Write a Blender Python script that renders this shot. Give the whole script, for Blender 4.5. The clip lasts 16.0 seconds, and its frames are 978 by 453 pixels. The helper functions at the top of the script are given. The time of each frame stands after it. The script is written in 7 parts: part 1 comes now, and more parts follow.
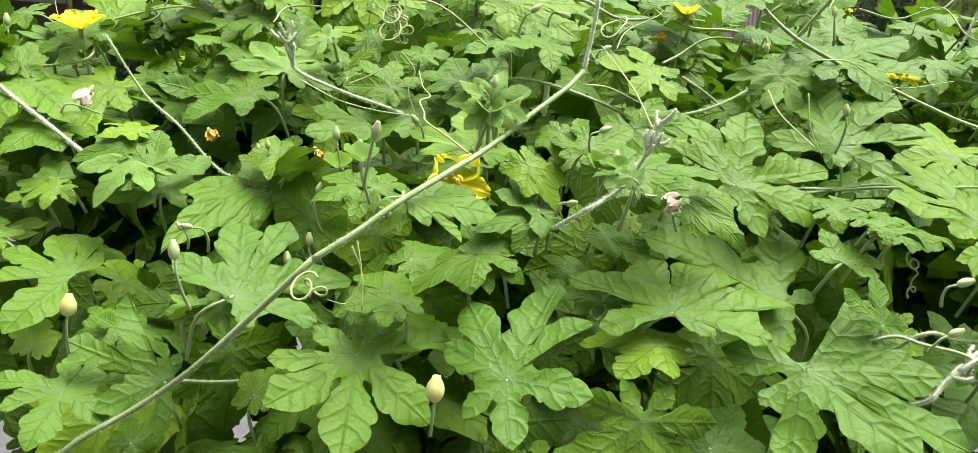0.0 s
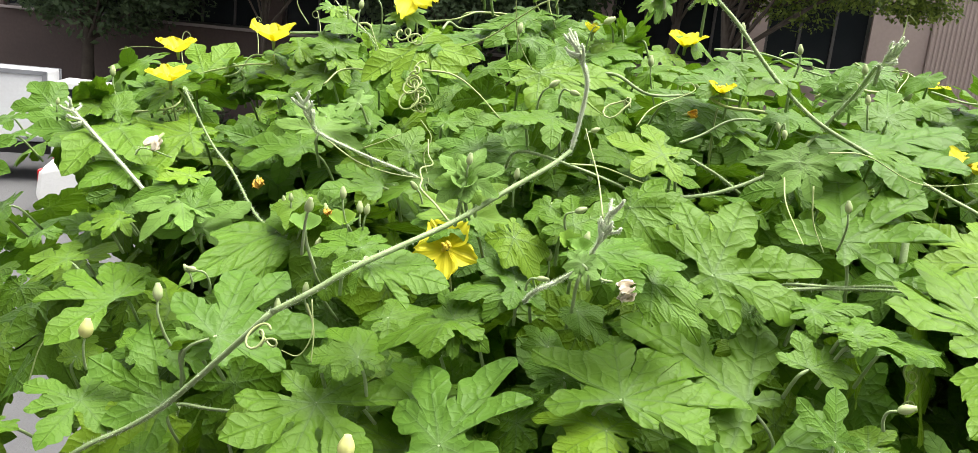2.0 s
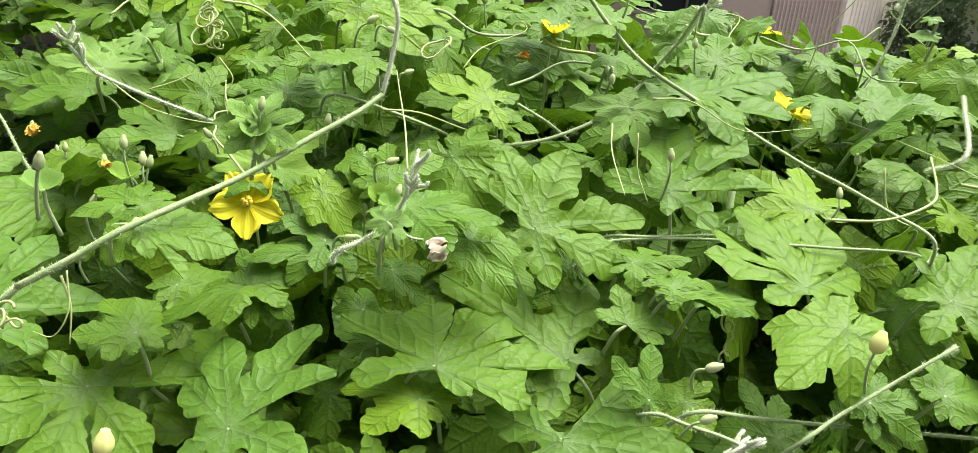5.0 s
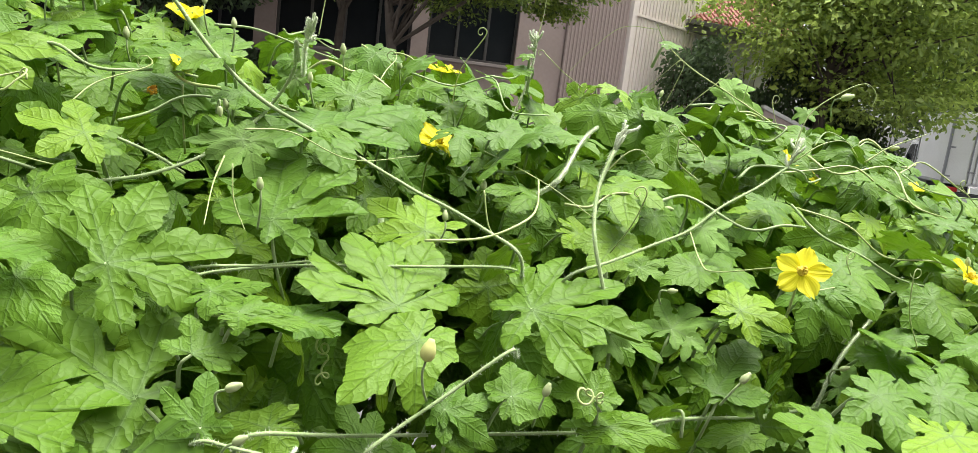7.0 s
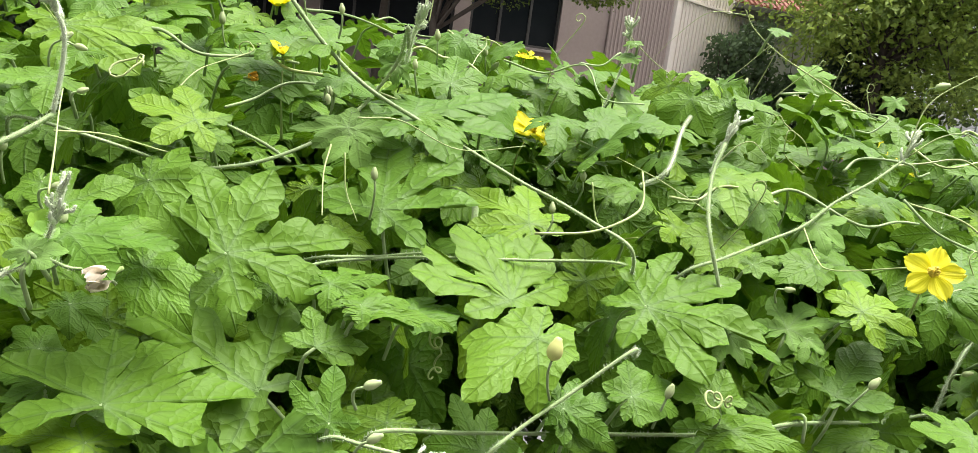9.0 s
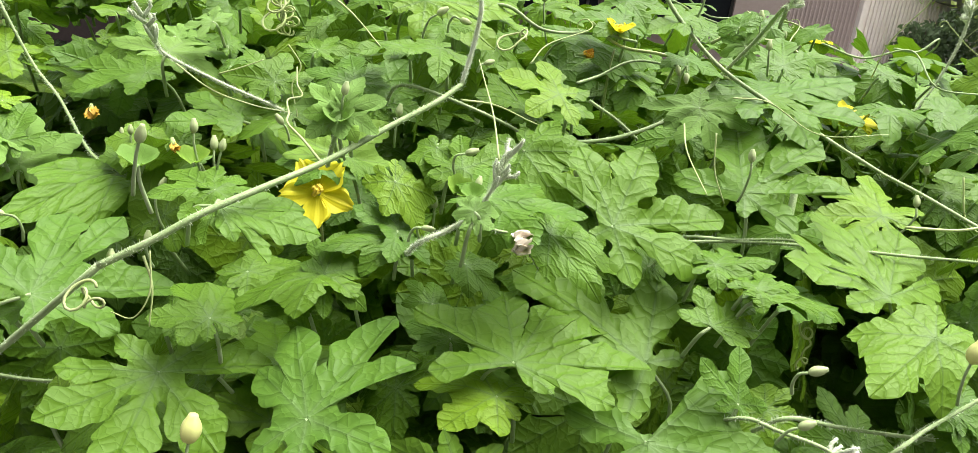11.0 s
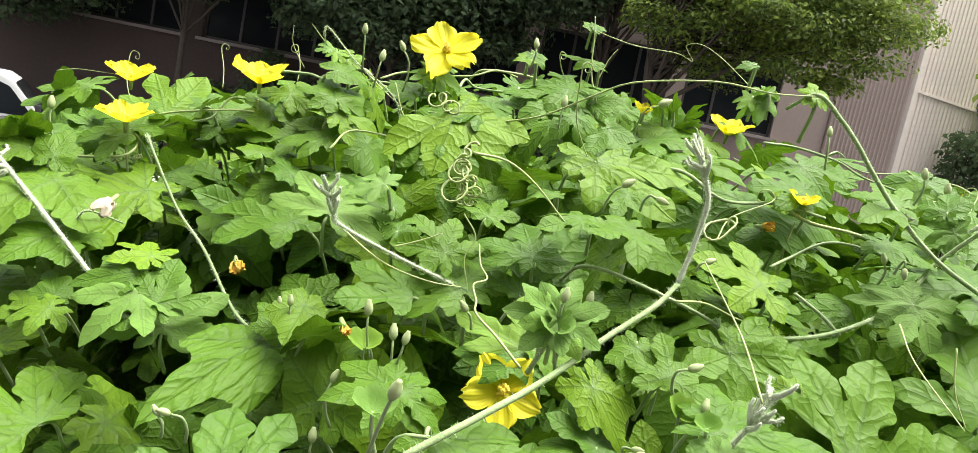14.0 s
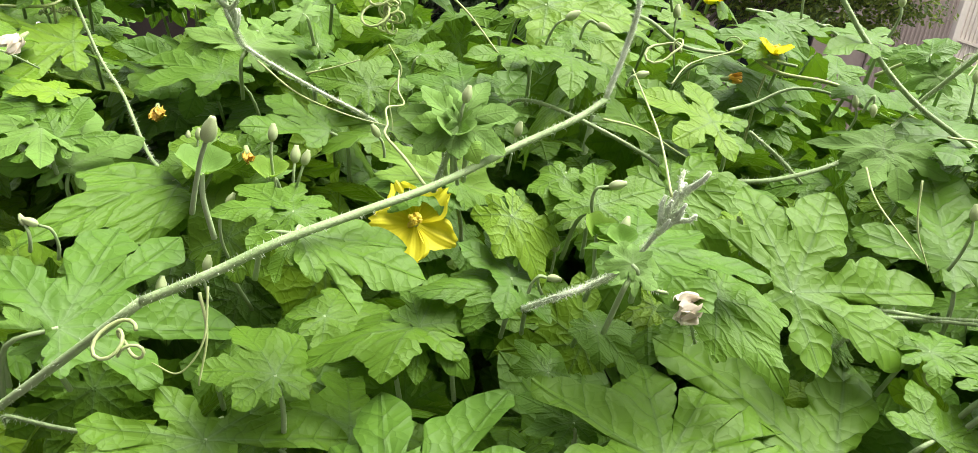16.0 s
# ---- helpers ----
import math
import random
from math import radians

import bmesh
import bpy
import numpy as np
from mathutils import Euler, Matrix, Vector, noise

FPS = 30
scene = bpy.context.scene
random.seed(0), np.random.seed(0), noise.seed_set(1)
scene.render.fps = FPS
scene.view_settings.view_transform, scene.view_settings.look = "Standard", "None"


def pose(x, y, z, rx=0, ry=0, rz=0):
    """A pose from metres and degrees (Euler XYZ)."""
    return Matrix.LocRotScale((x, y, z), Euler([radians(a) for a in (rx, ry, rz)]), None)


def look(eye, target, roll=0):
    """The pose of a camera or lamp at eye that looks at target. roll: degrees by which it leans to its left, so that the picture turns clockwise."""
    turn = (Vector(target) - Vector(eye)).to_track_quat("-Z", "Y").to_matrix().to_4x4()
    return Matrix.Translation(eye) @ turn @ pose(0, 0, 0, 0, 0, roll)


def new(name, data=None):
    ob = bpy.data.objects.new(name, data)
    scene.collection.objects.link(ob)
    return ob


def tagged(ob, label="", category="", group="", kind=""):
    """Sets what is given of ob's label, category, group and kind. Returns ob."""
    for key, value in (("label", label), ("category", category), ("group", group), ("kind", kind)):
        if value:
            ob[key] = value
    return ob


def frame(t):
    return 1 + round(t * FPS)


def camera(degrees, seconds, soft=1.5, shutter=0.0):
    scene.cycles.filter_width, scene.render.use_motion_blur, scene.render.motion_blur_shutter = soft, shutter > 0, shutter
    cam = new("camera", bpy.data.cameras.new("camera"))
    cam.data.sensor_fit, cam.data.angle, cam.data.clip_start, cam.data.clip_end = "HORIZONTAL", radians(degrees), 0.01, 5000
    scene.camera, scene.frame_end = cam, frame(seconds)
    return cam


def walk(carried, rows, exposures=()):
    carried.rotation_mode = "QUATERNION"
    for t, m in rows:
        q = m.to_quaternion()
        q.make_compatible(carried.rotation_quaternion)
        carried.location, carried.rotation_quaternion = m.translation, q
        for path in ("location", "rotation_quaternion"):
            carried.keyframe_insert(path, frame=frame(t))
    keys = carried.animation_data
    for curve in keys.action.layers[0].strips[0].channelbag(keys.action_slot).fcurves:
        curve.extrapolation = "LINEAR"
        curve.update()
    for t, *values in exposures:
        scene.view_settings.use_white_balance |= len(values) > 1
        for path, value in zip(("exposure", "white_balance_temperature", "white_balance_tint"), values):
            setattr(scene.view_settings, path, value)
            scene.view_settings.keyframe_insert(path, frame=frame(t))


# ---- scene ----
cam = camera(65.3, 16.0, 0.75)
PATH = [
    (0, (0.0200, 0.0010, 1.5730), (0.0110, 1.9490, 1.1240), 3.50),
    (0.5, (0.0580, -0.0070, 1.5770), (-0.1090, 1.9420, 1.1580), 5.00),
    (1, (0.1010, -0.0040, 1.5830), (-0.1690, 1.9330, 1.1660), 5.50),
    (1.5, (0.1270, -0.0030, 1.5930), (-0.2330, 1.9270, 1.2130), 5.90),
    (2, (0.1310, -0.0020, 1.6080), (-0.2760, 1.9170, 1.2190), 6.00),
    (2.5, (0.1140, 0.0090, 1.6350), (-0.2820, 1.9290, 1.2410), 6.10),
    (3, (0.1090, 0.0120, 1.6500), (-0.2820, 1.9390, 1.2850), 6.50),
    (3.5, (0.1100, 0.0190, 1.6510), (-0.1970, 1.9630, 1.2920), 6.30),
    (4, (0.1010, 0.0310, 1.6260), (-0.1570, 1.9650, 1.1850), 6.90),
    (4.5, (0.1120, 0.0400, 1.6130), (-0.1090, 1.9650, 1.1180), 6.80),
    (5, (0.1610, 0.0460, 1.6100), (0.1030, 1.9820, 1.1120), 7.30),
    (5.2, (0.1910, 0.0440, 1.6120), (0.2700, 1.9900, 1.1580), 8.40),
    (7.3, (0.3030, 0.0260, 1.6190), (0.7110, 1.9570, 1.2950), 7.30),
    (7.5, (0.3030, 0.0280, 1.6190), (0.7180, 1.9580, 1.2980), 7.40),
    (8, (0.2870, 0.0400, 1.6150), (0.6720, 1.9730, 1.2760), 8.00),
    (8.2, (0.2750, 0.0430, 1.6140), (0.6370, 1.9780, 1.2610), 8.00),
    (10.3, (0.2250, 0.0530, 1.6190), (0.3820, 1.9960, 1.1710), 6.70),
    (10.5, (0.2030, 0.0540, 1.6100), (0.3070, 1.9950, 1.1400), 6.70),
    (11, (0.1190, 0.0510, 1.5930), (0.0480, 1.9930, 1.1180), 9.00),
    (11.5, (0.0300, 0.0760, 1.5900), (-0.1640, 2.0050, 1.0990), 10.80),
    (12, (-0.0260, 0.1100, 1.5970), (-0.2620, 2.0300, 1.0900), 11.90),
    (12.5, (-0.0370, 0.1200, 1.6230), (-0.3320, 2.0570, 1.2250), 11.20),
    (13, (-0.0280, 0.1220, 1.6420), (-0.2830, 2.0830, 1.3480), 12.00),
    (13.5, (-0.0050, 0.1130, 1.6460), (-0.2130, 2.0860, 1.3920), 11.50),
    (14, (0.0080, 0.1040, 1.6300), (-0.1820, 2.0750, 1.3500), 11.60),
    (14.5, (0.0310, 0.0830, 1.6190), (-0.1320, 2.0570, 1.3450), 11.70),
    (15, (0.0400, 0.0680, 1.6020), (-0.1080, 2.0400, 1.3030), 11.90),
    (15.5, (0.0550, 0.0800, 1.5860), (-0.1300, 2.0400, 1.2350), 11.90),
    (16, (0.0740, 0.1390, 1.5700), (-0.1510, 2.0830, 1.1570), 11.90),
]
walk(cam, [(t, look(eye, target, roll)) for t, eye, target, roll in PATH])

# ---- world, sun, exposure ----
world = bpy.data.worlds.new("world")
scene.world = world
world.use_nodes = True
wn = world.node_tree
sky = wn.nodes.new("ShaderNodeTexSky")
sky.sky_type = 'NISHITA'
sky.sun_disc = False
SUN_EL, SUN_ROT = radians(74), radians(70)
sky.sun_elevation, sky.sun_rotation = SUN_EL, SUN_ROT
sky.air_density, sky.dust_density, sky.ozone_density = 1.0, 4.0, 1.0
grey = wn.nodes.new("ShaderNodeHueSaturation")
grey.inputs["Saturation"].default_value = 0.15
wn.links.new(sky.outputs[0], grey.inputs["Color"])
wn.links.new(grey.outputs[0], wn.nodes["Background"].inputs[0])
wn.nodes["Background"].inputs[1].default_value = 0.13
sun_data = bpy.data.lights.new("sun", 'SUN')
sun_data.energy, sun_data.angle, sun_data.color = 2.6, radians(50), (1.0, 0.97, 0.90)
sun = new("sun", sun_data)
SUN_FROM = Vector((math.sin(SUN_ROT) * math.cos(SUN_EL), math.cos(SUN_ROT) * math.cos(SUN_EL), math.sin(SUN_EL)))
sun.matrix_world = look(SUN_FROM * 30, (0, 0, 0))
scene.view_settings.exposure = 1.46

R = random.Random(11)


# ---- materials ----
class Nodes:
    """A small builder for node materials."""

    def __init__(self, name):
        self.mat = bpy.data.materials.new(name)
        self.mat.use_nodes = True
        self.tree = self.mat.node_tree
        self.bsdf = self.tree.nodes["Principled BSDF"]
        self.end = self.tree.nodes["Material Output"]

    def add(self, kind, **values):
        node = self.tree.nodes.new(kind)
        for key, value in values.items():
            if key in ("operation", "blend_type", "data_type", "feature", "noise_dimensions", "wave_type", "bands_direction", "uv_map", "voronoi_dimensions"):
                if key == "operation":
                    node.operation = value
                elif key == "blend_type":
                    node.blend_type = value
                elif key == "data_type":
                    node.data_type = value
                elif key == "feature":
                    node.feature = value
                elif key == "wave_type":
                    node.wave_type = value
                elif key == "bands_direction":
                    node.bands_direction = value
                elif key == "uv_map":
                    node.uv_map = value
                elif key == "voronoi_dimensions":
                    node.voronoi_dimensions = value
            else:
                node.inputs[key].default_value = value
        return node

    def link(self, a, b):
        self.tree.links.new(a, b)

    def math(self, op, a, b=None):
        node = self.tree.nodes.new("ShaderNodeMath")
        node.operation = op
        for slot, v in ((0, a), (1, b)):
            if v is None:
                continue
            if isinstance(v, (int, float)):
                node.inputs[slot].default_value = v
            else:
                self.link(v, node.inputs[slot])
        return node.outputs[0]

    def mix(self, fac, a, b):
        node = self.tree.nodes.new("ShaderNodeMix")
        node.data_type = 'RGBA'
        for slot, v in ((0, fac), (6, a), (7, b)):
            if isinstance(v, (int, float)):
                node.inputs[slot].default_value = v
            elif isinstance(v, tuple):
                node.inputs[slot].default_value = (*v, 1)
            else:
                self.link(v, node.inputs[slot])
        return node.outputs[2]

    def ramp(self, v, lo, hi):
        node = self.tree.nodes.new("ShaderNodeMapRange")
        node.inputs[1].default_value, node.inputs[2].default_value = lo, hi
        self.link(v, node.inputs[0])
        return node.outputs[0]

    def noise(self, scale, coords=None, detail=3.0, rough=0.55):
        node = self.tree.nodes.new("ShaderNodeTexNoise")
        node.inputs["Scale"].default_value, node.inputs["Detail"].default_value = scale, detail
        node.inputs["Roughness"].default_value = rough
        if coords is not None:
            self.link(coords, node.inputs["Vector"])
        return node.outputs[0]

    def bump(self, height, strength, distance):
        node = self.tree.nodes.new("ShaderNodeBump")
        node.inputs["Strength"].default_value, node.inputs["Distance"].default_value = strength, distance
        self.link(height, node.inputs["Height"])
        self.link(node.outputs[0], self.bsdf.inputs["Normal"])
        return node.outputs[0]

    def coords(self, which="Object"):
        return self.tree.nodes.new("ShaderNodeTexCoord").outputs[which]


def leaf_material(name, base, blue, fresh, vein, islands=False, shine=0.44, see=0.20, quilt=0.9):
    """Leaf blade: main vein and side veins from the lobe's own coordinates, a quilted relief, light passing through."""
    n = Nodes(name)
    uv = n.tree.nodes.new("ShaderNodeUVMap")
    uv.uv_map = "lobe"
    sep = n.tree.nodes.new("ShaderNodeSeparateXYZ")
    n.link(uv.outputs[0], sep.inputs[0])
    s, p = sep.outputs[0], n.math('ABSOLUTE', sep.outputs[1])
    wob = n.noise(4.0, uv.outputs[0], 2)
    if islands:
        rnd = n.tree.nodes.new("ShaderNodeNewGeometry").outputs["Random Per Island"]
    else:
        rnd = n.tree.nodes.new("ShaderNodeObjectInfo").outputs["Random"]
    slim = n.math('DIVIDE', p, n.math('SUBTRACT', 1.15, s))
    main = n.ramp(slim, 0.020, 0.006)
    core = n.math('MULTIPLY', n.ramp(slim, 0.075, 0.0), n.ramp(s, 0.42, 0.02))
    thread = n.math('MULTIPLY', n.ramp(slim, 0.010, 0.003), n.ramp(s, 0.75, 0.1))
    side = n.math('FRACT', n.math('MULTIPLY', n.math('ADD', n.math('SUBTRACT', s, n.math('MULTIPLY', p, 0.85)), n.math('MULTIPLY', wob, 0.14)), 6.2))
    side = n.math('ABSOLUTE', n.math('SUBTRACT', side, 0.5))
    sidev = n.ramp(side, 0.055, 0.0)
    vor = n.tree.nodes.new("ShaderNodeTexVoronoi")
    vor.feature = 'DISTANCE_TO_EDGE'
    vor.inputs["Scale"].default_value = 13.0
    n.link(uv.outputs[0], vor.inputs["Vector"])
    net = n.ramp(vor.outputs[0], 0.06, 0.0)
    tone = n.mix(n.ramp(rnd, 0.15, 0.75), base, blue)
    tone = n.mix(n.ramp(rnd, 0.74, 1.0), tone, fresh)
    blot = n.noise(2.6, uv.outputs[0], 4)
    tone = n.mix(n.math('MULTIPLY', n.ramp(blot, 0.35, 0.75), 0.35), tone, tuple(c * 1.35 for c in base))
    # vein tone, with the shade of the sunken grooves put into its colour
    deep = tuple(c * 0.45 for c in blue)
    col = n.mix(n.math('MULTIPLY', net, 0.07), tone, deep)
    col = n.mix(n.math('MULTIPLY', sidev, 0.34), col, deep)
    col = n.mix(n.math('MULTIPLY', main, 0.42), col, deep)
    col = n.mix(n.math('MULTIPLY', core, 0.30), col, vein)
    col = n.mix(n.math('MULTIPLY', thread, 0.25), col, vein)
    n.link(col, n.bsdf.inputs["Base Color"])
    n.bsdf.inputs["Roughness"].default_value = shine
    n.bsdf.inputs["Specular IOR Level"].default_value = 0.16
    cell = n.math('SINE', n.math('MULTIPLY', n.ramp(vor.outputs[0], 0.0, 0.30), math.pi / 2))
    pillow = n.math('SINE', n.math('MULTIPLY', n.ramp(side, 0.0, 0.30), math.pi / 2))
    height = n.math('ADD', n.math('MULTIPLY', pillow, 0.42), n.math('MULTIPLY', cell, 0.15))
    height = n.math('SUBTRACT', height, n.math('MULTIPLY', n.ramp(slim, 0.05, 0.0), 0.5))
    height = n.math('ADD', height, n.math('MULTIPLY', n.noise(8.0, uv.outputs[0], 2), 0.2))
    nor = n.bump(height, quilt, 0.0015)
    if not islands:  # the relief grows with the leaf
        size = n.tree.nodes.new("ShaderNodeVectorTransform")
        size.vector_type, size.convert_from, size.convert_to = 'VECTOR', 'OBJECT', 'WORLD'
        size.inputs[0].default_value = (0, 1, 0)
        far = n.tree.nodes.new("ShaderNodeVectorMath")
        far.operation = 'LENGTH'
        n.link(size.outputs[0], far.inputs[0])
        n.link(n.math('MULTIPLY', far.outputs["Value"], 0.0165), n.tree.nodes["Bump"].inputs["Distance"])
    tr = n.tree.nodes.new("ShaderNodeBsdfTranslucent")
    n.link(n.mix(0.5, col, tuple(c * k for c, k in zip(fresh, (1.15, 1.35, 0.5)))), tr.inputs[0])
    n.link(nor, tr.inputs["Normal"])
    mixer = n.tree.nodes.new("ShaderNodeMixShader")
    mixer.inputs[0].default_value = see
    n.link(n.bsdf.outputs[0], mixer.inputs[1])
    n.link(tr.outputs[0], mixer.inputs[2])
    n.link(mixer.outputs[0], n.end.inputs[0])
    return n.mat


def plain(name, colour, rough=0.6, metal=0.0, dirt=None, scale=6.0, amount=0.4, relief=0.0, relief_scale=40.0, relief_depth=0.01, see=0.0, fine=None, gloss=0.5):
    """A surface of one colour with stains at one scale and grain at another."""
    n = Nodes(name)
    co = n.coords()
    col = colour
    if dirt is not None:
        a = n.ramp(n.noise(scale, co, 5), 0.35, 0.72)
        col = n.mix(n.math('MULTIPLY', a, amount), colour, dirt)
        g = n.noise(fine or scale * 14, co, 3)
        col = n.mix(n.math('MULTIPLY', n.ramp(g, 0.3, 0.8), amount * 0.5), col, tuple(c * 0.7 for c in dirt))
        n.link(col, n.bsdf.inputs["Base Color"])
        n.link(n.math('ADD', n.math('MULTIPLY', g, 0.2), rough - 0.1), n.bsdf.inputs["Roughness"])
    else:
        n.bsdf.inputs["Base Color"].default_value = (*colour, 1)
        n.bsdf.inputs["Roughness"].default_value = rough
    n.bsdf.inputs["Metallic"].default_value = metal
    n.bsdf.inputs["Specular IOR Level"].default_value = gloss
    if relief:
        n.bump(n.noise(relief_scale, co, 4), relief, relief_depth)
    if see:
        tr = n.tree.nodes.new("ShaderNodeBsdfTranslucent")
        if isinstance(col, tuple):
            tr.inputs[0].default_value = (*col, 1)
        else:
            n.link(col, tr.inputs[0])
        mixer = n.tree.nodes.new("ShaderNodeMixShader")
        mixer.inputs[0].default_value = see
        n.link(n.bsdf.outputs[0], mixer.inputs[1])
        n.link(tr.outputs[0], mixer.inputs[2])
        n.link(mixer.outputs[0], n.end.inputs[0])
    return n.mat


def petal_material():
    """Yellow petal, deeper towards its base, with fine lengthwise veins."""
    n = Nodes("petal")
    uv = n.tree.nodes.new("ShaderNodeUVMap")
    uv.uv_map = "lobe"
    sep = n.tree.nodes.new("ShaderNodeSeparateXYZ")
    n.link(uv.outputs[0], sep.inputs[0])
    vein = n.math('ABSOLUTE', n.math('SUBTRACT', n.math('FRACT', n.math('MULTIPLY', sep.outputs[1], 9.0)), 0.5))
    col = n.mix(n.ramp(sep.outputs[0], 0.1, 0.9), (0.92, 0.81, 0.02), (0.95, 0.88, 0.06))
    col = n.mix(n.math('MULTIPLY', n.ramp(vein, 0.12, 0.0), 0.12), col, (0.84, 0.70, 0.01))
    n.link(col, n.bsdf.inputs["Base Color"])
    n.bsdf.inputs["Roughness"].default_value = 0.5
    n.bsdf.inputs["Specular IOR Level"].default_value = 0.25
    n.bump(n.math('ADD', vein, n.noise(6.0, uv.outputs[0], 2)), 0.35, 0.0008)
    tr = n.tree.nodes.new("ShaderNodeBsdfTranslucent")
    n.link(col, tr.inputs[0])
    mixer = n.tree.nodes.new("ShaderNodeMixShader")
    mixer.inputs[0].default_value = 0.4
    n.link(n.bsdf.outputs[0], mixer.inputs[1])
    n.link(tr.outputs[0], mixer.inputs[2])
    n.link(mixer.outputs[0], n.end.inputs[0])
    return n.mat


BLADE = ((0.095, 0.190, 0.015), (0.078, 0.168, 0.022), (0.181, 0.305, 0.016), (0.19, 0.30, 0.11))
LEAF = leaf_material("leaf_blade", *BLADE)
YOUNG = leaf_material("young_leaf_blade", (0.155, 0.285, 0.050), (0.165, 0.28, 0.075), (0.21, 0.35, 0.040), (0.30, 0.42, 0.18), shine=0.6, see=0.28, quilt=0.5)
UNDER = leaf_material("leaf_blade_massed", *BLADE, islands=True)
STEM = plain("stem_skin", (0.25, 0.36, 0.13), 0.65, dirt=(0.40, 0.49, 0.27), scale=60, amount=0.6, relief=0.5, relief_scale=600, relief_depth=0.001)
SHOOT = plain("woolly_shoot", (0.56, 0.65, 0.42), 0.85, dirt=(0.68, 0.74, 0.58), scale=120, amount=0.8, relief=0.8, relief_scale=900, relief_depth=0.001)
TENDRIL = plain("tendril_skin", (0.38, 0.48, 0.16), 0.5, dirt=(0.48, 0.52, 0.26), scale=40, amount=0.6)
HAIR = plain("plant_hair", (0.78, 0.83, 0.68), 0.7, see=0.5)
BUD = plain("bud_skin", (0.38, 0.49, 0.19), 0.6, dirt=(0.58, 0.63, 0.36), scale=140, amount=0.7, see=0.15)
RIPE = plain("ripe_bud_skin", (0.74, 0.74, 0.26), 0.6, dirt=(0.55, 0.62, 0.24), scale=110, amount=0.6, see=0.2)
CALYX = plain("calyx_skin", (0.24, 0.34, 0.10), 0.6, dirt=(0.35, 0.42, 0.18), scale=120, amount=0.6)
PETAL = petal_material()
WILT = {"pale": plain("faded_petal", (0.86, 0.80, 0.66), 0.7, dirt=(0.66, 0.46, 0.26), scale=110, amount=0.5, see=0.3),
        "orange": plain("withered_petal", (0.72, 0.46, 0.05), 0.6, dirt=(0.60, 0.33, 0.03), scale=110, amount=0.7, see=0.2)}
POLLEN = plain("pollen", (0.78, 0.60, 0.05), 0.7, see=0.2)

ASPHALT = plain("asphalt", (0.085, 0.084, 0.086), 0.85, dirt=(0.13, 0.128, 0.13), scale=0.35, amount=0.6, relief=0.6, relief_scale=60, relief_depth=0.01, fine=30)
LINE = plain("road_paint", (0.75, 0.75, 0.73), 0.7, dirt=(0.45, 0.45, 0.44), scale=3, amount=0.5)
SOIL = plain("soil", (0.09, 0.065, 0.045), 0.95, dirt=(0.14, 0.10, 0.07), scale=8, amount=0.7, relief=0.8, relief_scale=50)


def mesh_of(name, verts, faces, material, smooth=True, uvs=None):
    me = bpy.data.meshes.new(name)
    me.from_pydata([tuple(v) for v in verts], [], faces)
    if uvs is not None:
        layer = me.uv_layers.new(name="lobe")
        flat = [c for face in uvs for uv in face for c in uv]
        layer.data.foreach_set("uv", flat)
    if smooth:
        me.polygons.foreach_set("use_smooth", [True] * len(me.polygons))
    me.materials.append(material)
    me.update()
    return me


def part_mesh(name, me, parent, label="", kind=""):
    ob = new(name, me)
    ob.parent = parent
    return tagged(ob, label, kind=kind)


def part(name, bm, material, parent, label="", smooth=False):
    """Links a bmesh as one mesh object under a thing or a part."""
    me = bpy.data.meshes.new(name)
    bm.to_mesh(me)
    bm.free()
    if smooth:
        me.polygons.foreach_set("use_smooth", [True] * len(me.polygons))
    me.materials.append(material)
    return part_mesh(name, me, parent, label)


def block(size, at=(0, 0, 0), bevel=0.0, turn=None, segments=2):
    """A bevelled box as a bmesh; at is its middle."""
    bm = bmesh.new()
    bmesh.ops.create_cube(bm, size=1.0)
    bmesh.ops.scale(bm, vec=size, verts=bm.verts)
    if bevel:
        bmesh.ops.bevel(bm, geom=bm.edges[:], offset=bevel, segments=segments, profile=0.7, affect='EDGES')
    if turn is not None:
        bmesh.ops.transform(bm, matrix=turn, verts=bm.verts)
    bmesh.ops.translate(bm, vec=at, verts=bm.verts)
    return bm


def prism(outline, depth, bevel=0.0):
    """A closed outline in the x-z plane, drawn out along y from -depth/2 to depth/2."""
    bm = bmesh.new()
    a = [bm.verts.new((x, -depth / 2, z)) for x, z in outline]
    b = [bm.verts.new((x, depth / 2, z)) for x, z in outline]
    bm.faces.new(a)
    bm.faces.new(b[::-1])
    for i in range(len(a)):
        j = (i + 1) % len(a)
        bm.faces.new((a[j], a[i], b[i], b[j]))
    bmesh.ops.recalc_face_normals(bm, faces=bm.faces[:])
    if bevel:
        bmesh.ops.bevel(bm, geom=bm.edges[:], offset=bevel, segments=2, profile=0.7, affect='EDGES')
    return bm


def empty(name, at, turn=0.0):
    ob = new(name)
    ob.matrix_basis = pose(*at, 0, 0, turn)
    ob.empty_display_size = 0.05
    return ob


# ---- the ground ----
def ground_height(x, y):
    """The street falls away to the west."""
    q = max(0.0, min(-x / 6.0, 1.0))
    return -1.40 * q * q * (3 - 2 * q) - 0.004 * max(y - 24, 0)


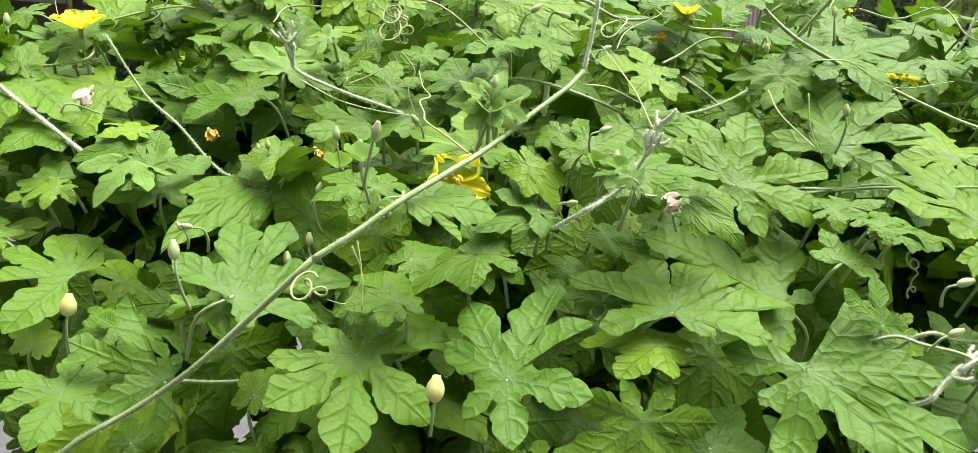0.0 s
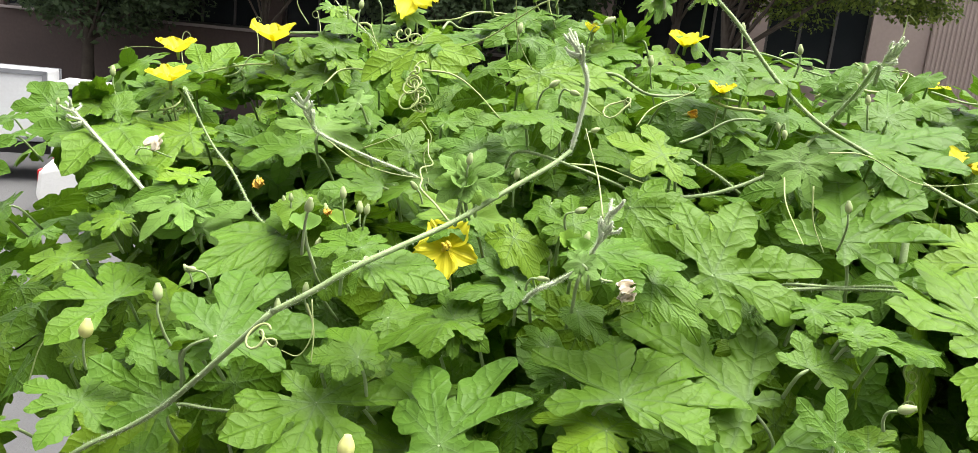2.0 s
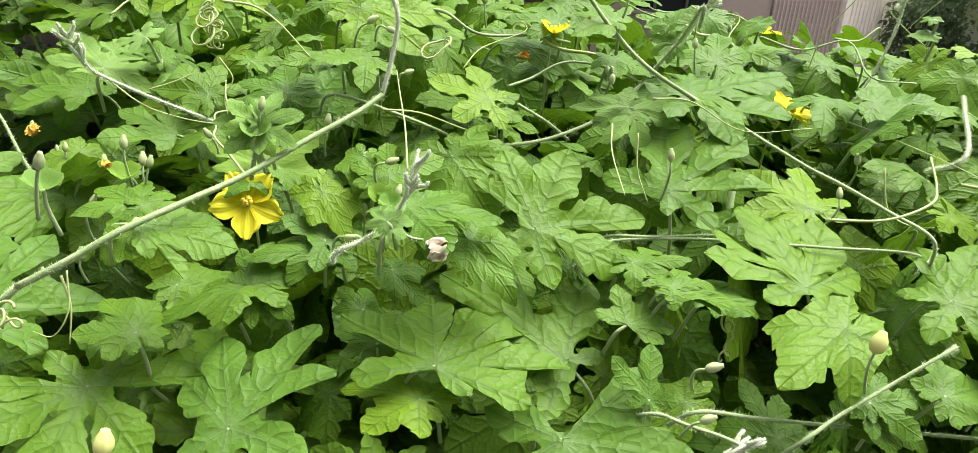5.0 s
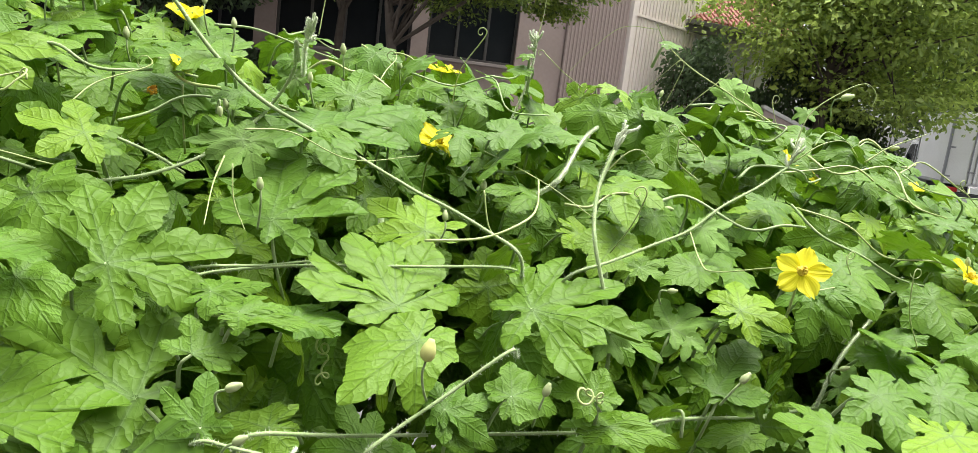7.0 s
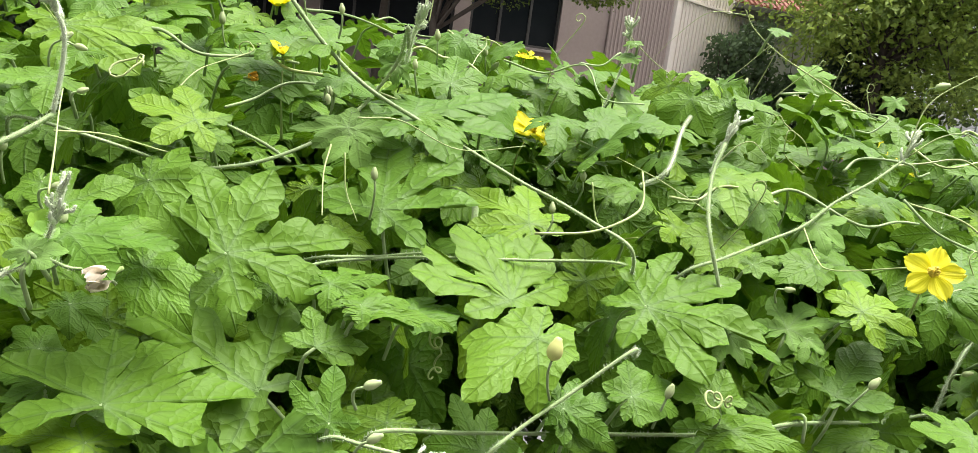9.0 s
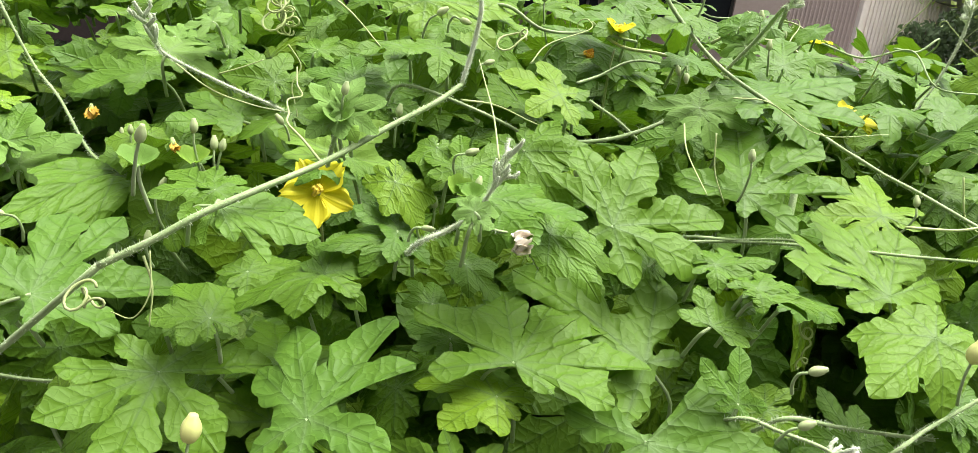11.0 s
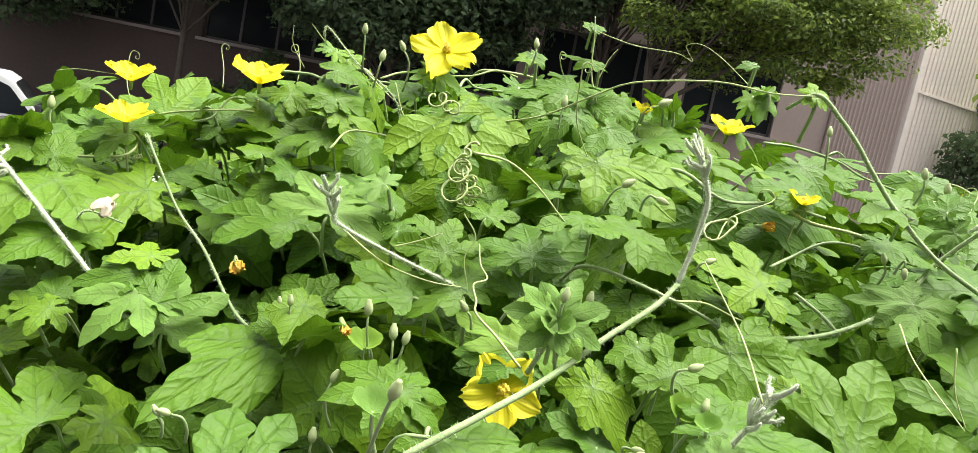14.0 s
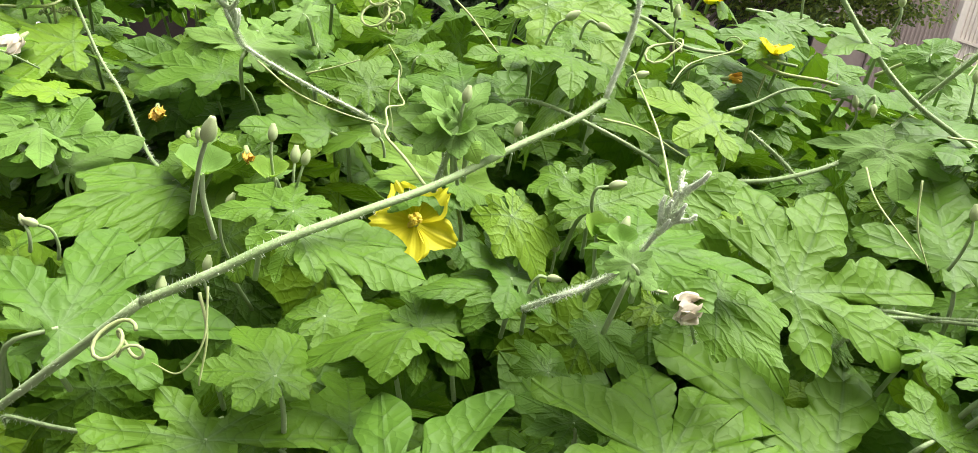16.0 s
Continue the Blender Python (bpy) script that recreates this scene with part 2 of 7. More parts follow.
def build_ground():
    xs = sorted({round(-300 + 12 * i, 3) for i in range(51)} | {round(-24 + 1.0 * i, 3) for i in range(61)})
    ys = sorted({round(-200 + 12 * i, 3) for i in range(60)} | {round(-6 + 1.0 * i, 3) for i in range(40)})
    verts = [(x, y, ground_height(x, y)) for y in ys for x in xs]
    w = len(xs)
    faces = [(j * w + i, j * w + i + 1, (j + 1) * w + i + 1, (j + 1) * w + i) for j in range(len(ys) - 1) for i in range(w - 1)]
    me = mesh_of("ground", verts, faces, ASPHALT)
    tagged(new("ground", me), "grey worn asphalt of the sloping street", "ground", kind="structure")


def road_line(x0, y0, x1, y1, width):
    """A painted line that follows the street's slope, 5 mm above it."""
    steps = 24
    d = Vector((x1 - x0, y1 - y0)).normalized()
    side = Vector((-d.y, d.x)) * width / 2
    verts, faces = [], []
    for i in range(steps + 1):
        q = i / steps
        x, y = x0 + (x1 - x0) * q, y0 + (y1 - y0) * q
        for sgn in (-1, 1):
            px, py = x + side.x * sgn, y + side.y * sgn
            verts.append((px, py, ground_height(px, py) + 0.02))
        if i:
            faces.append((2 * i - 2, 2 * i - 1, 2 * i + 1, 2 * i))
    tagged(new("road_marking", mesh_of("road_marking", verts, faces, LINE)), "white painted line along the street's edge", "road marking", kind="structure")


build_ground()
road_line(-15.0, -0.6, 6.0, 13.6, 0.16)
road_line(-15.0, 6.2, 1.0, 17.0, 0.12)
bed = block((4.2, 1.7, 0.16), (0.55, 1.0, 0.05), 0.03)
tagged(part("ground_bed", bed, SOIL, None), "brown soil bed at the foot of the vine", "soil", kind="structure")


# ---- the vine ----
VINE = empty("bitter_melon_vine", (0.2, 0.85, 0.12))
tagged(VINE, "dense green bitter melon vine with lobed leaves and yellow flowers", "vine")
VINE_INV = VINE.matrix_basis.inverted()


def on_vine(ob, m=None):
    """Parents a part to the vine, its pose given in the world."""
    ob.parent = VINE
    ob.matrix_parent_inverse = VINE_INV
    if m is not None:
        ob.matrix_basis = m
    return ob


def under(ob, parent, m_parent, m):
    ob.parent = parent
    ob.matrix_parent_inverse = (VINE.matrix_basis @ VINE_INV @ m_parent).inverted()
    ob.matrix_basis = m
    return ob


LOBES = {  # angle and length of each lobe to one side of the middle; radii of the bays between them; how wide the lobes are
    "deep": ([0, 50, 101, 145], [1.0, 0.92, 0.74, 0.50], [0.47, 0.42, 0.34, 0.14], 1.0),
    "broad": ([0, 50, 101, 145], [1.0, 0.92, 0.74, 0.50], [0.50, 0.44, 0.36, 0.14], 1.05),
    "young": ([0, 47, 96, 140], [1.0, 0.90, 0.72, 0.46], [0.46, 0.42, 0.33, 0.15], 0.92),
    "simple": ([0, 54, 108, 148], [1.0, 0.80, 0.62, 0.46], [0.62, 0.50, 0.38, 0.16], 1.15),
}


def crenate(u, teeth):
    """The scalloped edge of a lobe: round-backed teeth with sharp nicks between them, coarsest in the middle."""
    return (abs(math.sin(math.pi * u * teeth)) ** 0.65 - 0.55) * math.sin(math.pi * min(u * 1.02, 1.0)) ** 0.5


def leaf_blade(kind, seed, fine=True, shape=None):
    """The blade of a palmate leaf: broad scalloped lobes with drop-shaped bays between them, arched along the veins.
    The leaf stalk meets it at the origin, its middle lobe points along +y and is 1 long.
    shape: a leaf's own lobes, each with its angle and length and the angle and depth of the bay that follows it."""
    r = random.Random(seed * 7 + len(kind))
    angles, lengths, bays, wide = LOBES[kind]
    crumple = {"deep": 0.050, "broad": 0.03, "young": 0.07, "simple": 0.050}[kind]
    droop, cup, limp = r.uniform(0.02, 0.34), r.uniform(0.05, 0.30), 1.0
    if kind == "broad":
        droop, cup, limp = r.uniform(0.0, 0.10), r.uniform(0.08, 0.22), 0.4
    ph = [r.uniform(0, 6.28) for _ in range(6)]
    steps, cols = (21, 4) if fine else (7, 1)
    lobes, bay_of = [], []
    if shape:
        for g, l, b, d in shape:
            lobes.append((g, l, r.uniform(-0.14, 0.06)))
            bay_of.append((b, d))
        wide = 1.06
    else:
        ring = [(s * a, l, i) for i, (a, l) in enumerate(zip(angles, lengths)) for s in ((1, -1) if i else (1,))]
        ring = sorted((a + r.uniform(-6, 6), l * r.uniform(0.86, 1.1), i) for a, l, i in ring)
        for k, (a, l, i) in enumerate(ring):
            lobes.append((a, l, r.uniform(-0.42, 0.20) * limp))
            if k + 1 < len(ring):
                bay_of.append(((a + ring[k + 1][0]) / 2 + r.uniform(-3, 3), bays[max(i, ring[k + 1][2]) - 1] * r.uniform(0.75, 1.2)))
            else:
                bay_of.append((180.0, 0.10))
    verts, faces, uvs, index = [], [], [], {}

    def vertex(x, y, lift):
        key = (round(x, 4), round(y, 4))
        if key not in index:
            rr = math.hypot(x, y)
            th = math.atan2(x, y)
            z = -droop * rr * rr + crumple * rr * (math.sin(3 * th + ph[0]) + 0.7 * math.sin(5 * th + ph[1] + 4 * rr))
            z += 0.014 * math.sin(11 * x + ph[2]) * math.sin(10 * y + ph[3]) + lift
            index[key] = len(verts)
            verts.append((x, y, z))
        return index[key]

    for k, (ang, length, bend) in enumerate(lobes):
        a = math.radians(ang)
        ax, ay = math.sin(a), math.cos(a)
        for side in (-1, 1):
            bang, brad = bay_of[k] if side > 0 else bay_of[k - 1]
            rel = math.radians((bang - ang + 180) % 360 - 180)
            if side * rel < 0:
                rel += side * 2 * math.pi
            bs, bp = brad * math.cos(rel), abs(brad * math.sin(rel))
            room = math.tan(abs(rel)) * 0.95 if abs(rel) < 1.2 else 9
            teeth = max(2, round(3.4 * (length - max(bs, 0)) / max(length, 0.3))) + r.choice((0, 0, 0.5))
            nick = r.uniform(0.17, 0.27)
            grid, ids = [], []
            for i in range(steps + 1):
                u = i / steps
                c0 = length * u
                s = bs + (length - bs) * u
                v = max(s / length, 0.02)
                full = 0.228 * wide * length * math.sin(math.pi * min(v, 1.0) ** 1.25) ** 0.78 if v < 1 else 0.0
                blend = min(u / 0.24, 1.0)
                blend = blend * blend * (3 - 2 * blend)
                p = bp + (full - bp) * blend
                if abs(rel) > 0.32 and brad < 0.6 * length:  # the bay opens into a drop behind the lobe's shoulder
                    p *= 1 - 0.24 * math.exp(-((u - 0.13) / 0.09) ** 2)
                tooth = crenate(u, teeth)
                p = min(p, max(s, 0.02) * room * 1.02) * (1 + nick * (tooth - 0.12)) if i else bp
                s += 0.030 * length * tooth
                if i == 0:
                    s = bs
                line = []
                for j in range(cols + 1):
                    f = j / cols
                    line.append((c0 + (s - c0) * f, side * p * f))
                grid.append(line)
            for i, line in enumerate(grid):
                row = []
                for j, (ss, pp) in enumerate(line):
                    f = j / cols
                    rise = cup * abs(pp) * (1.15 - 0.75 * f) + bend * max(ss - 0.30, 0) ** 2
                    rise += 0.022 * f * f * math.sin(ph[4] + 9 * ss / length + 2 * k + side) * length
                    row.append(vertex(ax * ss + ay * pp, ay * ss - ax * pp, rise))
                ids.append(row)
            for i in range(steps):
                for j in range(cols):
                    quad = [(i, j), (i, j + 1), (i + 1, j + 1), (i + 1, j)]
                    if side > 0:
                        quad.reverse()
                    vs, us = [], []
                    for q, w in quad:
                        if ids[q][w] not in vs:
                            vs.append(ids[q][w])
                            us.append(grid[q][w])
                    if len(vs) > 2:
                        faces.append(vs)
                        uvs.append(us)
    return verts, faces, uvs


BLADES = {}
for leaf_kind, count, skin in (("deep", 8, LEAF), ("broad", 6, LEAF), ("simple", 6, LEAF), ("young", 5, YOUNG)):
    for k in range(count):
        v, f, u = leaf_blade(leaf_kind, k + 1)
        BLADES[leaf_kind, k] = mesh_of("leaf", v, f, skin, uvs=u)
    BLADES[leaf_kind] = count


def spline(points, per=6):
    """Catmull-Rom through the points."""
    pts = [Vector(p) for p in points]
    pts = [pts[0] * 2 - pts[1]] + pts + [pts[-1] * 2 - pts[-2]]
    outl = []
    for i in range(1, len(pts) - 2):
        a, b, c, d = pts[i - 1:i + 3]
        for k in range(per):
            t = k / per
            outl.append(0.5 * (2 * b + (c - a) * t + (2 * a - 5 * b + 4 * c - d) * t * t + (3 * b - a - 3 * c + d) * t ** 3))
    outl.append(pts[-2])
    return outl


def tube(line, r0, r1, sides=6, ribs=0.0):
    """A tapered, closed tube along a line of points: vertices and faces."""
    verts, faces = [], []
    n = len(line)
    side = None
    for i, p in enumerate(line):
        d = (line[min(i + 1, n - 1)] - line[max(i - 1, 0)]).normalized()
        if side is None:
            side = d.orthogonal().normalized()
        side = (side - d * side.dot(d)).normalized()
        other = d.cross(side)
        q = i / max(n - 1, 1)
        rad = r0 + (r1 - r0) * q
        for k in range(sides):
            a = 2 * math.pi * k / sides
            rr = rad * (1 + ribs * (1 if k % 2 else -1))
            verts.append(p + (side * math.cos(a) + other * math.sin(a)) * rr)
    for i in range(n - 1):
        for k in range(sides):
            l = (k + 1) % sides
            faces.append((i * sides + k, i * sides + l, (i + 1) * sides + l, (i + 1) * sides + k))
    faces.append(tuple(range(sides))[::-1])
    faces.append(tuple((n - 1) * sides + k for k in range(sides)))
    return verts, faces


def hairs(line, radius, count, length, rng):
    """Fine spikes that stand off a stem."""
    verts, faces = [], []
    for _ in range(count):
        i = rng.randrange(len(line) - 1)
        p = line[i].lerp(line[i + 1], rng.random())
        d = (line[i + 1] - line[i]).normalized()
        o = Vector((rng.gauss(0, 1), rng.gauss(0, 1), rng.gauss(0, 1)))
        o = (o - d * o.dot(d)).normalized()
        tip = (o + d * rng.uniform(-0.1, 0.7)).normalized() * length * rng.uniform(0.5, 1.2)
        w = d.cross(o) * 0.00013
        base = p + o * radius * 0.9
        b = len(verts)
        verts += [base - w, base + w, base + d * 0.0002, base + tip]
        faces += [(b, b + 1, b + 3), (b + 1, b + 2, b + 3), (b + 2, b, b + 3)]
    return verts, faces


def stem(points, r0, r1):
    """A ribbed green stem with short hairs."""
    line = spline(points, 7)
    v, f = tube(line, r0, r1, 8, 0.10)
    ob = on_vine(new("stem", mesh_of("stem", v, f, STEM)))
    far = sum((line[i + 1] - line[i]).length for i in range(len(line) - 1))
    hv, hf = hairs(line, (r0 + r1) / 2, int(2200 * far), 0.0022, R)
    under(new("stem_hair", mesh_of("stem_hair", hv, hf, HAIR, False)), ob, Matrix.Identity(4), Matrix.Identity(4))


def shoot(points, r0, r1):
    """A woolly, pale growing stem whose tip carries crowded young buds."""
    line = spline(points, 7)
    v, f = tube(line, r0, r1 * 0.8, 8, 0.08)
    ob = on_vine(new("young_shoot", mesh_of("young_shoot", v, f, SHOOT)), Matrix.Identity(4))
    far = sum((line[i + 1] - line[i]).length for i in range(len(line) - 1))
    hv, hf = hairs(line, (r0 + r1) / 2, int(12000 * far), 0.0017, R)
    tagged(under(new("shoot_hair", mesh_of("shoot_hair", hv, hf, HAIR, False)), ob, Matrix.Identity(4), Matrix.Identity(4)), "white woolly hairs")
    d = (line[-1] - line[-4]).normalized()
    tv, tf, fuzz = [], [], []
    for k in range(10):
        o = Vector((R.gauss(0, 1), R.gauss(0, 1), R.gauss(0, 1))) * 0.55 + d
        o.normalize()
        base = line[-1] - d * R.uniform(0.0, 0.022)
        curl = [base, base + o * 0.004, base + o * 0.008 + d * 0.001, base + o * 0.009 + d * 0.004]
        a, b = tube(curl, 0.0017, 0.0007, 6)
        fuzz.append(hairs(spline(curl, 3), 0.0012, 60, 0.0013, R))
        off = len(tv)
        tv += a
        tf += [tuple(i + off for i in face) for face in b]
    under(new("shoot_tip", mesh_of("shoot_tip", tv, tf, SHOOT)), ob, Matrix.Identity(4), Matrix.Identity(4))
    hv, hf = [], []
    for a, b in fuzz:
        off = len(hv)
        hv += a
        hf += [tuple(i + off for i in face) for face in b]
    under(new("tip_hair", mesh_of("tip_hair", hv, hf, HAIR, False)), ob, Matrix.Identity(4), Matrix.Identity(4))


def tendril(points, r0, r1):
    line = spline(points, 8)
    v, f = tube(line, r0, r1, 6)
    on_vine(new("tendril", mesh_of("tendril", v, f, TENDRIL)), Matrix.Identity(4))


def coil(a, b, radius, turns):
    """A tendril wound into a spring, looser in the middle."""
    a, b = Vector(a) + Vector((0, -0.008, 0.003)), Vector(b) + Vector((0, -0.008, 0.003))
    d = (b - a)
    line = []
    steps = int(turns * 14)
    side, other = Vector((1.0, 0.25, 0.1)), Vector((-0.1, 0.45, 1.0))
    for i in range(steps + 1):
        q = i / steps
        t = 2 * math.pi * turns * q
        rad = radius * (0.75 + 0.35 * math.sin(2.3 * t / turns + turns) + 0.22 * math.sin(0.37 * t))
        wander = side * (math.sin(7 * q + turns) * radius * 0.8) + Vector((0, math.sin(0.8 * t) * radius * 0.6, 0))
        line.append(a + d * (q + 0.06 * math.sin(t * 0.43)) + wander + (side * math.cos(t) + other * math.sin(t)) * rad)
    v, f = tube(line, 0.0008, 0.0006, 5)
    tagged(on_vine(new("tendril", mesh_of("tendril", v, f, TENDRIL)), Matrix.Identity(4)), "tightly coiled tendril")


def basis(at, y, n):
    y = Vector(y).normalized()
    n = Vector(n)
    n = (n - y * n.dot(y)).normalized()
    x = y.cross(n)
    m = Matrix((x, y, n)).transposed().to_4x4()
    m.translation = at
    return m


def leaf(kind, at, y, n, length, width, shape=None):
    """A leaf: its blade, and the stalk that carries it back into the vine."""
    if not shape and kind != "young":  # the upper side turns to the light
        up = (Vector(n).normalized() + Vector((0, 0, 0.38))).normalized()
        lean = Vector(n).normalized().rotation_difference(up)
        y, n = lean @ Vector(y), up
    m = basis(at, y, n)
    mesh = BLADES[kind, R.randrange(BLADES[kind])]
    if shape:
        v, f, u = leaf_blade(kind, int(length * 9000) % 97, True, shape)
        mesh = mesh_of("leaf", v, f, LEAF, uvs=u)
    full = m @ Matrix.Diagonal((length * width, length, length, 1))
    blade = on_vine(new("leaf", mesh), full)
    p = Vector(at)
    back = -Vector(y).normalized()
    down = -Vector(n).normalized()
    reach = length * R.uniform(0.55, 0.85)
    line = spline([p + down * 0.0006, p + back * reach * 0.35 + down * reach * 0.25, p + back * reach * 0.5 + down * reach * 0.8 + Vector((0, 0.01, -0.01))], 4)
    v, f = tube(line, 0.0010, 0.0013, 6)
    under(new("leaf_stalk", mesh_of("leaf_stalk", v, f, STEM)), blade, full, Matrix.Identity(4))
    return blade


def bud_mesh(seed):
    """A plump oval bud with five soft ribs and a short neck; it stands on the origin, 1 long."""
    r = random.Random(seed)
    verts, faces = [], []
    sides, rings = 15, 9
    for i in range(rings + 1):
        q = i / rings
        rad = 0.03 + 0.25 * math.sin(math.pi * min(q ** 0.9, 0.93)) ** 0.62 * (1 - 0.12 * q)
        for k in range(sides):
            a = 2 * math.pi * k / sides
            rr = rad * (1 + 0.07 * math.cos(5 * a + 0.6 * q))
            verts.append((rr * math.cos(a), rr * math.sin(a), q))
    for i in range(rings):
        for k in range(sides):
            l = (k + 1) % sides
            faces.append((i * sides + k, i * sides + l, (i + 1) * sides + l, (i + 1) * sides + k))
    faces.append(tuple(range(sides))[::-1])
    faces.append(tuple(rings * sides + k for k in range(sides)))
    return mesh_of("bud", verts, faces, BUD)


BUD_MESH = bud_mesh(1)
RIPE_MESH = bud_mesh(2)
RIPE_MESH.materials[0] = RIPE
for corner in RIPE_MESH.vertices:
    corner.co.x, corner.co.y = corner.co.x * 1.25, corner.co.y * 1.25


def facing(at, d):
    """A pose whose z looks along d."""
    m = Vector(d).to_track_quat('Z', 'Y').to_matrix().to_4x4()
    m.translation = at
    return m


def bud(at, d, size, stalk, ripe=False):
    d = Vector(d).normalized()
    base = Vector(at) - d * size * 0.5
    m = facing(base, d) @ Matrix.Diagonal((size, size, size, 1)) @ pose(0, 0, 0, 0, 0, R.uniform(0, 360))
    ob = on_vine(new("bud", RIPE_MESH if ripe else BUD_MESH), m)
    if ripe:
        tagged(ob, "plump pale yellow bud about to open")
    sag = Vector((R.gauss(0, 0.2), 0.35, -0.9)).normalized()
    line = spline([base, base - d * stalk * 0.35, base - d * stalk * 0.5 + sag * stalk * 0.45, base - d * stalk * 0.45 + sag * stalk * 1.0], 4)
    v, f = tube(line, 0.0007, 0.0009, 6)
    under(new("bud_stalk", mesh_of("bud_stalk", v, f, STEM)), ob, m, Matrix.Identity(4))


def petal_mesh(seed):
    """A blunt, crinkled petal: it starts at the origin, runs 1 along +y and lies about flat."""
    r = random.Random(seed + 40)
    verts, faces, uvs = [], [], []
    rows, cols = 12, 12
    ph = [r.uniform(0, 6.3) for _ in range(3)]
    for i in range(rows + 1):
        q = i / rows
        half = 0.40 * math.sin(math.pi * 0.88 * q ** 1.4) ** 0.6 + 0.07 * (1 - q) if q else 0.07
        for j in range(cols + 1):
            f = j / cols * 2 - 1
            edge = 1 - 0.16 * abs(f) ** 2.5 * q + 0.045 * math.sin(9 * f + ph[0]) * q
            y = q * edge
            z = 0.10 * q * q * math.sin(2.4 * f + ph[1]) + 0.07 * q * math.sin(8 * f + ph[2]) - 0.12 * (1 - f * f) * math.sin(math.pi * q) - 0.26 * q ** 2.6 + 0.035 * q * q * math.sin(15 * f + ph[0])
            verts.append((half * f, y, z))
    for i in range(rows):
        for j in range(cols):
            quad = (i * (cols + 1) + j, i * (cols + 1) + j + 1, (i + 1) * (cols + 1) + j + 1, (i + 1) * (cols + 1) + j)
            faces.append(quad)
            uvs.append([((v // (cols + 1)) / rows, (v % (cols + 1)) / cols) for v in quad])
    return mesh_of("petal", verts, faces, PETAL, uvs=uvs)


PETALS = [petal_mesh(k) for k in range(4)]


def flower(at, d, size, spread, turned=None):
    """A five-petalled yellow flower; spread 1 is flat open, 0.5 a trumpet."""
    d = Vector(d).normalized()
    length = size / (2 * (0.45 + 0.5 * spread)) * 1.02
    tilt = 82 - 74 * spread
    base = Vector(at) - d * length * math.sin(radians(tilt)) * 0.55
    m = facing(base, d)
    line = [Vector((0, 0, -0.007)), Vector((0, 0, -0.003)), Vector((0, 0, 0.0)), Vector((0, 0, 0.003))]
    v, f = tube(line, 0.0013, 0.0022, 10)
    calyx = on_vine(new("flower", mesh_of("flower", v, f, CALYX)), m)
    tagged(calyx, "open yellow flower")
    turn = R.uniform(0, 72)
    if turned is not None:
        turn = turned
    for k in range(5):
        pm = m @ pose(0, 0, 0, 0, 0, 72 * k + turn + R.uniform(-6, 6)) @ pose(0, 0.002, 0.002, tilt + R.uniform(-9, 9), 0, 0) @ Matrix.Diagonal((length * 1.05, length, length, 1))
        under(new("petal", PETALS[R.randrange(4)]), calyx, m, pm)
    bm = bmesh.new()
    for k in range(22):
        a, rr = R.uniform(0, 6.28), R.uniform(0, 0.0030)
        bmesh.ops.create_icosphere(bm, subdivisions=1, radius=R.uniform(0.0014, 0.0022), matrix=Matrix.Translation((rr * math.cos(a), rr * math.sin(a), R.uniform(0.003, 0.0075))))
    me = bpy.data.meshes.new("stamens")
    bm.to_mesh(me)
    bm.free()
    me.materials.append(POLLEN)
    under(new("stamens", me), calyx, m, m)
    sag = [base - d * 0.012, base - d * 0.025 + Vector((0, 0.004, -0.006)), base - d * 0.03 + Vector((0.002, 0.014, -0.04))]
    v, f = tube(spline(sag, 5), 0.0008, 0.0011, 6)
    under(new("flower_stalk", mesh_of("flower_stalk", v, f, TENDRIL)), calyx, m, Matrix.Identity(4))


def wilted_flower(at, size, tone):
    """A withered flower, its petals closed and crumpled into a hanging twist."""
    d = Vector((R.uniform(-0.5, 0.5), -0.4, R.uniform(-0.6, 0.3))).normalized()
    m = facing(Vector(at) - d * size * 0.4, d)
    v, f = tube([Vector((0, 0, -0.006)), Vector((0, 0, 0)), Vector((0, 0, 0.003))], 0.0012, 0.0026, 8)
    calyx = tagged(on_vine(new("wilted_flower", mesh_of("wilted_flower", v, f, CALYX)), m), "withered flower with crumpled petals")
    for k in range(5):
        verts, faces = [], []
        rows, cols = 7, 4
        p0 = R.uniform(0, 6.3)
        for i in range(rows + 1):
            q = i / rows
            for j in range(cols + 1):
                g = j / cols * 2 - 1
                half = size * (0.08 + 0.22 * math.sin(math.pi * min(q * 0.9 + 0.05, 1)))
                verts.append((half * g + size * 0.10 * math.sin(6 * q + p0), size * (0.12 * math.sin(5 * g + p0 + 3 * q) + 0.10 + 0.12 * math.sin(2.6 * q)), size * q))
        for i in range(rows):
            for j in range(cols):
                faces.append((i * (cols + 1) + j, i * (cols + 1) + j + 1, (i + 1) * (cols + 1) + j + 1, (i + 1) * (cols + 1) + j))
        pm = m @ pose(0, 0, 0, R.uniform(-14, 14), R.uniform(-14, 14), 72 * k + R.uniform(-15, 15))
        under(new("petal", mesh_of("petal", verts, faces, WILT[tone])), calyx, m, pm)


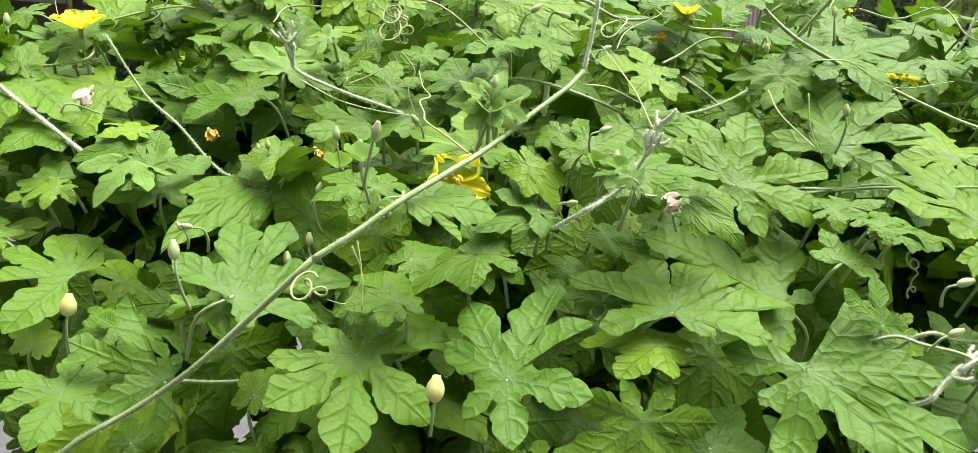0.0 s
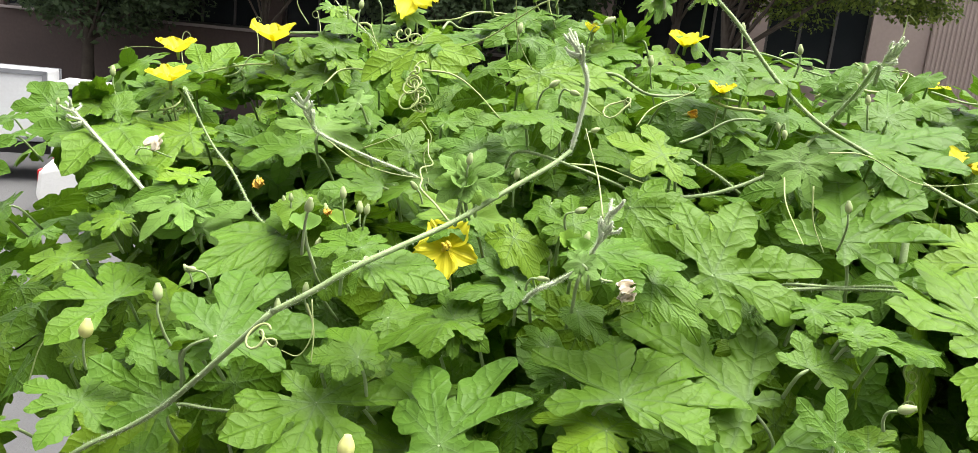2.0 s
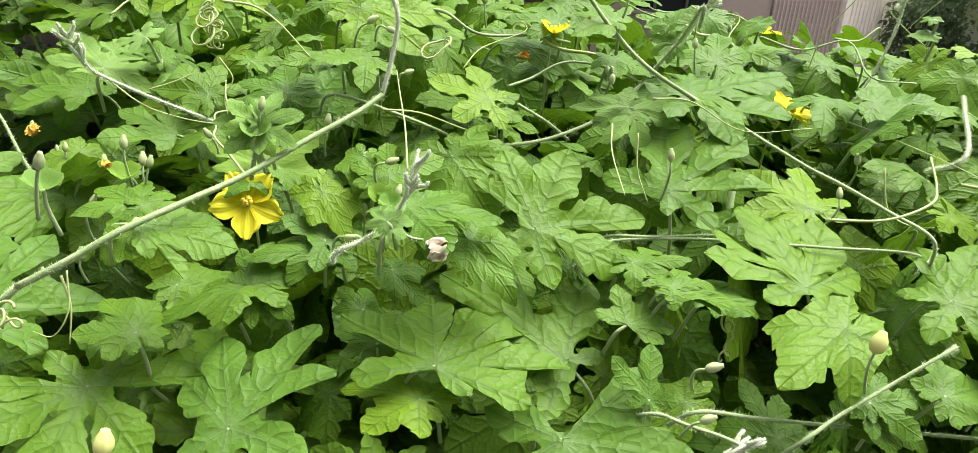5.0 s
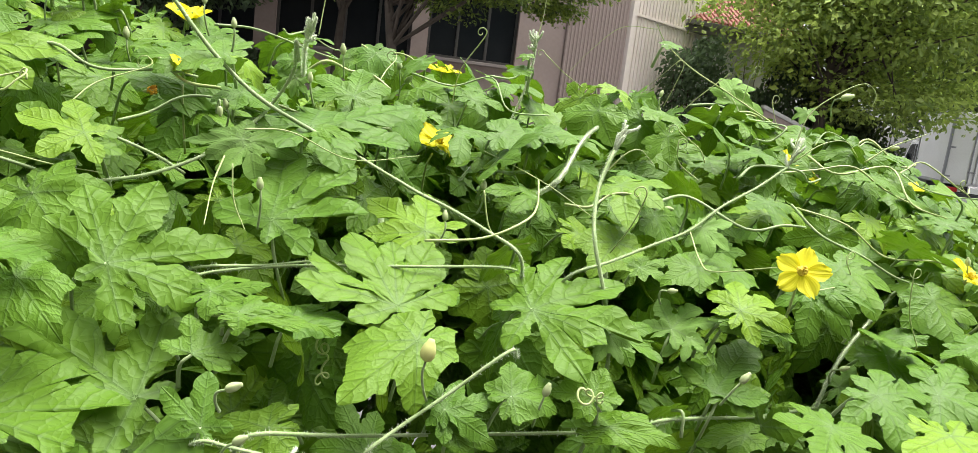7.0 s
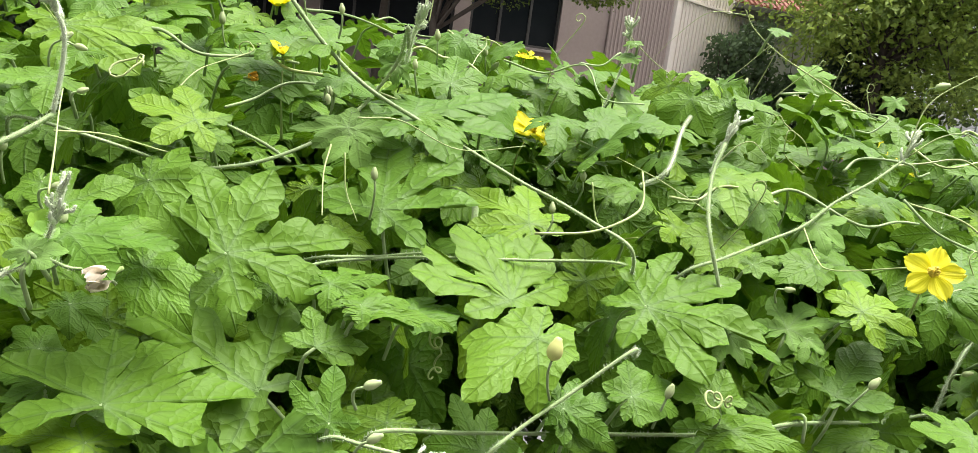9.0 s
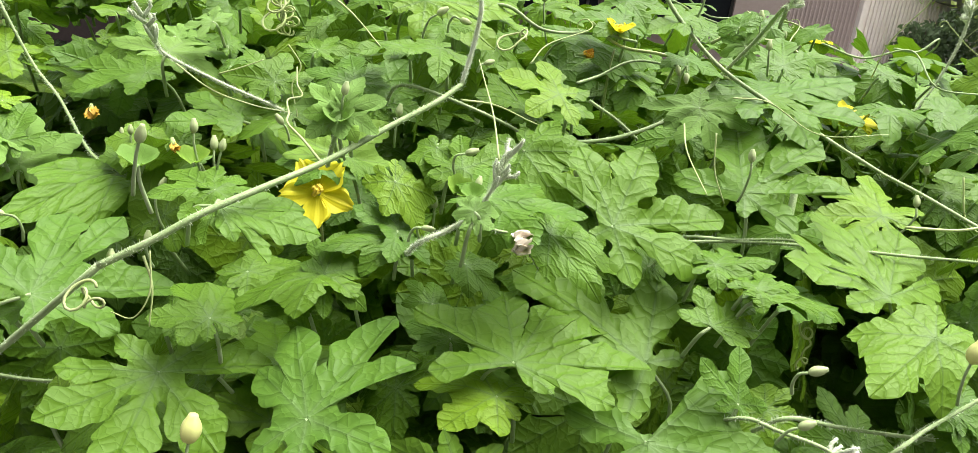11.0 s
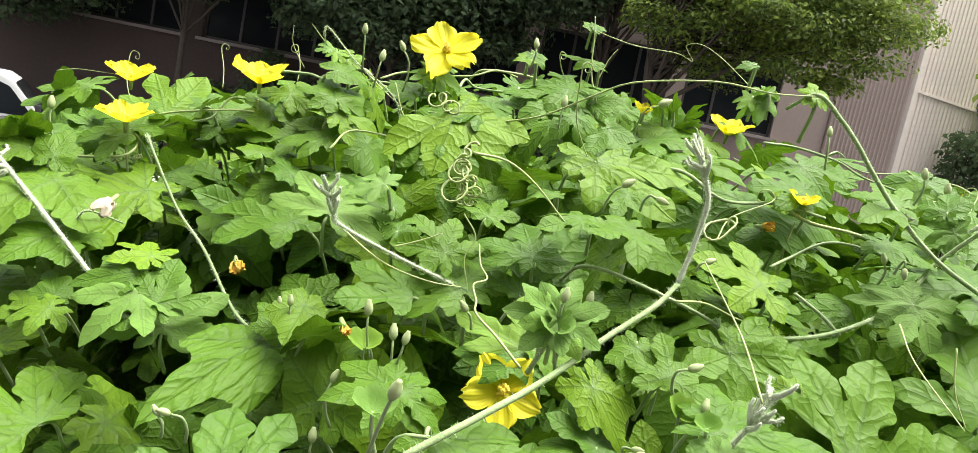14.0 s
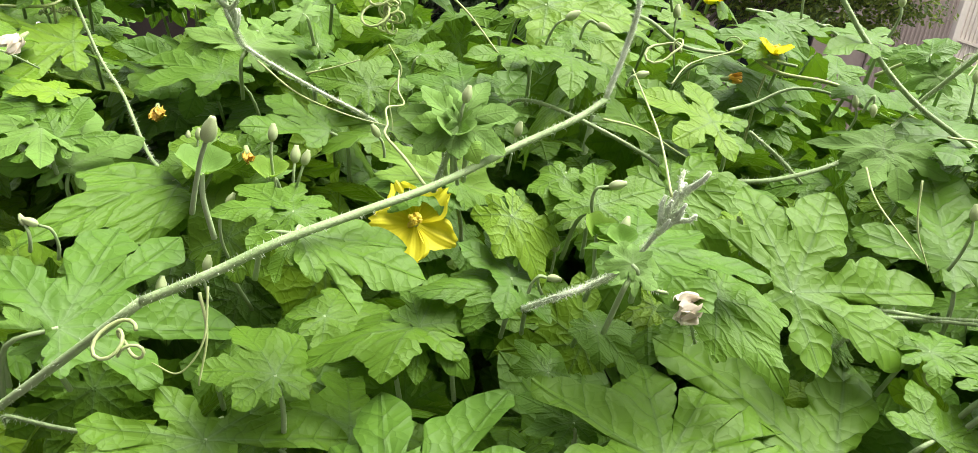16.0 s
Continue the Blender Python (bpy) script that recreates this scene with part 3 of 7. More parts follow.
# ---- leaves, flowers, buds, stems, each in its place ----
leaf("broad", (-0.083, 0.643, 1.627), (-0.624, -0.585, -0.518), (0.074, -0.704, 0.706), 0.062, 1.0, shape=[(-125, 0.9, -108, 0.74), (-90, 0.82, -67, 0.48), (-37, 0.91, -10, 0.57), (0, 1.0, 79, 0.12), (158, 0.28, 206, 0.46)])
leaf("broad", (0.021, 0.659, 1.614), (0.988, 0.120, 0.097), (0.006, -0.658, 0.753), 0.073, 1.0, shape=[(-150, 0.45, -135, 0.17), (-30, 0.4, -18, 0.36), (0, 1.0, 26, 0.5), (41, 0.98, 65, 0.35), (92, 0.65, 128, 0.23), (151, 0.39, 181, 0.24)])
leaf("broad", (0.025, 0.710, 1.639), (-0.319, -0.713, -0.625), (0.003, -0.660, 0.751), 0.035, 1.0, shape=[(-97, 0.71, -75, 0.58), (-59, 0.91, -23, 0.7), (0, 1.0, 64, 0.23), (167, 0.52, 234, 0.39)])
leaf("broad", (0.134, 0.580, 1.559), (-0.883, 0.285, 0.373), (0.133, -0.609, 0.782), 0.054, 1.0, shape=[(-75, 0.51, -45, 0.26), (0, 1.0, 12, 0.36), (45, 0.77, 69, 0.33), (109, 0.52, 144, 0.14), (170, 0.49, 201, 0.17)])
leaf("broad", (-0.009, 0.575, 1.525), (0.432, 0.641, 0.634), (0.125, -0.739, 0.662), 0.070, 1.0, shape=[(-98, 0.39, -69, 0.18), (-40, 0.77, -14, 0.3), (0, 1.0, 18, 0.28), (27, 0.71, 35, 0.16), (112, 0.22, 209, 0.12)])
leaf("broad", (-0.072, 0.549, 1.515), (-0.806, -0.590, -0.051), (0.288, -0.465, 0.837), 0.049, 1.0, shape=[(-43, 0.42, -14, 0.38), (0, 1.0, 24, 0.48), (45, 0.91, 60, 0.31), (74, 0.51, 117, 0.08)])
leaf("broad", (-0.224, 0.532, 1.478), (-0.104, 0.758, 0.644), (0.245, -0.608, 0.755), 0.039, 1.0, shape=[(-146, 0.72, -143, 0.3), (-104, 0.75, -89, 0.34), (-42, 0.67, -22, 0.33), (0, 1.0, 52, 0.33), (60, 0.85, 96, 0.24), (132, 0.4, 144, 0.18)])
leaf("broad", (0.081, 0.508, 1.514), (0.778, 0.473, 0.414), (-0.005, -0.654, 0.757), 0.040, 1.0, shape=[(-165, 0.56, -148, 0.32), (-125, 0.67, -113, 0.28), (-64, 0.78, -49, 0.28), (0, 1.0, 24, 0.37), (69, 0.6, 138, 0.19)])
leaf("broad", (0.573, 0.486, 1.438), (0.631, 0.543, 0.554), (-0.251, -0.533, 0.808), 0.061, 1.0, shape=[(-166, 0.19, -116, 0.1), (-70, 0.62, -70, 0.18), (0, 1.0, 14, 0.35), (55, 0.57, 75, 0.24), (95, 0.43, 123, 0.13)])
leaf("broad", (-0.123, 0.409, 1.430), (0.824, 0.566, 0.036), (0.281, -0.463, 0.841), 0.072, 1.0, shape=[(-124, 0.62, -91, 0.35), (-70, 0.89, -56, 0.47), (-47, 0.97, -36, 0.42), (0, 1.0, 6, 0.31), (36, 0.68, 45, 0.32), (84, 0.35, 150, 0.07)])
leaf("broad", (-0.053, 0.408, 1.399), (0.035, -0.838, -0.544), (0.239, -0.522, 0.819), 0.065, 1.0, shape=[(-148, 0.72, -138, 0.45), (-112, 0.9, -105, 0.2), (-52, 0.89, -25, 0.24), (0, 1.0, 21, 0.28), (47, 0.92, 62, 0.46), (77, 0.76, 86, 0.24), (118, 0.49, 187, 0.17)])
leaf("broad", (0.033, 0.387, 1.400), (0.379, 0.702, 0.603), (-0.228, -0.561, 0.796), 0.073, 1.0, shape=[(-154, 0.44, -118, 0.25), (-77, 0.64, -64, 0.47), (-48, 0.85, -31, 0.4), (0, 1.0, 7, 0.35), (29, 0.82, 32, 0.22), (83, 0.66, 117, 0.2), (152, 0.57, 186, 0.2)])
leaf("broad", (0.130, 0.431, 1.429), (0.987, 0.126, 0.100), (-0.037, -0.430, 0.902), 0.075, 1.0, shape=[(-145, 0.9, -119, 0.56), (-93, 0.83, -75, 0.22), (-62, 0.73, -42, 0.66), (-26, 0.96, -26, 0.59), (0, 1.0, 2, 0.68), (27, 0.76, 37, 0.34), (46, 0.37, 159, 0.12), (173, 0.62, 209, 0.32)])
leaf("broad", (0.202, 0.408, 1.408), (0.800, -0.574, -0.173), (-0.259, -0.591, 0.764), 0.087, 1.0, shape=[(-77, 0.73, -46, 0.55), (-27, 0.81, -11, 0.55), (0, 1.0, 8, 0.5), (17, 0.83, 48, 0.3), (75, 0.69, 90, 0.36), (110, 0.4, 121, 0.13), (167, 0.54, 272, 0.06)])
leaf("broad", (0.175, 0.491, 1.498), (0.946, 0.262, 0.193), (0.067, -0.737, 0.672), 0.073, 1.0, shape=[(-127, 0.68, -109, 0.39), (-96, 0.84, -79, 0.43), (-57, 0.9, -30, 0.28), (0, 1.0, 8, 0.34), (34, 0.86, 54, 0.24), (86, 0.55, 115, 0.14), (159, 0.26, 231, 0.19)])
leaf("broad", (0.261, 0.548, 1.521), (-0.001, 0.824, 0.567), (-0.269, -0.546, 0.793), 0.083, 1.0, shape=[(-176, 0.26, -105, 0.15), (-64, 0.6, -35, 0.26), (0, 1.0, 23, 0.33), (47, 0.89, 58, 0.31), (91, 0.79, 93, 0.18), (139, 0.53, 152, 0.19)])
leaf("broad", (0.347, 0.505, 1.480), (-0.400, 0.745, 0.533), (0.202, -0.496, 0.845), 0.079, 1.0, shape=[(-96, 0.47, -78, 0.28), (-60, 0.86, -52, 0.19), (-33, 0.95, -33, 0.36), (0, 1.0, 11, 0.72), (21, 0.8, 31, 0.39), (45, 0.95, 73, 0.2), (79, 0.71, 123, 0.18), (167, 0.3, 187, 0.08)])
leaf("broad", (0.438, 0.510, 1.483), (0.815, -0.579, 0.015), (-0.304, -0.405, 0.862), 0.077, 1.0, shape=[(-126, 0.73, -108, 0.45), (-88, 0.84, -83, 0.5), (-47, 0.93, -29, 0.36), (0, 1.0, 1, 0.33), (13, 0.76, 26, 0.46), (39, 0.9, 55, 0.16), (95, 0.51, 139, 0.1), (175, 0.41, 221, 0.27)])
leaf("broad", (0.203, 0.454, 1.432), (-0.835, 0.378, 0.399), (0.077, -0.638, 0.767), 0.097, 1.0, shape=[(-108, 0.4, -69, 0.26), (-51, 0.6, -32, 0.24), (-20, 0.68, -9, 0.29), (0, 1.0, 23, 0.34), (62, 0.65, 87, 0.07), (125, 0.25, 210, 0.12)])
leaf("broad", (0.232, 0.449, 1.461), (0.773, 0.524, 0.359), (0.046, -0.610, 0.791), 0.036, 1.0, shape=[(-121, 0.55, -83, 0.39), (-64, 0.76, -41, 0.46), (0, 1.0, 8, 0.45), (29, 0.82, 43, 0.36), (58, 0.64, 82, 0.14)])
leaf("broad", (0.244, 0.414, 1.435), (0.008, 0.548, 0.836), (0.162, -0.826, 0.540), 0.030, 1.0, shape=[(-110, 0.45, -73, 0.22), (-49, 0.96, -40, 0.35), (0, 1.0, 21, 0.37), (87, 0.56, 104, 0.16), (143, 0.38, 211, 0.12)])
leaf("broad", (-0.187, 0.640, 1.526), (-0.995, -0.098, -0.018), (0.034, -0.509, 0.860), 0.062, 1.0, shape=[(-174, 0.39, -124, 0.17), (-85, 0.51, -42, 0.37), (-30, 0.93, -2, 0.58), (0, 1.0, 30, 0.43), (60, 0.72, 68, 0.17), (116, 0.57, 132, 0.21)])
leaf("broad", (-0.307, 0.649, 1.524), (-0.003, -0.893, -0.450), (0.248, -0.436, 0.865), 0.075, 1.0, shape=[(-138, 0.37, -78, 0.16), (-38, 0.49, -12, 0.26), (0, 1.0, 11, 0.53), (39, 0.87, 73, 0.44), (79, 0.76, 85, 0.38), (146, 0.53, 163, 0.17)])
leaf("broad", (-0.338, 0.716, 1.577), (0.070, 0.799, 0.597), (0.223, -0.596, 0.771), 0.063, 1.0, shape=[(-92, 0.68, -60, 0.39), (-41, 0.91, -28, 0.55), (0, 1.0, 28, 0.32), (31, 0.98, 46, 0.45), (62, 0.75, 125, 0.1)])
leaf("broad", (-0.256, 0.483, 1.411), (-0.208, -0.948, -0.242), (0.337, -0.302, 0.892), 0.059, 1.0, shape=[(0, 1.0, 39, 0.35), (41, 0.93, 63, 0.51), (86, 0.85, 99, 0.3), (128, 0.81, 146, 0.35), (160, 0.85, 167, 0.32), (175, 0.53, 304, 0.02)])
leaf("broad", (-0.226, 0.412, 1.364), (0.035, -0.932, -0.360), (0.364, -0.324, 0.873), 0.043, 1.0, shape=[(-161, 0.69, -139, 0.6), (-127, 0.84, -116, 0.42), (-69, 0.78, -24, 0.23), (0, 1.0, 40, 0.32), (49, 0.77, 72, 0.47), (84, 0.91, 134, 0.2), (168, 0.66, 187, 0.09)])
leaf("broad", (-0.173, 0.428, 1.366), (-0.518, 0.407, 0.752), (0.348, -0.703, 0.620), 0.063, 1.0, shape=[(-148, 0.58, -143, 0.04), (-91, 0.65, -54, 0.36), (-42, 0.98, -32, 0.52), (0, 1.0, 1, 0.25), (48, 0.31, 130, 0.18)])
leaf("broad", (-0.028, 0.410, 1.493), (0.965, 0.190, -0.182), (0.255, -0.502, 0.827), 0.052, 1.0, shape=[(-19, 0.82, -14, 0.58), (0, 1.0, 24, 0.52), (38, 0.78, 38, 0.34), (52, 0.44, 298, 0.04)])
leaf("broad", (-0.030, 0.410, 1.492), (0.036, -0.697, -0.716), (0.034, -0.715, 0.698), 0.021, 1.0, shape=[(-30, 0.74, -4, 0.48), (0, 1.0, 28, 0.45), (61, 0.68, 302, 0.1)])
leaf("broad", (0.569, 0.487, 1.439), (0.652, 0.473, 0.593), (-0.354, -0.502, 0.789), 0.044, 1.02, shape=[(-68, 0.83, -34, 0.35), (1, 1.34, 32, 0.34), (64, 0.81, 178, 0.12)])
leaf("deep", (0.781, 0.697, 1.529), (0.883, -0.110, 0.457), (-0.436, -0.554, 0.709), 0.053, 1.00)
leaf("broad", (0.133, 0.581, 1.563), (-0.967, -0.056, 0.247), (0.235, -0.563, 0.792), 0.040, 1.02, shape=[(-130, 0.7, -94, 0.29), (-58, 0.86, -26, 0.36), (5, 1.12, 32, 0.4), (58, 0.95, 99, 0.25), (140, 0.6, 185, 0.12)])
leaf("broad", (0.049, 0.490, 1.474), (-0.459, 0.753, 0.472), (0.272, -0.386, 0.881), 0.035, 1.02, shape=[(-156, 0.79, -102, 0.33), (-47, 0.88, -23, 0.37), (1, 1.08, 28, 0.27), (54, 0.65, 102, 0.27), (150, 0.83, 177, 0.12)])
leaf("deep", (-0.339, 0.669, 1.565), (-0.911, 0.205, 0.359), (0.086, -0.755, 0.650), 0.048, 1.10)
leaf("deep", (-0.333, 0.697, 1.568), (0.333, 0.804, -0.493), (-0.192, 0.569, 0.799), 0.054, 1.20)
leaf("simple", (-0.347, 0.600, 1.526), (0.056, -0.951, -0.305), (0.147, -0.295, 0.944), 0.081, 0.80)
leaf("simple", (-0.319, 0.578, 1.497), (-0.239, -0.961, -0.135), (0.166, -0.178, 0.970), 0.056, 0.80)
leaf("deep", (-0.243, 0.554, 1.501), (-0.945, -0.013, 0.328), (0.321, -0.239, 0.916), 0.026, 1.10)
leaf("young", (-0.235, 0.533, 1.483), (-0.221, -0.898, -0.380), (0.233, -0.427, 0.874), 0.043, 0.90)
leaf("deep", (-0.214, 0.708, 1.583), (-0.713, 0.170, 0.680), (0.370, -0.734, 0.570), 0.041, 1.20)
leaf("simple", (-0.251, 0.710, 1.576), (-0.238, -0.661, 0.712), (0.003, 0.732, 0.681), 0.035, 0.90)
leaf("simple", (-0.193, 0.711, 1.619), (-0.403, 0.402, 0.822), (0.501, -0.655, 0.566), 0.038, 1.20)
leaf("simple", (-0.071, 0.652, 1.628), (-0.310, 0.484, 0.818), (0.254, -0.787, 0.562), 0.041, 0.70)
leaf("simple", (-0.067, 0.652, 1.631), (0.321, 0.791, 0.521), (0.193, -0.593, 0.782), 0.059, 0.70)
leaf("deep", (-0.010, 0.748, 1.651), (-0.944, -0.223, 0.242), (0.329, -0.664, 0.672), 0.063, 0.80)
leaf("deep", (0.005, 0.770, 1.653), (0.606, 0.650, 0.459), (0.234, -0.697, 0.678), 0.041, 1.30)
leaf("deep", (0.056, 0.685, 1.615), (0.966, -0.191, -0.176), (0.012, -0.643, 0.765), 0.048, 0.90)
leaf("simple", (0.093, 0.783, 1.654), (-0.612, 0.219, -0.760), (-0.508, 0.628, 0.590), 0.034, 0.80)
leaf("deep", (-0.007, 0.578, 1.550), (-0.340, 0.508, 0.792), (0.176, -0.793, 0.584), 0.031, 1.30)
leaf("deep", (-0.046, 0.567, 1.522), (-0.581, 0.435, 0.688), (0.248, -0.710, 0.659), 0.041, 1.40)
leaf("simple", (0.146, 0.706, 1.604), (0.963, 0.209, -0.170), (0.252, -0.471, 0.845), 0.076, 0.60)
leaf("deep", (0.213, 0.621, 1.627), (-0.959, 0.217, 0.181), (0.038, -0.537, 0.843), 0.031, 1.50)
leaf("deep", (0.176, 0.692, 1.620), (-0.586, 0.439, 0.681), (0.292, -0.670, 0.682), 0.045, 1.00)
leaf("simple", (0.259, 0.654, 1.629), (-0.024, 0.520, 0.854), (-0.500, -0.746, 0.441), 0.027, 0.90)
leaf("simple", (0.049, 0.487, 1.469), (-0.860, -0.491, -0.141), (0.208, -0.589, 0.781), 0.048, 0.60)
leaf("deep", (0.100, 0.464, 1.508), (0.984, -0.173, 0.032), (-0.124, -0.554, 0.823), 0.054, 0.75)
leaf("simple", (0.138, 0.464, 1.493), (0.690, -0.526, -0.498), (-0.144, -0.773, 0.618), 0.053, 0.60)
leaf("deep", (-0.058, 0.472, 1.485), (-0.871, -0.463, -0.166), (0.159, -0.584, 0.796), 0.039, 0.90)
leaf("deep", (-0.054, 0.468, 1.486), (0.937, 0.313, 0.155), (0.066, -0.595, 0.801), 0.029, 0.90)
leaf("simple", (-0.157, 0.551, 1.467), (-0.246, -0.966, -0.079), (0.338, -0.162, 0.927), 0.113, 0.42)
leaf("simple", (-0.155, 0.546, 1.463), (-0.405, -0.732, -0.547), (0.405, -0.680, 0.611), 0.055, 0.70)
leaf("deep", (0.015, 0.463, 1.449), (0.904, 0.291, 0.312), (0.111, -0.866, 0.489), 0.031, 1.20)
leaf("simple", (0.013, 0.463, 1.449), (-0.791, -0.588, -0.170), (-0.078, -0.179, 0.981), 0.064, 0.60)
leaf("simple", (-0.032, 0.418, 1.430), (-0.719, 0.337, 0.608), (0.412, -0.499, 0.763), 0.038, 0.90)
leaf("young", (0.237, 0.604, 1.567), (0.330, -0.655, -0.680), (-0.053, -0.732, 0.679), 0.033, 1.30)
leaf("young", (0.232, 0.604, 1.568), (-0.999, -0.031, -0.008), (0.018, -0.750, 0.661), 0.045, 0.60)
leaf("young", (0.000, 0.521, 1.507), (-0.216, 0.541, 0.813), (0.176, -0.797, 0.577), 0.037, 1.40)
leaf("simple", (0.000, 0.516, 1.503), (-0.995, -0.068, 0.067), (0.096, -0.684, 0.723), 0.043, 0.70)
leaf("simple", (0.009, 0.522, 1.507), (0.914, 0.195, -0.355), (0.404, -0.418, 0.814), 0.022, 0.90)
leaf("young", (-0.141, 0.581, 1.550), (0.156, 0.841, 0.517), (0.135, -0.537, 0.833), 0.043, 1.30)
leaf("simple", (-0.149, 0.549, 1.477), (-0.726, -0.054, 0.685), (0.477, -0.758, 0.446), 0.026, 0.90)
leaf("simple", (-0.127, 0.528, 1.481), (0.448, -0.294, 0.845), (-0.438, 0.752, 0.493), 0.055, 0.40)
leaf("simple", (-0.297, 0.543, 1.465), (-0.633, 0.188, 0.751), (0.339, -0.805, 0.487), 0.023, 0.90)
leaf("deep", (-0.291, 0.531, 1.461), (-0.707, -0.639, -0.305), (0.096, -0.513, 0.853), 0.028, 1.00)
leaf("deep", (0.278, 0.622, 1.582), (0.801, 0.523, 0.293), (-0.033, -0.448, 0.893), 0.096, 0.80)
leaf("deep", (0.281, 0.621, 1.581), (0.786, -0.618, 0.002), (-0.270, -0.341, 0.901), 0.046, 0.70)
leaf("deep", (0.372, 0.889, 1.621), (0.601, -0.774, -0.200), (-0.360, -0.485, 0.797), 0.062, 1.00)
leaf("deep", (0.235, 0.482, 1.488), (0.968, 0.027, 0.250), (-0.205, -0.492, 0.846), 0.034, 0.80)
leaf("simple", (0.357, 0.464, 1.471), (-0.678, -0.551, -0.487), (0.030, -0.682, 0.731), 0.064, 0.75)
leaf("deep", (0.377, 0.457, 1.431), (0.969, 0.010, 0.247), (-0.149, -0.774, 0.616), 0.034, 0.90)
leaf("simple", (0.377, 0.457, 1.432), (-0.251, 0.822, 0.512), (-0.005, -0.530, 0.848), 0.034, 0.60)
leaf("simple", (0.382, 0.456, 1.421), (0.919, -0.346, -0.191), (-0.189, -0.808, 0.558), 0.035, 0.70)
leaf("deep", (0.333, 0.461, 1.399), (-0.475, 0.639, 0.606), (-0.049, -0.706, 0.706), 0.042, 0.80)
leaf("simple", (0.482, 0.453, 1.426), (0.892, -0.438, 0.107), (-0.363, -0.556, 0.748), 0.050, 0.50)
leaf("deep", (0.649, 0.514, 1.509), (0.299, -0.782, -0.546), (-0.486, -0.617, 0.619), 0.043, 0.90)
leaf("deep", (0.654, 0.517, 1.513), (0.772, -0.636, 0.015), (-0.410, -0.479, 0.776), 0.044, 0.60)
leaf("young", (0.694, 0.525, 1.434), (0.855, -0.383, 0.350), (-0.487, -0.357, 0.797), 0.032, 1.00)
leaf("simple", (0.627, 0.699, 1.553), (-0.426, -0.420, 0.801), (0.544, 0.588, 0.598), 0.067, 0.40)
leaf("deep", (0.348, 0.752, 1.579), (0.321, 0.477, 0.818), (-0.241, -0.794, 0.558), 0.046, 1.00)
leaf("deep", (0.352, 0.759, 1.578), (0.855, 0.391, 0.342), (-0.016, -0.637, 0.770), 0.064, 0.80)
leaf("deep", (0.412, 0.860, 1.607), (0.712, 0.444, 0.544), (-0.083, -0.717, 0.693), 0.074, 1.00)
leaf("deep", (0.309, 0.695, 1.607), (0.124, 0.606, 0.786), (0.026, -0.794, 0.608), 0.047, 1.00)
leaf("deep", (0.584, 1.022, 1.601), (-0.435, 0.616, 0.657), (0.039, -0.716, 0.697), 0.051, 1.50)
leaf("deep", (0.369, 0.590, 1.515), (-0.636, 0.658, 0.403), (-0.062, -0.563, 0.824), 0.061, 0.90)
leaf("simple", (0.120, 0.496, 1.504), (0.852, 0.470, -0.230), (0.504, -0.624, 0.597), 0.037, 0.60)
leaf("young", (0.584, 0.574, 1.540), (0.714, -0.644, -0.275), (-0.266, -0.612, 0.745), 0.027, 1.20)
leaf("deep", (0.738, 0.503, 1.435), (0.569, 0.293, 0.769), (-0.576, -0.526, 0.626), 0.030, 1.20)
leaf("simple", (0.681, 0.521, 1.410), (0.749, -0.652, -0.117), (-0.369, -0.557, 0.744), 0.035, 0.90)
leaf("deep", (0.589, 0.507, 1.493), (0.872, 0.196, 0.449), (-0.225, -0.653, 0.723), 0.044, 0.90)
leaf("simple", (0.587, 0.505, 1.488), (0.928, -0.371, -0.008), (-0.253, -0.649, 0.717), 0.049, 0.50)
leaf("young", (0.913, 1.186, 1.661), (0.687, 0.322, 0.652), (-0.108, -0.841, 0.530), 0.052, 1.30)
leaf("deep", (0.819, 0.597, 1.520), (0.758, 0.208, 0.618), (-0.487, -0.448, 0.750), 0.049, 1.00)
leaf("deep", (0.790, 0.563, 1.495), (0.940, -0.056, 0.336), (-0.329, -0.405, 0.853), 0.047, 0.90)
leaf("simple", (0.786, 0.547, 1.483), (0.447, -0.645, -0.620), (-0.400, -0.764, 0.507), 0.055, 0.40)
leaf("deep", (0.254, 0.459, 1.484), (0.894, 0.379, 0.239), (-0.027, -0.488, 0.872), 0.036, 0.70)
leaf("simple", (0.264, 0.457, 1.482), (0.978, 0.187, -0.095), (0.134, -0.207, 0.969), 0.052, 0.30)
leaf("simple", (0.569, 0.544, 1.514), (-0.865, -0.378, -0.329), (-0.001, -0.656, 0.755), 0.039, 0.80)
leaf("young", (0.547, 0.522, 1.472), (0.660, 0.546, 0.516), (-0.335, -0.401, 0.853), 0.045, 0.80)
leaf("young", (0.557, 0.511, 1.469), (-0.931, -0.023, -0.364), (-0.324, -0.406, 0.855), 0.022, 1.00)
leaf("simple", (0.534, 0.476, 1.430), (-0.469, 0.382, -0.796), (0.101, 0.919, 0.381), 0.029, 0.60)
leaf("simple", (0.418, 0.457, 1.442), (0.841, 0.331, 0.428), (-0.079, -0.708, 0.702), 0.039, 0.90)
leaf("simple", (0.468, 0.454, 1.445), (-0.383, 0.616, 0.688), (-0.281, -0.788, 0.548), 0.035, 0.90)
leaf("simple", (0.600, 0.489, 1.408), (-0.971, -0.088, -0.223), (-0.155, -0.478, 0.865), 0.039, 0.70)
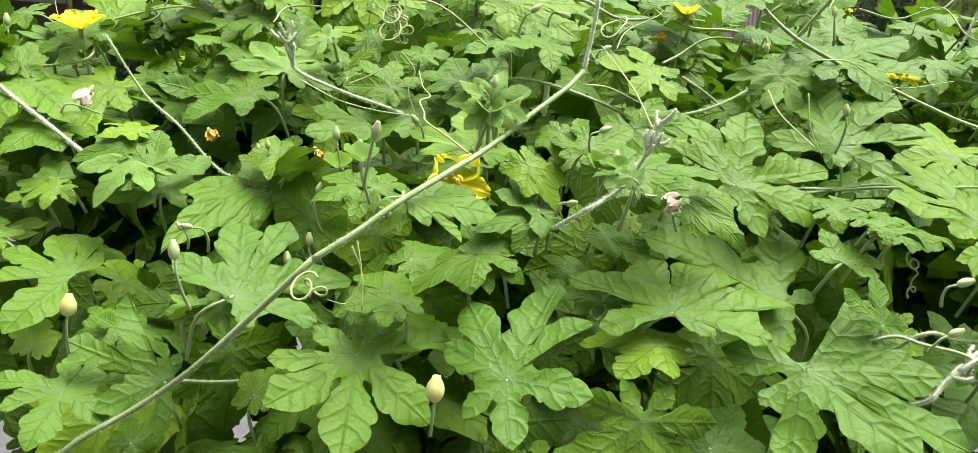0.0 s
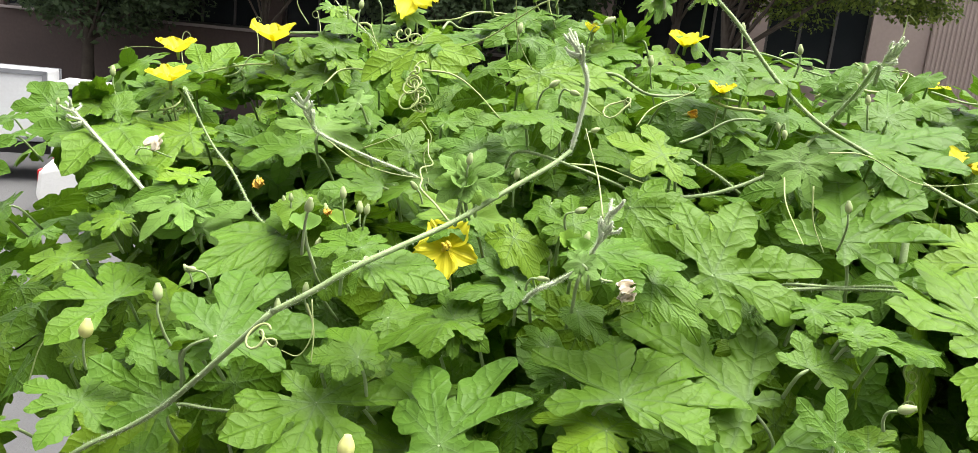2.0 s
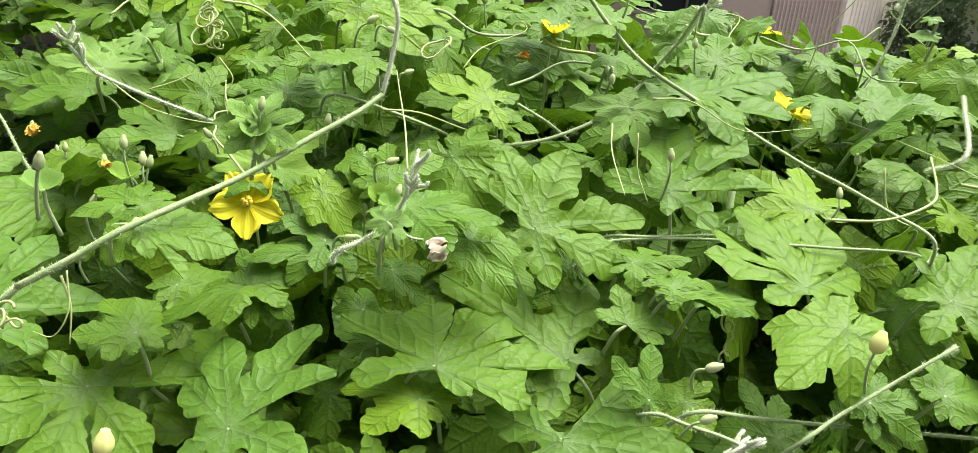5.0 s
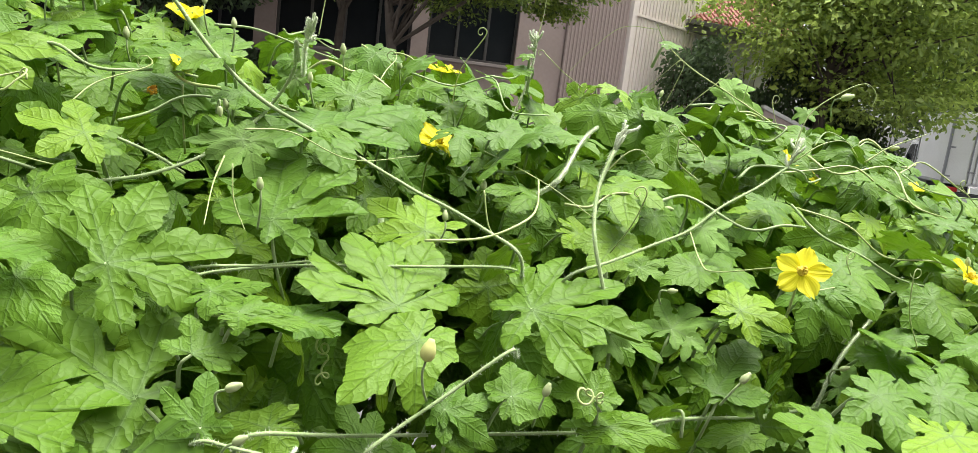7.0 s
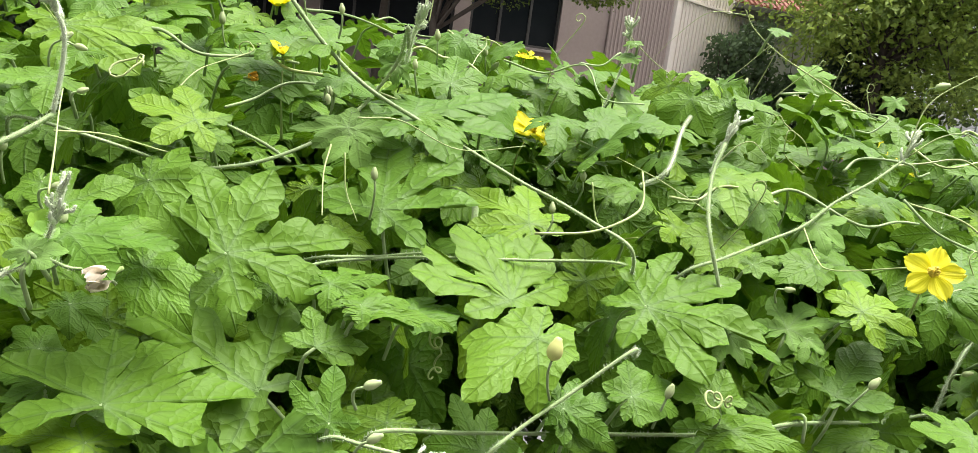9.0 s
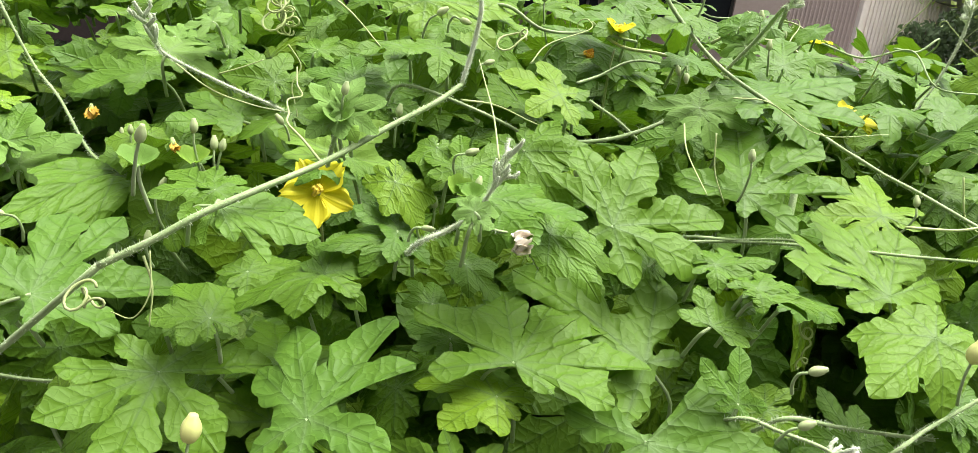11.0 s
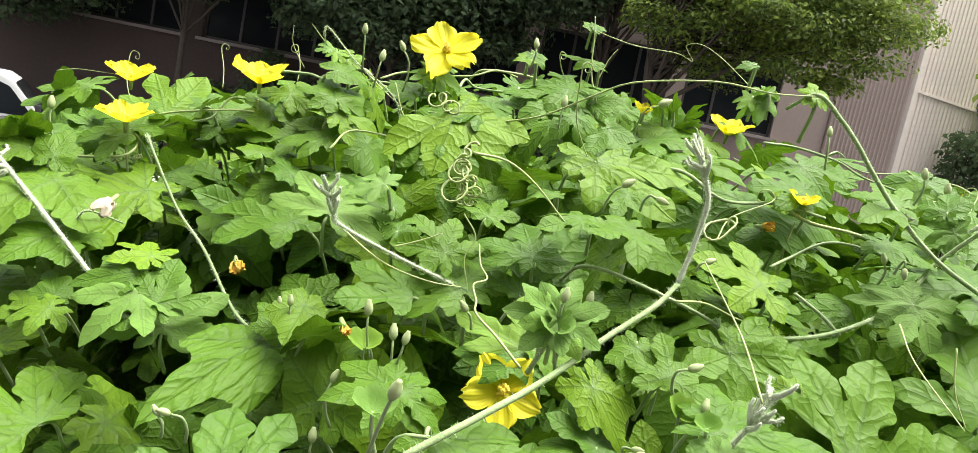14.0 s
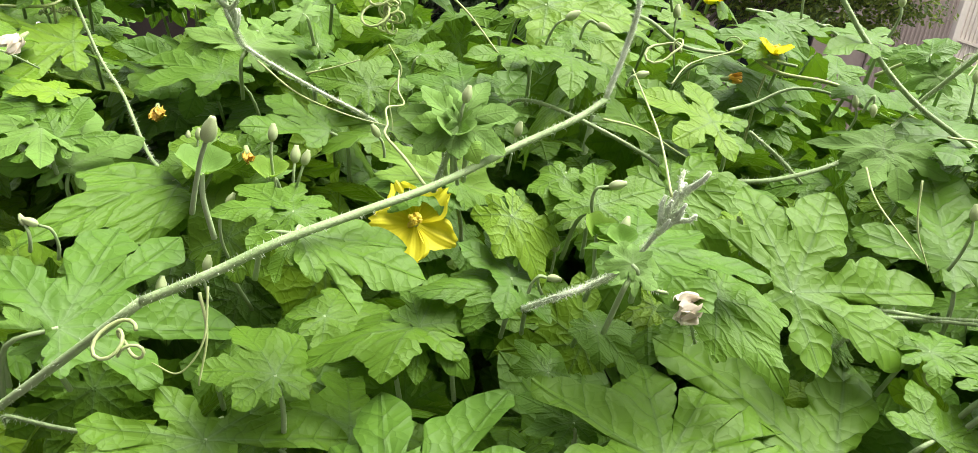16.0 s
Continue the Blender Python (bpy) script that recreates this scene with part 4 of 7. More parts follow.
leaf("deep", (0.638, 0.502, 1.403), (-0.192, 0.857, 0.479), (-0.038, -0.494, 0.869), 0.034, 0.90)
leaf("simple", (0.757, 0.539, 1.474), (-0.922, 0.104, -0.373), (-0.384, -0.352, 0.853), 0.037, 0.60)
leaf("deep", (0.526, 0.547, 1.510), (0.907, 0.093, 0.410), (-0.247, -0.671, 0.699), 0.026, 0.80)
leaf("deep", (0.563, 0.731, 1.531), (0.825, 0.186, 0.534), (-0.297, -0.661, 0.689), 0.039, 0.90)
leaf("deep", (0.452, 0.674, 1.530), (0.744, 0.363, 0.561), (-0.224, -0.656, 0.721), 0.031, 0.90)
leaf("deep", (0.442, 0.766, 1.564), (-0.943, -0.196, -0.269), (-0.181, -0.377, 0.908), 0.039, 0.80)
leaf("deep", (0.675, 0.640, 1.548), (-0.825, 0.508, 0.248), (-0.165, -0.636, 0.754), 0.035, 0.90)
leaf("deep", (0.750, 0.910, 1.576), (0.977, 0.080, 0.196), (-0.144, -0.424, 0.894), 0.080, 0.70)
leaf("deep", (0.706, 0.673, 1.554), (0.647, -0.705, -0.291), (-0.140, -0.484, 0.864), 0.037, 0.80)
leaf("deep", (0.903, 0.786, 1.576), (0.476, 0.382, 0.792), (-0.418, -0.694, 0.586), 0.045, 0.90)
leaf("deep", (0.853, 0.631, 1.557), (-0.241, 0.916, 0.320), (-0.195, -0.368, 0.909), 0.036, 0.80)
leaf("simple", (0.839, 0.836, 1.585), (-0.390, 0.625, 0.677), (-0.435, -0.773, 0.462), 0.038, 0.80)
leaf("deep", (0.682, 0.964, 1.571), (0.524, 0.580, 0.623), (-0.189, -0.635, 0.749), 0.068, 1.00)
leaf("deep", (-0.078, 0.395, 1.333), (-0.385, 0.745, 0.545), (0.368, -0.418, 0.831), 0.030, 1.00)
leaf("simple", (0.156, 0.411, 1.354), (0.542, 0.451, 0.709), (-0.241, -0.725, 0.645), 0.044, 1.00)
leaf("simple", (0.123, 0.428, 1.409), (-0.987, 0.075, 0.145), (0.088, -0.504, 0.859), 0.051, 0.70)
leaf("deep", (0.056, 0.394, 1.341), (-0.019, 0.725, 0.689), (-0.213, -0.676, 0.705), 0.028, 1.00)
leaf("simple", (-0.157, 0.427, 1.410), (0.689, -0.099, 0.717), (-0.383, 0.791, 0.477), 0.024, 0.70)
leaf("deep", (-0.325, 0.512, 1.426), (-0.979, 0.202, -0.040), (-0.123, -0.423, 0.898), 0.039, 1.00)
leaf("deep", (-0.061, 0.571, 1.542), (-0.652, 0.113, 0.750), (0.358, -0.826, 0.436), 0.036, 1.00)
leaf("simple", (-0.308, 0.537, 1.454), (-0.790, 0.125, 0.601), (0.392, -0.650, 0.651), 0.025, 1.00)
leaf("simple", (-0.243, 0.543, 1.493), (-0.813, -0.559, -0.161), (0.314, -0.655, 0.687), 0.045, 0.60)
leaf("simple", (-0.395, 0.626, 1.547), (0.123, -0.620, 0.775), (-0.728, 0.475, 0.495), 0.030, 0.90)
leaf("simple", (-0.393, 0.632, 1.552), (0.468, -0.387, 0.795), (-0.425, 0.690, 0.586), 0.050, 0.30)
leaf("deep", (0.049, 0.569, 1.581), (-0.625, -0.755, -0.199), (0.168, -0.379, 0.910), 0.039, 0.90)
leaf("simple", (-0.004, 0.621, 1.588), (-0.715, -0.667, -0.210), (0.037, -0.336, 0.941), 0.023, 0.50)
leaf("deep", (0.019, 0.586, 1.579), (-0.707, -0.697, -0.120), (0.134, -0.298, 0.945), 0.036, 0.70)
leaf("deep", (0.045, 0.624, 1.597), (-0.322, -0.673, -0.665), (-0.113, -0.671, 0.733), 0.025, 1.00)
leaf("deep", (-0.042, 0.602, 1.566), (0.364, 0.730, 0.579), (0.106, -0.650, 0.753), 0.025, 0.90)
leaf("simple", (-0.103, 0.590, 1.560), (-0.473, 0.454, 0.755), (0.237, -0.760, 0.605), 0.022, 0.70)
leaf("simple", (-0.095, 0.579, 1.547), (0.304, 0.612, 0.730), (0.046, -0.775, 0.631), 0.025, 0.60)
leaf("simple", (0.119, 0.584, 1.543), (-0.751, 0.408, 0.520), (0.144, -0.667, 0.731), 0.027, 0.70)
leaf("deep", (0.075, 0.531, 1.503), (-0.637, 0.538, 0.552), (0.031, -0.698, 0.716), 0.025, 1.00)
leaf("simple", (0.076, 0.488, 1.433), (-0.695, 0.346, 0.630), (0.238, -0.716, 0.656), 0.028, 0.80)
leaf("simple", (0.093, 0.487, 1.461), (0.850, -0.361, -0.384), (0.048, -0.673, 0.738), 0.030, 0.80)
leaf("deep", (0.092, 0.458, 1.425), (-0.299, 0.597, 0.745), (-0.044, -0.788, 0.614), 0.026, 1.30)
leaf("simple", (0.202, 0.503, 1.475), (-0.337, 0.693, 0.637), (0.016, -0.672, 0.740), 0.035, 0.50)
leaf("simple", (0.158, 0.554, 1.510), (0.593, 0.417, 0.689), (-0.032, -0.842, 0.538), 0.032, 0.80)
leaf("simple", (0.122, 0.580, 1.525), (0.523, 0.636, 0.567), (0.096, -0.705, 0.702), 0.030, 0.80)
leaf("deep", (0.224, 0.644, 1.600), (0.674, -0.642, -0.366), (0.070, -0.437, 0.897), 0.036, 0.90)
leaf("deep", (0.284, 0.564, 1.535), (0.882, 0.357, 0.307), (-0.103, -0.488, 0.867), 0.033, 0.70)
leaf("deep", (0.183, 0.722, 1.582), (0.634, -0.749, -0.194), (-0.087, -0.319, 0.944), 0.045, 0.90)
leaf("deep", (0.122, 0.840, 1.647), (-0.647, -0.636, -0.420), (0.186, -0.666, 0.722), 0.036, 0.90)
leaf("deep", (0.181, 0.736, 1.641), (0.544, -0.596, -0.591), (-0.134, -0.757, 0.640), 0.040, 1.00)
leaf("simple", (-0.201, 0.726, 1.642), (0.654, 0.715, 0.247), (0.339, -0.569, 0.749), 0.039, 0.80)
leaf("simple", (-0.126, 0.677, 1.636), (-0.777, 0.396, 0.489), (0.140, -0.648, 0.748), 0.030, 0.90)
leaf("simple", (0.028, 0.794, 1.661), (0.966, -0.150, -0.212), (0.119, -0.471, 0.874), 0.040, 0.50)
leaf("simple", (0.162, 0.730, 1.584), (-0.426, -0.621, -0.658), (-0.212, -0.639, 0.740), 0.033, 0.80)
leaf("simple", (-0.293, 0.724, 1.560), (-0.869, 0.258, 0.421), (0.174, -0.638, 0.750), 0.029, 0.90)
leaf("simple", (-0.380, 0.636, 1.544), (-0.073, -0.874, -0.480), (0.278, -0.480, 0.832), 0.031, 0.80)
leaf("simple", (-0.204, 0.666, 1.557), (-0.682, 0.508, 0.526), (0.273, -0.490, 0.828), 0.031, 0.80)
leaf("simple", (-0.270, 0.516, 1.424), (0.916, 0.205, -0.344), (0.394, -0.613, 0.684), 0.034, 0.50)
leaf("simple", (0.287, 0.487, 1.473), (0.866, 0.486, 0.114), (0.125, -0.433, 0.893), 0.046, 0.60)
leaf("simple", (-0.228, 0.470, 1.383), (-0.684, 0.364, 0.633), (0.345, -0.603, 0.719), 0.025, 0.70)
leaf("deep", (-0.211, 0.460, 1.382), (-0.328, 0.617, 0.716), (0.494, -0.534, 0.686), 0.030, 0.70)
leaf("simple", (-0.277, 0.467, 1.367), (-0.073, 0.704, 0.706), (0.508, -0.583, 0.634), 0.027, 0.90)
leaf("simple", (-0.001, 0.462, 1.428), (-0.963, -0.249, -0.099), (0.030, -0.467, 0.884), 0.035, 0.50)
leaf("simple", (-0.029, 0.462, 1.443), (0.698, 0.662, 0.273), (0.139, -0.498, 0.856), 0.041, 0.70)
leaf("simple", (0.275, 0.458, 1.415), (-0.874, -0.173, -0.454), (-0.134, -0.812, 0.568), 0.052, 0.60)
leaf("simple", (0.204, 0.486, 1.451), (-0.842, -0.191, -0.504), (-0.069, -0.889, 0.453), 0.033, 0.80)
leaf("simple", (-0.119, 0.430, 1.360), (0.183, 0.790, 0.586), (-0.051, -0.587, 0.808), 0.036, 0.70)
leaf("simple", (-0.202, 0.441, 1.316), (0.307, 0.838, 0.452), (0.365, -0.542, 0.757), 0.035, 0.60)
leaf("simple", (-0.062, 0.441, 1.416), (0.406, 0.621, 0.670), (0.132, -0.766, 0.629), 0.028, 0.70)
flower((-0.403, 0.763, 1.604), (0.048, -0.242, 0.969), 0.030, 0.46)
flower((-0.261, 0.714, 1.627), (0.048, -0.242, 0.969), 0.034, 0.46)
flower((-0.336, 0.656, 1.577), (0.048, -0.242, 0.969), 0.028, 0.46)
flower((-0.106, 0.682, 1.674), (0.10, -0.66, 0.66), 0.043, 0.80)
flower((0.141, 0.857, 1.665), (0.048, -0.242, 0.969), 0.030, 0.46)
flower((0.414, 0.965, 1.647), (0.048, -0.242, 0.969), 0.031, 0.70)
flower((0.392, 0.738, 1.576), (0.318, -0.424, 0.848), 0.039, 0.80)
flower((-0.005, 0.503, 1.4865), (0.16, -0.86, 0.42), 0.033, 0.76, 180)
flower((0.617, 0.486, 1.529), (-0.504, -0.733, 0.457), 0.030, 0.95)
flower((0.830, 0.841, 1.585), (0.318, -0.424, 0.848), 0.040, 0.70)
flower((0.834, 0.570, 1.522), (0.318, -0.424, 0.848), 0.029, 0.70)
flower((0.917, 0.768, 1.581), (0.048, -0.242, 0.969), 0.022, 0.46)
flower((0.830, 0.945, 1.578), (0.048, -0.242, 0.969), 0.022, 0.40)
flower((0.174, 0.682, 1.616), (0.048, -0.242, 0.969), 0.015, 0.40)
flower((0.052, 0.752, 1.661), (0.048, -0.242, 0.969), 0.011, 0.20)
wilted_flower((0.125, 0.439, 1.494), 0.014, "pale")
wilted_flower((-0.290, 0.573, 1.522), 0.014, "pale")
wilted_flower((-0.205, 0.597, 1.496), 0.012, "orange")
wilted_flower((-0.099, 0.509, 1.498), 0.008, "orange")
wilted_flower((0.152, 0.675, 1.592), 0.009, "orange")
bud((0.254, 0.526, 1.548), (-0.117, 0.070, 0.991), 0.0086, 0.019)
bud((0.032, 0.543, 1.539), (0.083, 0.061, 0.995), 0.0089, 0.015)
bud((0.087, 0.483, 1.529), (0.903, 0.191, 0.385), 0.0084, 0.016)
bud((0.094, 0.473, 1.514), (0.132, 0.325, 0.936), 0.0076, 0.015)
bud((0.069, 0.468, 1.484), (0.984, 0.144, 0.109), 0.0064, 0.010)
bud((-0.088, 0.510, 1.513), (-0.121, 0.094, 0.988), 0.0095, 0.018)
bud((-0.142, 0.376, 1.464), (-0.129, 0.140, 0.982), 0.0108, 0.021)
bud((-0.216, 0.406, 1.419), (0.074, 0.120, 0.990), 0.0132, 0.018, ripe=True)
bud((-0.105, 0.452, 1.441), (-0.142, 0.216, 0.966), 0.0094, 0.014)
bud((-0.093, 0.484, 1.480), (0.231, 0.265, 0.936), 0.0077, 0.020)
bud((-0.159, 0.434, 1.462), (-0.954, -0.226, 0.199), 0.0072, 0.016)
bud((-0.142, 0.536, 1.499), (-0.118, 0.073, 0.990), 0.0070, 0.013)
bud((-0.069, 0.497, 1.507), (-0.139, 0.199, 0.970), 0.0092, 0.017)
bud((-0.006, 0.540, 1.522), (-0.151, 0.275, 0.949), 0.0082, 0.012)
bud((0.065, 0.524, 1.487), (-0.138, 0.192, 0.972), 0.0086, 0.012)
bud((-0.392, 0.648, 1.574), (-0.127, 0.129, 0.983), 0.0107, 0.024)
bud((-0.149, 0.666, 1.658), (0.040, 0.315, 0.948), 0.0092, 0.015)
bud((-0.168, 0.674, 1.675), (-0.105, 0.005, 0.994), 0.0084, 0.019)
bud((-0.134, 0.660, 1.667), (-0.531, -0.063, 0.845), 0.0082, 0.022)
bud((0.184, 0.697, 1.669), (-0.047, 0.247, 0.968), 0.0079, 0.018)
bud((0.220, 0.609, 1.649), (-0.126, 0.123, 0.984), 0.0076, 0.012)
bud((0.110, 0.759, 1.636), (-0.107, 0.016, 0.994), 0.0109, 0.028)
bud((0.067, 0.748, 1.669), (0.813, 0.247, 0.527), 0.0127, 0.032)
bud((-0.040, 0.678, 1.689), (-0.153, 0.289, 0.945), 0.0081, 0.011)
bud((-0.012, 0.719, 1.653), (0.062, 0.188, 0.980), 0.0106, 0.023)
bud((0.217, 0.592, 1.587), (0.138, -0.193, -0.971), 0.0075, 0.012)
bud((0.043, 0.604, 1.606), (0.774, 0.108, 0.623), 0.0096, 0.016)
bud((0.063, 0.574, 1.601), (0.975, -0.027, -0.220), 0.0083, 0.012)
bud((0.087, 0.513, 1.579), (0.859, 0.341, 0.383), 0.0067, 0.005)
bud((0.150, 0.521, 1.520), (-0.554, 0.049, 0.831), 0.0055, 0.011)
bud((-0.036, 0.514, 1.525), (-0.60, -0.25, 0.74), 0.0078, 0.008)
bud((0.296, 0.744, 1.646), (-0.108, 0.019, 0.994), 0.0102, 0.015)
bud((-0.002, 0.334, 1.416), (0.041, 0.144, 0.989), 0.0132, 0.014, ripe=True)
bud((-0.060, 0.488, 1.508), (0.138, 0.089, 0.986), 0.0081, 0.016)
bud((-0.098, 0.479, 1.447), (-0.059, 0.187, 0.981), 0.0089, 0.011)
bud((0.069, 0.483, 1.480), (0.992, -0.099, 0.083), 0.0067, 0.011)
bud((0.360, 0.431, 1.477), (0.180, 0.050, 0.982), 0.0132, 0.019, ripe=True)
bud((0.263, 0.379, 1.472), (0.889, -0.154, 0.431), 0.0088, 0.012)
bud((0.267, 0.384, 1.443), (0.816, -0.154, 0.557), 0.0086, 0.010)
bud((0.437, 0.449, 1.450), (0.252, -0.024, 0.968), 0.0096, 0.016)
bud((0.381, 0.573, 1.531), (-0.058, 0.314, 0.948), 0.0085, 0.016)
bud((0.422, 0.654, 1.547), (-0.108, 0.087, 0.990), 0.0098, 0.015)
bud((0.569, 0.453, 1.463), (0.627, -0.006, 0.779), 0.0095, 0.014)
bud((0.543, 0.523, 1.500), (0.966, -0.224, 0.128), 0.0076, 0.012)
bud((0.341, 0.719, 1.580), (-0.935, 0.254, 0.248), 0.0095, 0.019)
bud((0.216, 0.624, 1.591), (-0.301, 0.096, 0.949), 0.0078, 0.013)
bud((0.275, 0.621, 1.618), (-0.100, 0.126, 0.987), 0.0079, 0.013)
bud((0.737, 0.951, 1.631), (0.171, 0.009, 0.985), 0.0137, 0.022)
bud((0.852, 1.119, 1.647), (0.282, 0.107, 0.953), 0.0114, 0.020)
bud((0.710, 0.995, 1.653), (0.302, 0.208, 0.930), 0.0099, 0.023)
bud((0.699, 0.966, 1.628), (-0.082, 0.209, 0.975), 0.0124, 0.017)
bud((0.827, 1.083, 1.642), (0.299, 0.191, 0.935), 0.0126, 0.019)
bud((0.829, 0.573, 1.533), (-0.106, 0.097, 0.990), 0.0081, 0.011)
bud((0.686, 0.513, 1.453), (0.887, -0.296, 0.353), 0.0080, 0.013)
bud((0.692, 0.524, 1.485), (-0.086, 0.192, 0.978), 0.0065, 0.010)
bud((0.917, 0.801, 1.620), (0.959, -0.177, 0.220), 0.0122, 0.020)
bud((0.957, 0.959, 1.679), (0.936, -0.126, 0.329), 0.0186, 0.023)
bud((0.585, 0.643, 1.544), (0.968, -0.250, 0.020), 0.0083, 0.011)
bud((0.356, 0.873, 1.642), (-0.080, 0.217, 0.973), 0.0103, 0.014)
bud((0.366, 0.857, 1.628), (0.639, 0.057, 0.767), 0.0113, 0.014)
bud((-0.163, 0.434, 1.462), (-0.711, 0.200, 0.675), 0.0060, 0.010)
bud((-0.150, 0.540, 1.496), (-0.235, 0.157, 0.959), 0.0057, 0.008)
bud((-0.423, 0.613, 1.542), (-0.046, 0.226, 0.973), 0.0068, 0.012)
stem([(-0.072, 0.382, 1.462), (-0.051, 0.389, 1.476), (-0.031, 0.400, 1.491), (-0.009, 0.419, 1.504), (0.015, 0.444, 1.518), (0.040, 0.471, 1.537), (0.062, 0.493, 1.553), (0.073, 0.509, 1.564)], 0.00172, 0.00139)
shoot([(0.073, 0.509, 1.564), (0.077, 0.510, 1.590), (0.078, 0.509, 1.610), (0.073, 0.508, 1.623), (0.068, 0.506, 1.633)], 0.00123, 0.00146)
stem([(0.109, 0.590, 1.506), (0.124, 0.571, 1.528), (0.143, 0.575, 1.532), (0.177, 0.584, 1.540), (0.213, 0.599, 1.558), (0.236, 0.616, 1.579), (0.248, 0.625, 1.594), (0.263, 0.613, 1.620), (0.266, 0.573, 1.641), (0.268, 0.582, 1.628)], 0.00145, 0.00132)
shoot([(0.269, 0.638, 1.619), (0.271, 0.596, 1.639), (0.276, 0.572, 1.650)], 0.00134, 0.00168)
stem([(0.137, 0.643, 1.675), (0.148, 0.620, 1.685), (0.165, 0.619, 1.673), (0.178, 0.617, 1.660), (0.193, 0.615, 1.642), (0.214, 0.613, 1.620), (0.245, 0.612, 1.596), (0.302, 0.614, 1.567), (0.315, 0.636, 1.540)], 0.00132, 0.00145)
tendril([(-0.057, 0.656, 1.626), (-0.022, 0.636, 1.638), (0.009, 0.619, 1.657), (0.034, 0.608, 1.670), (0.083, 0.610, 1.680), (0.119, 0.614, 1.680), (0.149, 0.620, 1.684)], 0.00065, 0.00048)
stem([(0.291, 0.635, 1.552), (0.304, 0.608, 1.567), (0.338, 0.595, 1.554), (0.361, 0.586, 1.544), (0.384, 0.577, 1.536), (0.410, 0.560, 1.525), (0.430, 0.535, 1.515), (0.438, 0.545, 1.491)], 0.00125, 0.00112)
shoot([(0.058, 0.477, 1.464), (0.071, 0.430, 1.486), (0.084, 0.433, 1.494), (0.096, 0.436, 1.504), (0.104, 0.434, 1.520), (0.110, 0.427, 1.540)], 0.00123, 0.00106)
stem([(0.083, 0.454, 1.489), (0.096, 0.437, 1.502), (0.108, 0.442, 1.496), (0.122, 0.446, 1.493), (0.136, 0.473, 1.469)], 0.00086, 0.00073)
tendril([(0.105, 0.425, 1.536), (0.098, 0.449, 1.554), (0.089, 0.476, 1.569), (0.082, 0.499, 1.580)], 0.00058, 0.00028)
shoot([(-0.220, 0.577, 1.446), (-0.234, 0.532, 1.464), (-0.263, 0.544, 1.473), (-0.314, 0.561, 1.502), (-0.347, 0.571, 1.521), (-0.375, 0.574, 1.542)], 0.00134, 0.00190)
stem([(-0.323, 0.574, 1.499), (-0.312, 0.576, 1.507), (-0.305, 0.578, 1.515), (-0.294, 0.602, 1.506)], 0.00073, 0.00059)
stem([(-0.308, 0.652, 1.557), (-0.299, 0.628, 1.565), (-0.267, 0.621, 1.522), (-0.232, 0.601, 1.501), (-0.192, 0.570, 1.475), (-0.164, 0.551, 1.468), (-0.122, 0.548, 1.453), (-0.108, 0.569, 1.428)], 0.00106, 0.00125)
shoot([(-0.039, 0.622, 1.505), (-0.052, 0.566, 1.524), (-0.086, 0.552, 1.536), (-0.119, 0.537, 1.550), (-0.121, 0.521, 1.560), (-0.122, 0.507, 1.574)], 0.00090, 0.00134)
tendril([(-0.087, 0.540, 1.544), (-0.074, 0.543, 1.550), (-0.061, 0.547, 1.557)], 0.00065, 0.00032)
tendril([(-0.125, 0.560, 1.544), (-0.094, 0.548, 1.532), (-0.066, 0.551, 1.526), (-0.046, 0.567, 1.523)], 0.00065, 0.00040)
stem([(0.489, 0.518, 1.338), (0.490, 0.498, 1.373), (0.494, 0.504, 1.416), (0.497, 0.510, 1.459), (0.490, 0.518, 1.496), (0.483, 0.528, 1.525), (0.485, 0.547, 1.546), (0.495, 0.572, 1.569), (0.509, 0.591, 1.591), (0.516, 0.622, 1.581)], 0.00145, 0.00132)
shoot([(0.501, 0.589, 1.567), (0.507, 0.591, 1.587), (0.518, 0.592, 1.608)], 0.00090, 0.00134)
tendril([(0.505, 0.590, 1.575), (0.518, 0.589, 1.590), (0.529, 0.588, 1.594), (0.539, 0.584, 1.585)], 0.00065, 0.00028)
stem([(0.455, 0.541, 1.482), (0.468, 0.525, 1.506), (0.499, 0.539, 1.514), (0.537, 0.556, 1.526), (0.572, 0.570, 1.538), (0.603, 0.585, 1.557), (0.642, 0.602, 1.575), (0.674, 0.617, 1.593)], 0.00119, 0.00106)
shoot([(0.674, 0.617, 1.593), (0.678, 0.618, 1.603), (0.681, 0.619, 1.612)], 0.00073, 0.00123)
tendril([(0.678, 0.617, 1.597), (0.700, 0.615, 1.615), (0.720, 0.612, 1.620), (0.731, 0.607, 1.608)], 0.00065, 0.00028)
shoot([(0.427, 0.827, 1.528), (0.435, 0.777, 1.556), (0.459, 0.776, 1.589), (0.473, 0.774, 1.628), (0.478, 0.771, 1.658), (0.478, 0.768, 1.685)], 0.00084, 0.00123)
tendril([(0.476, 0.767, 1.676), (0.482, 0.770, 1.700), (0.485, 0.775, 1.737)], 0.00050, 0.00020)
shoot([(0.464, 0.632, 1.547), (0.470, 0.596, 1.565), (0.521, 0.707, 1.594), (0.585, 0.836, 1.610), (0.648, 0.943, 1.628)], 0.00123, 0.00146)
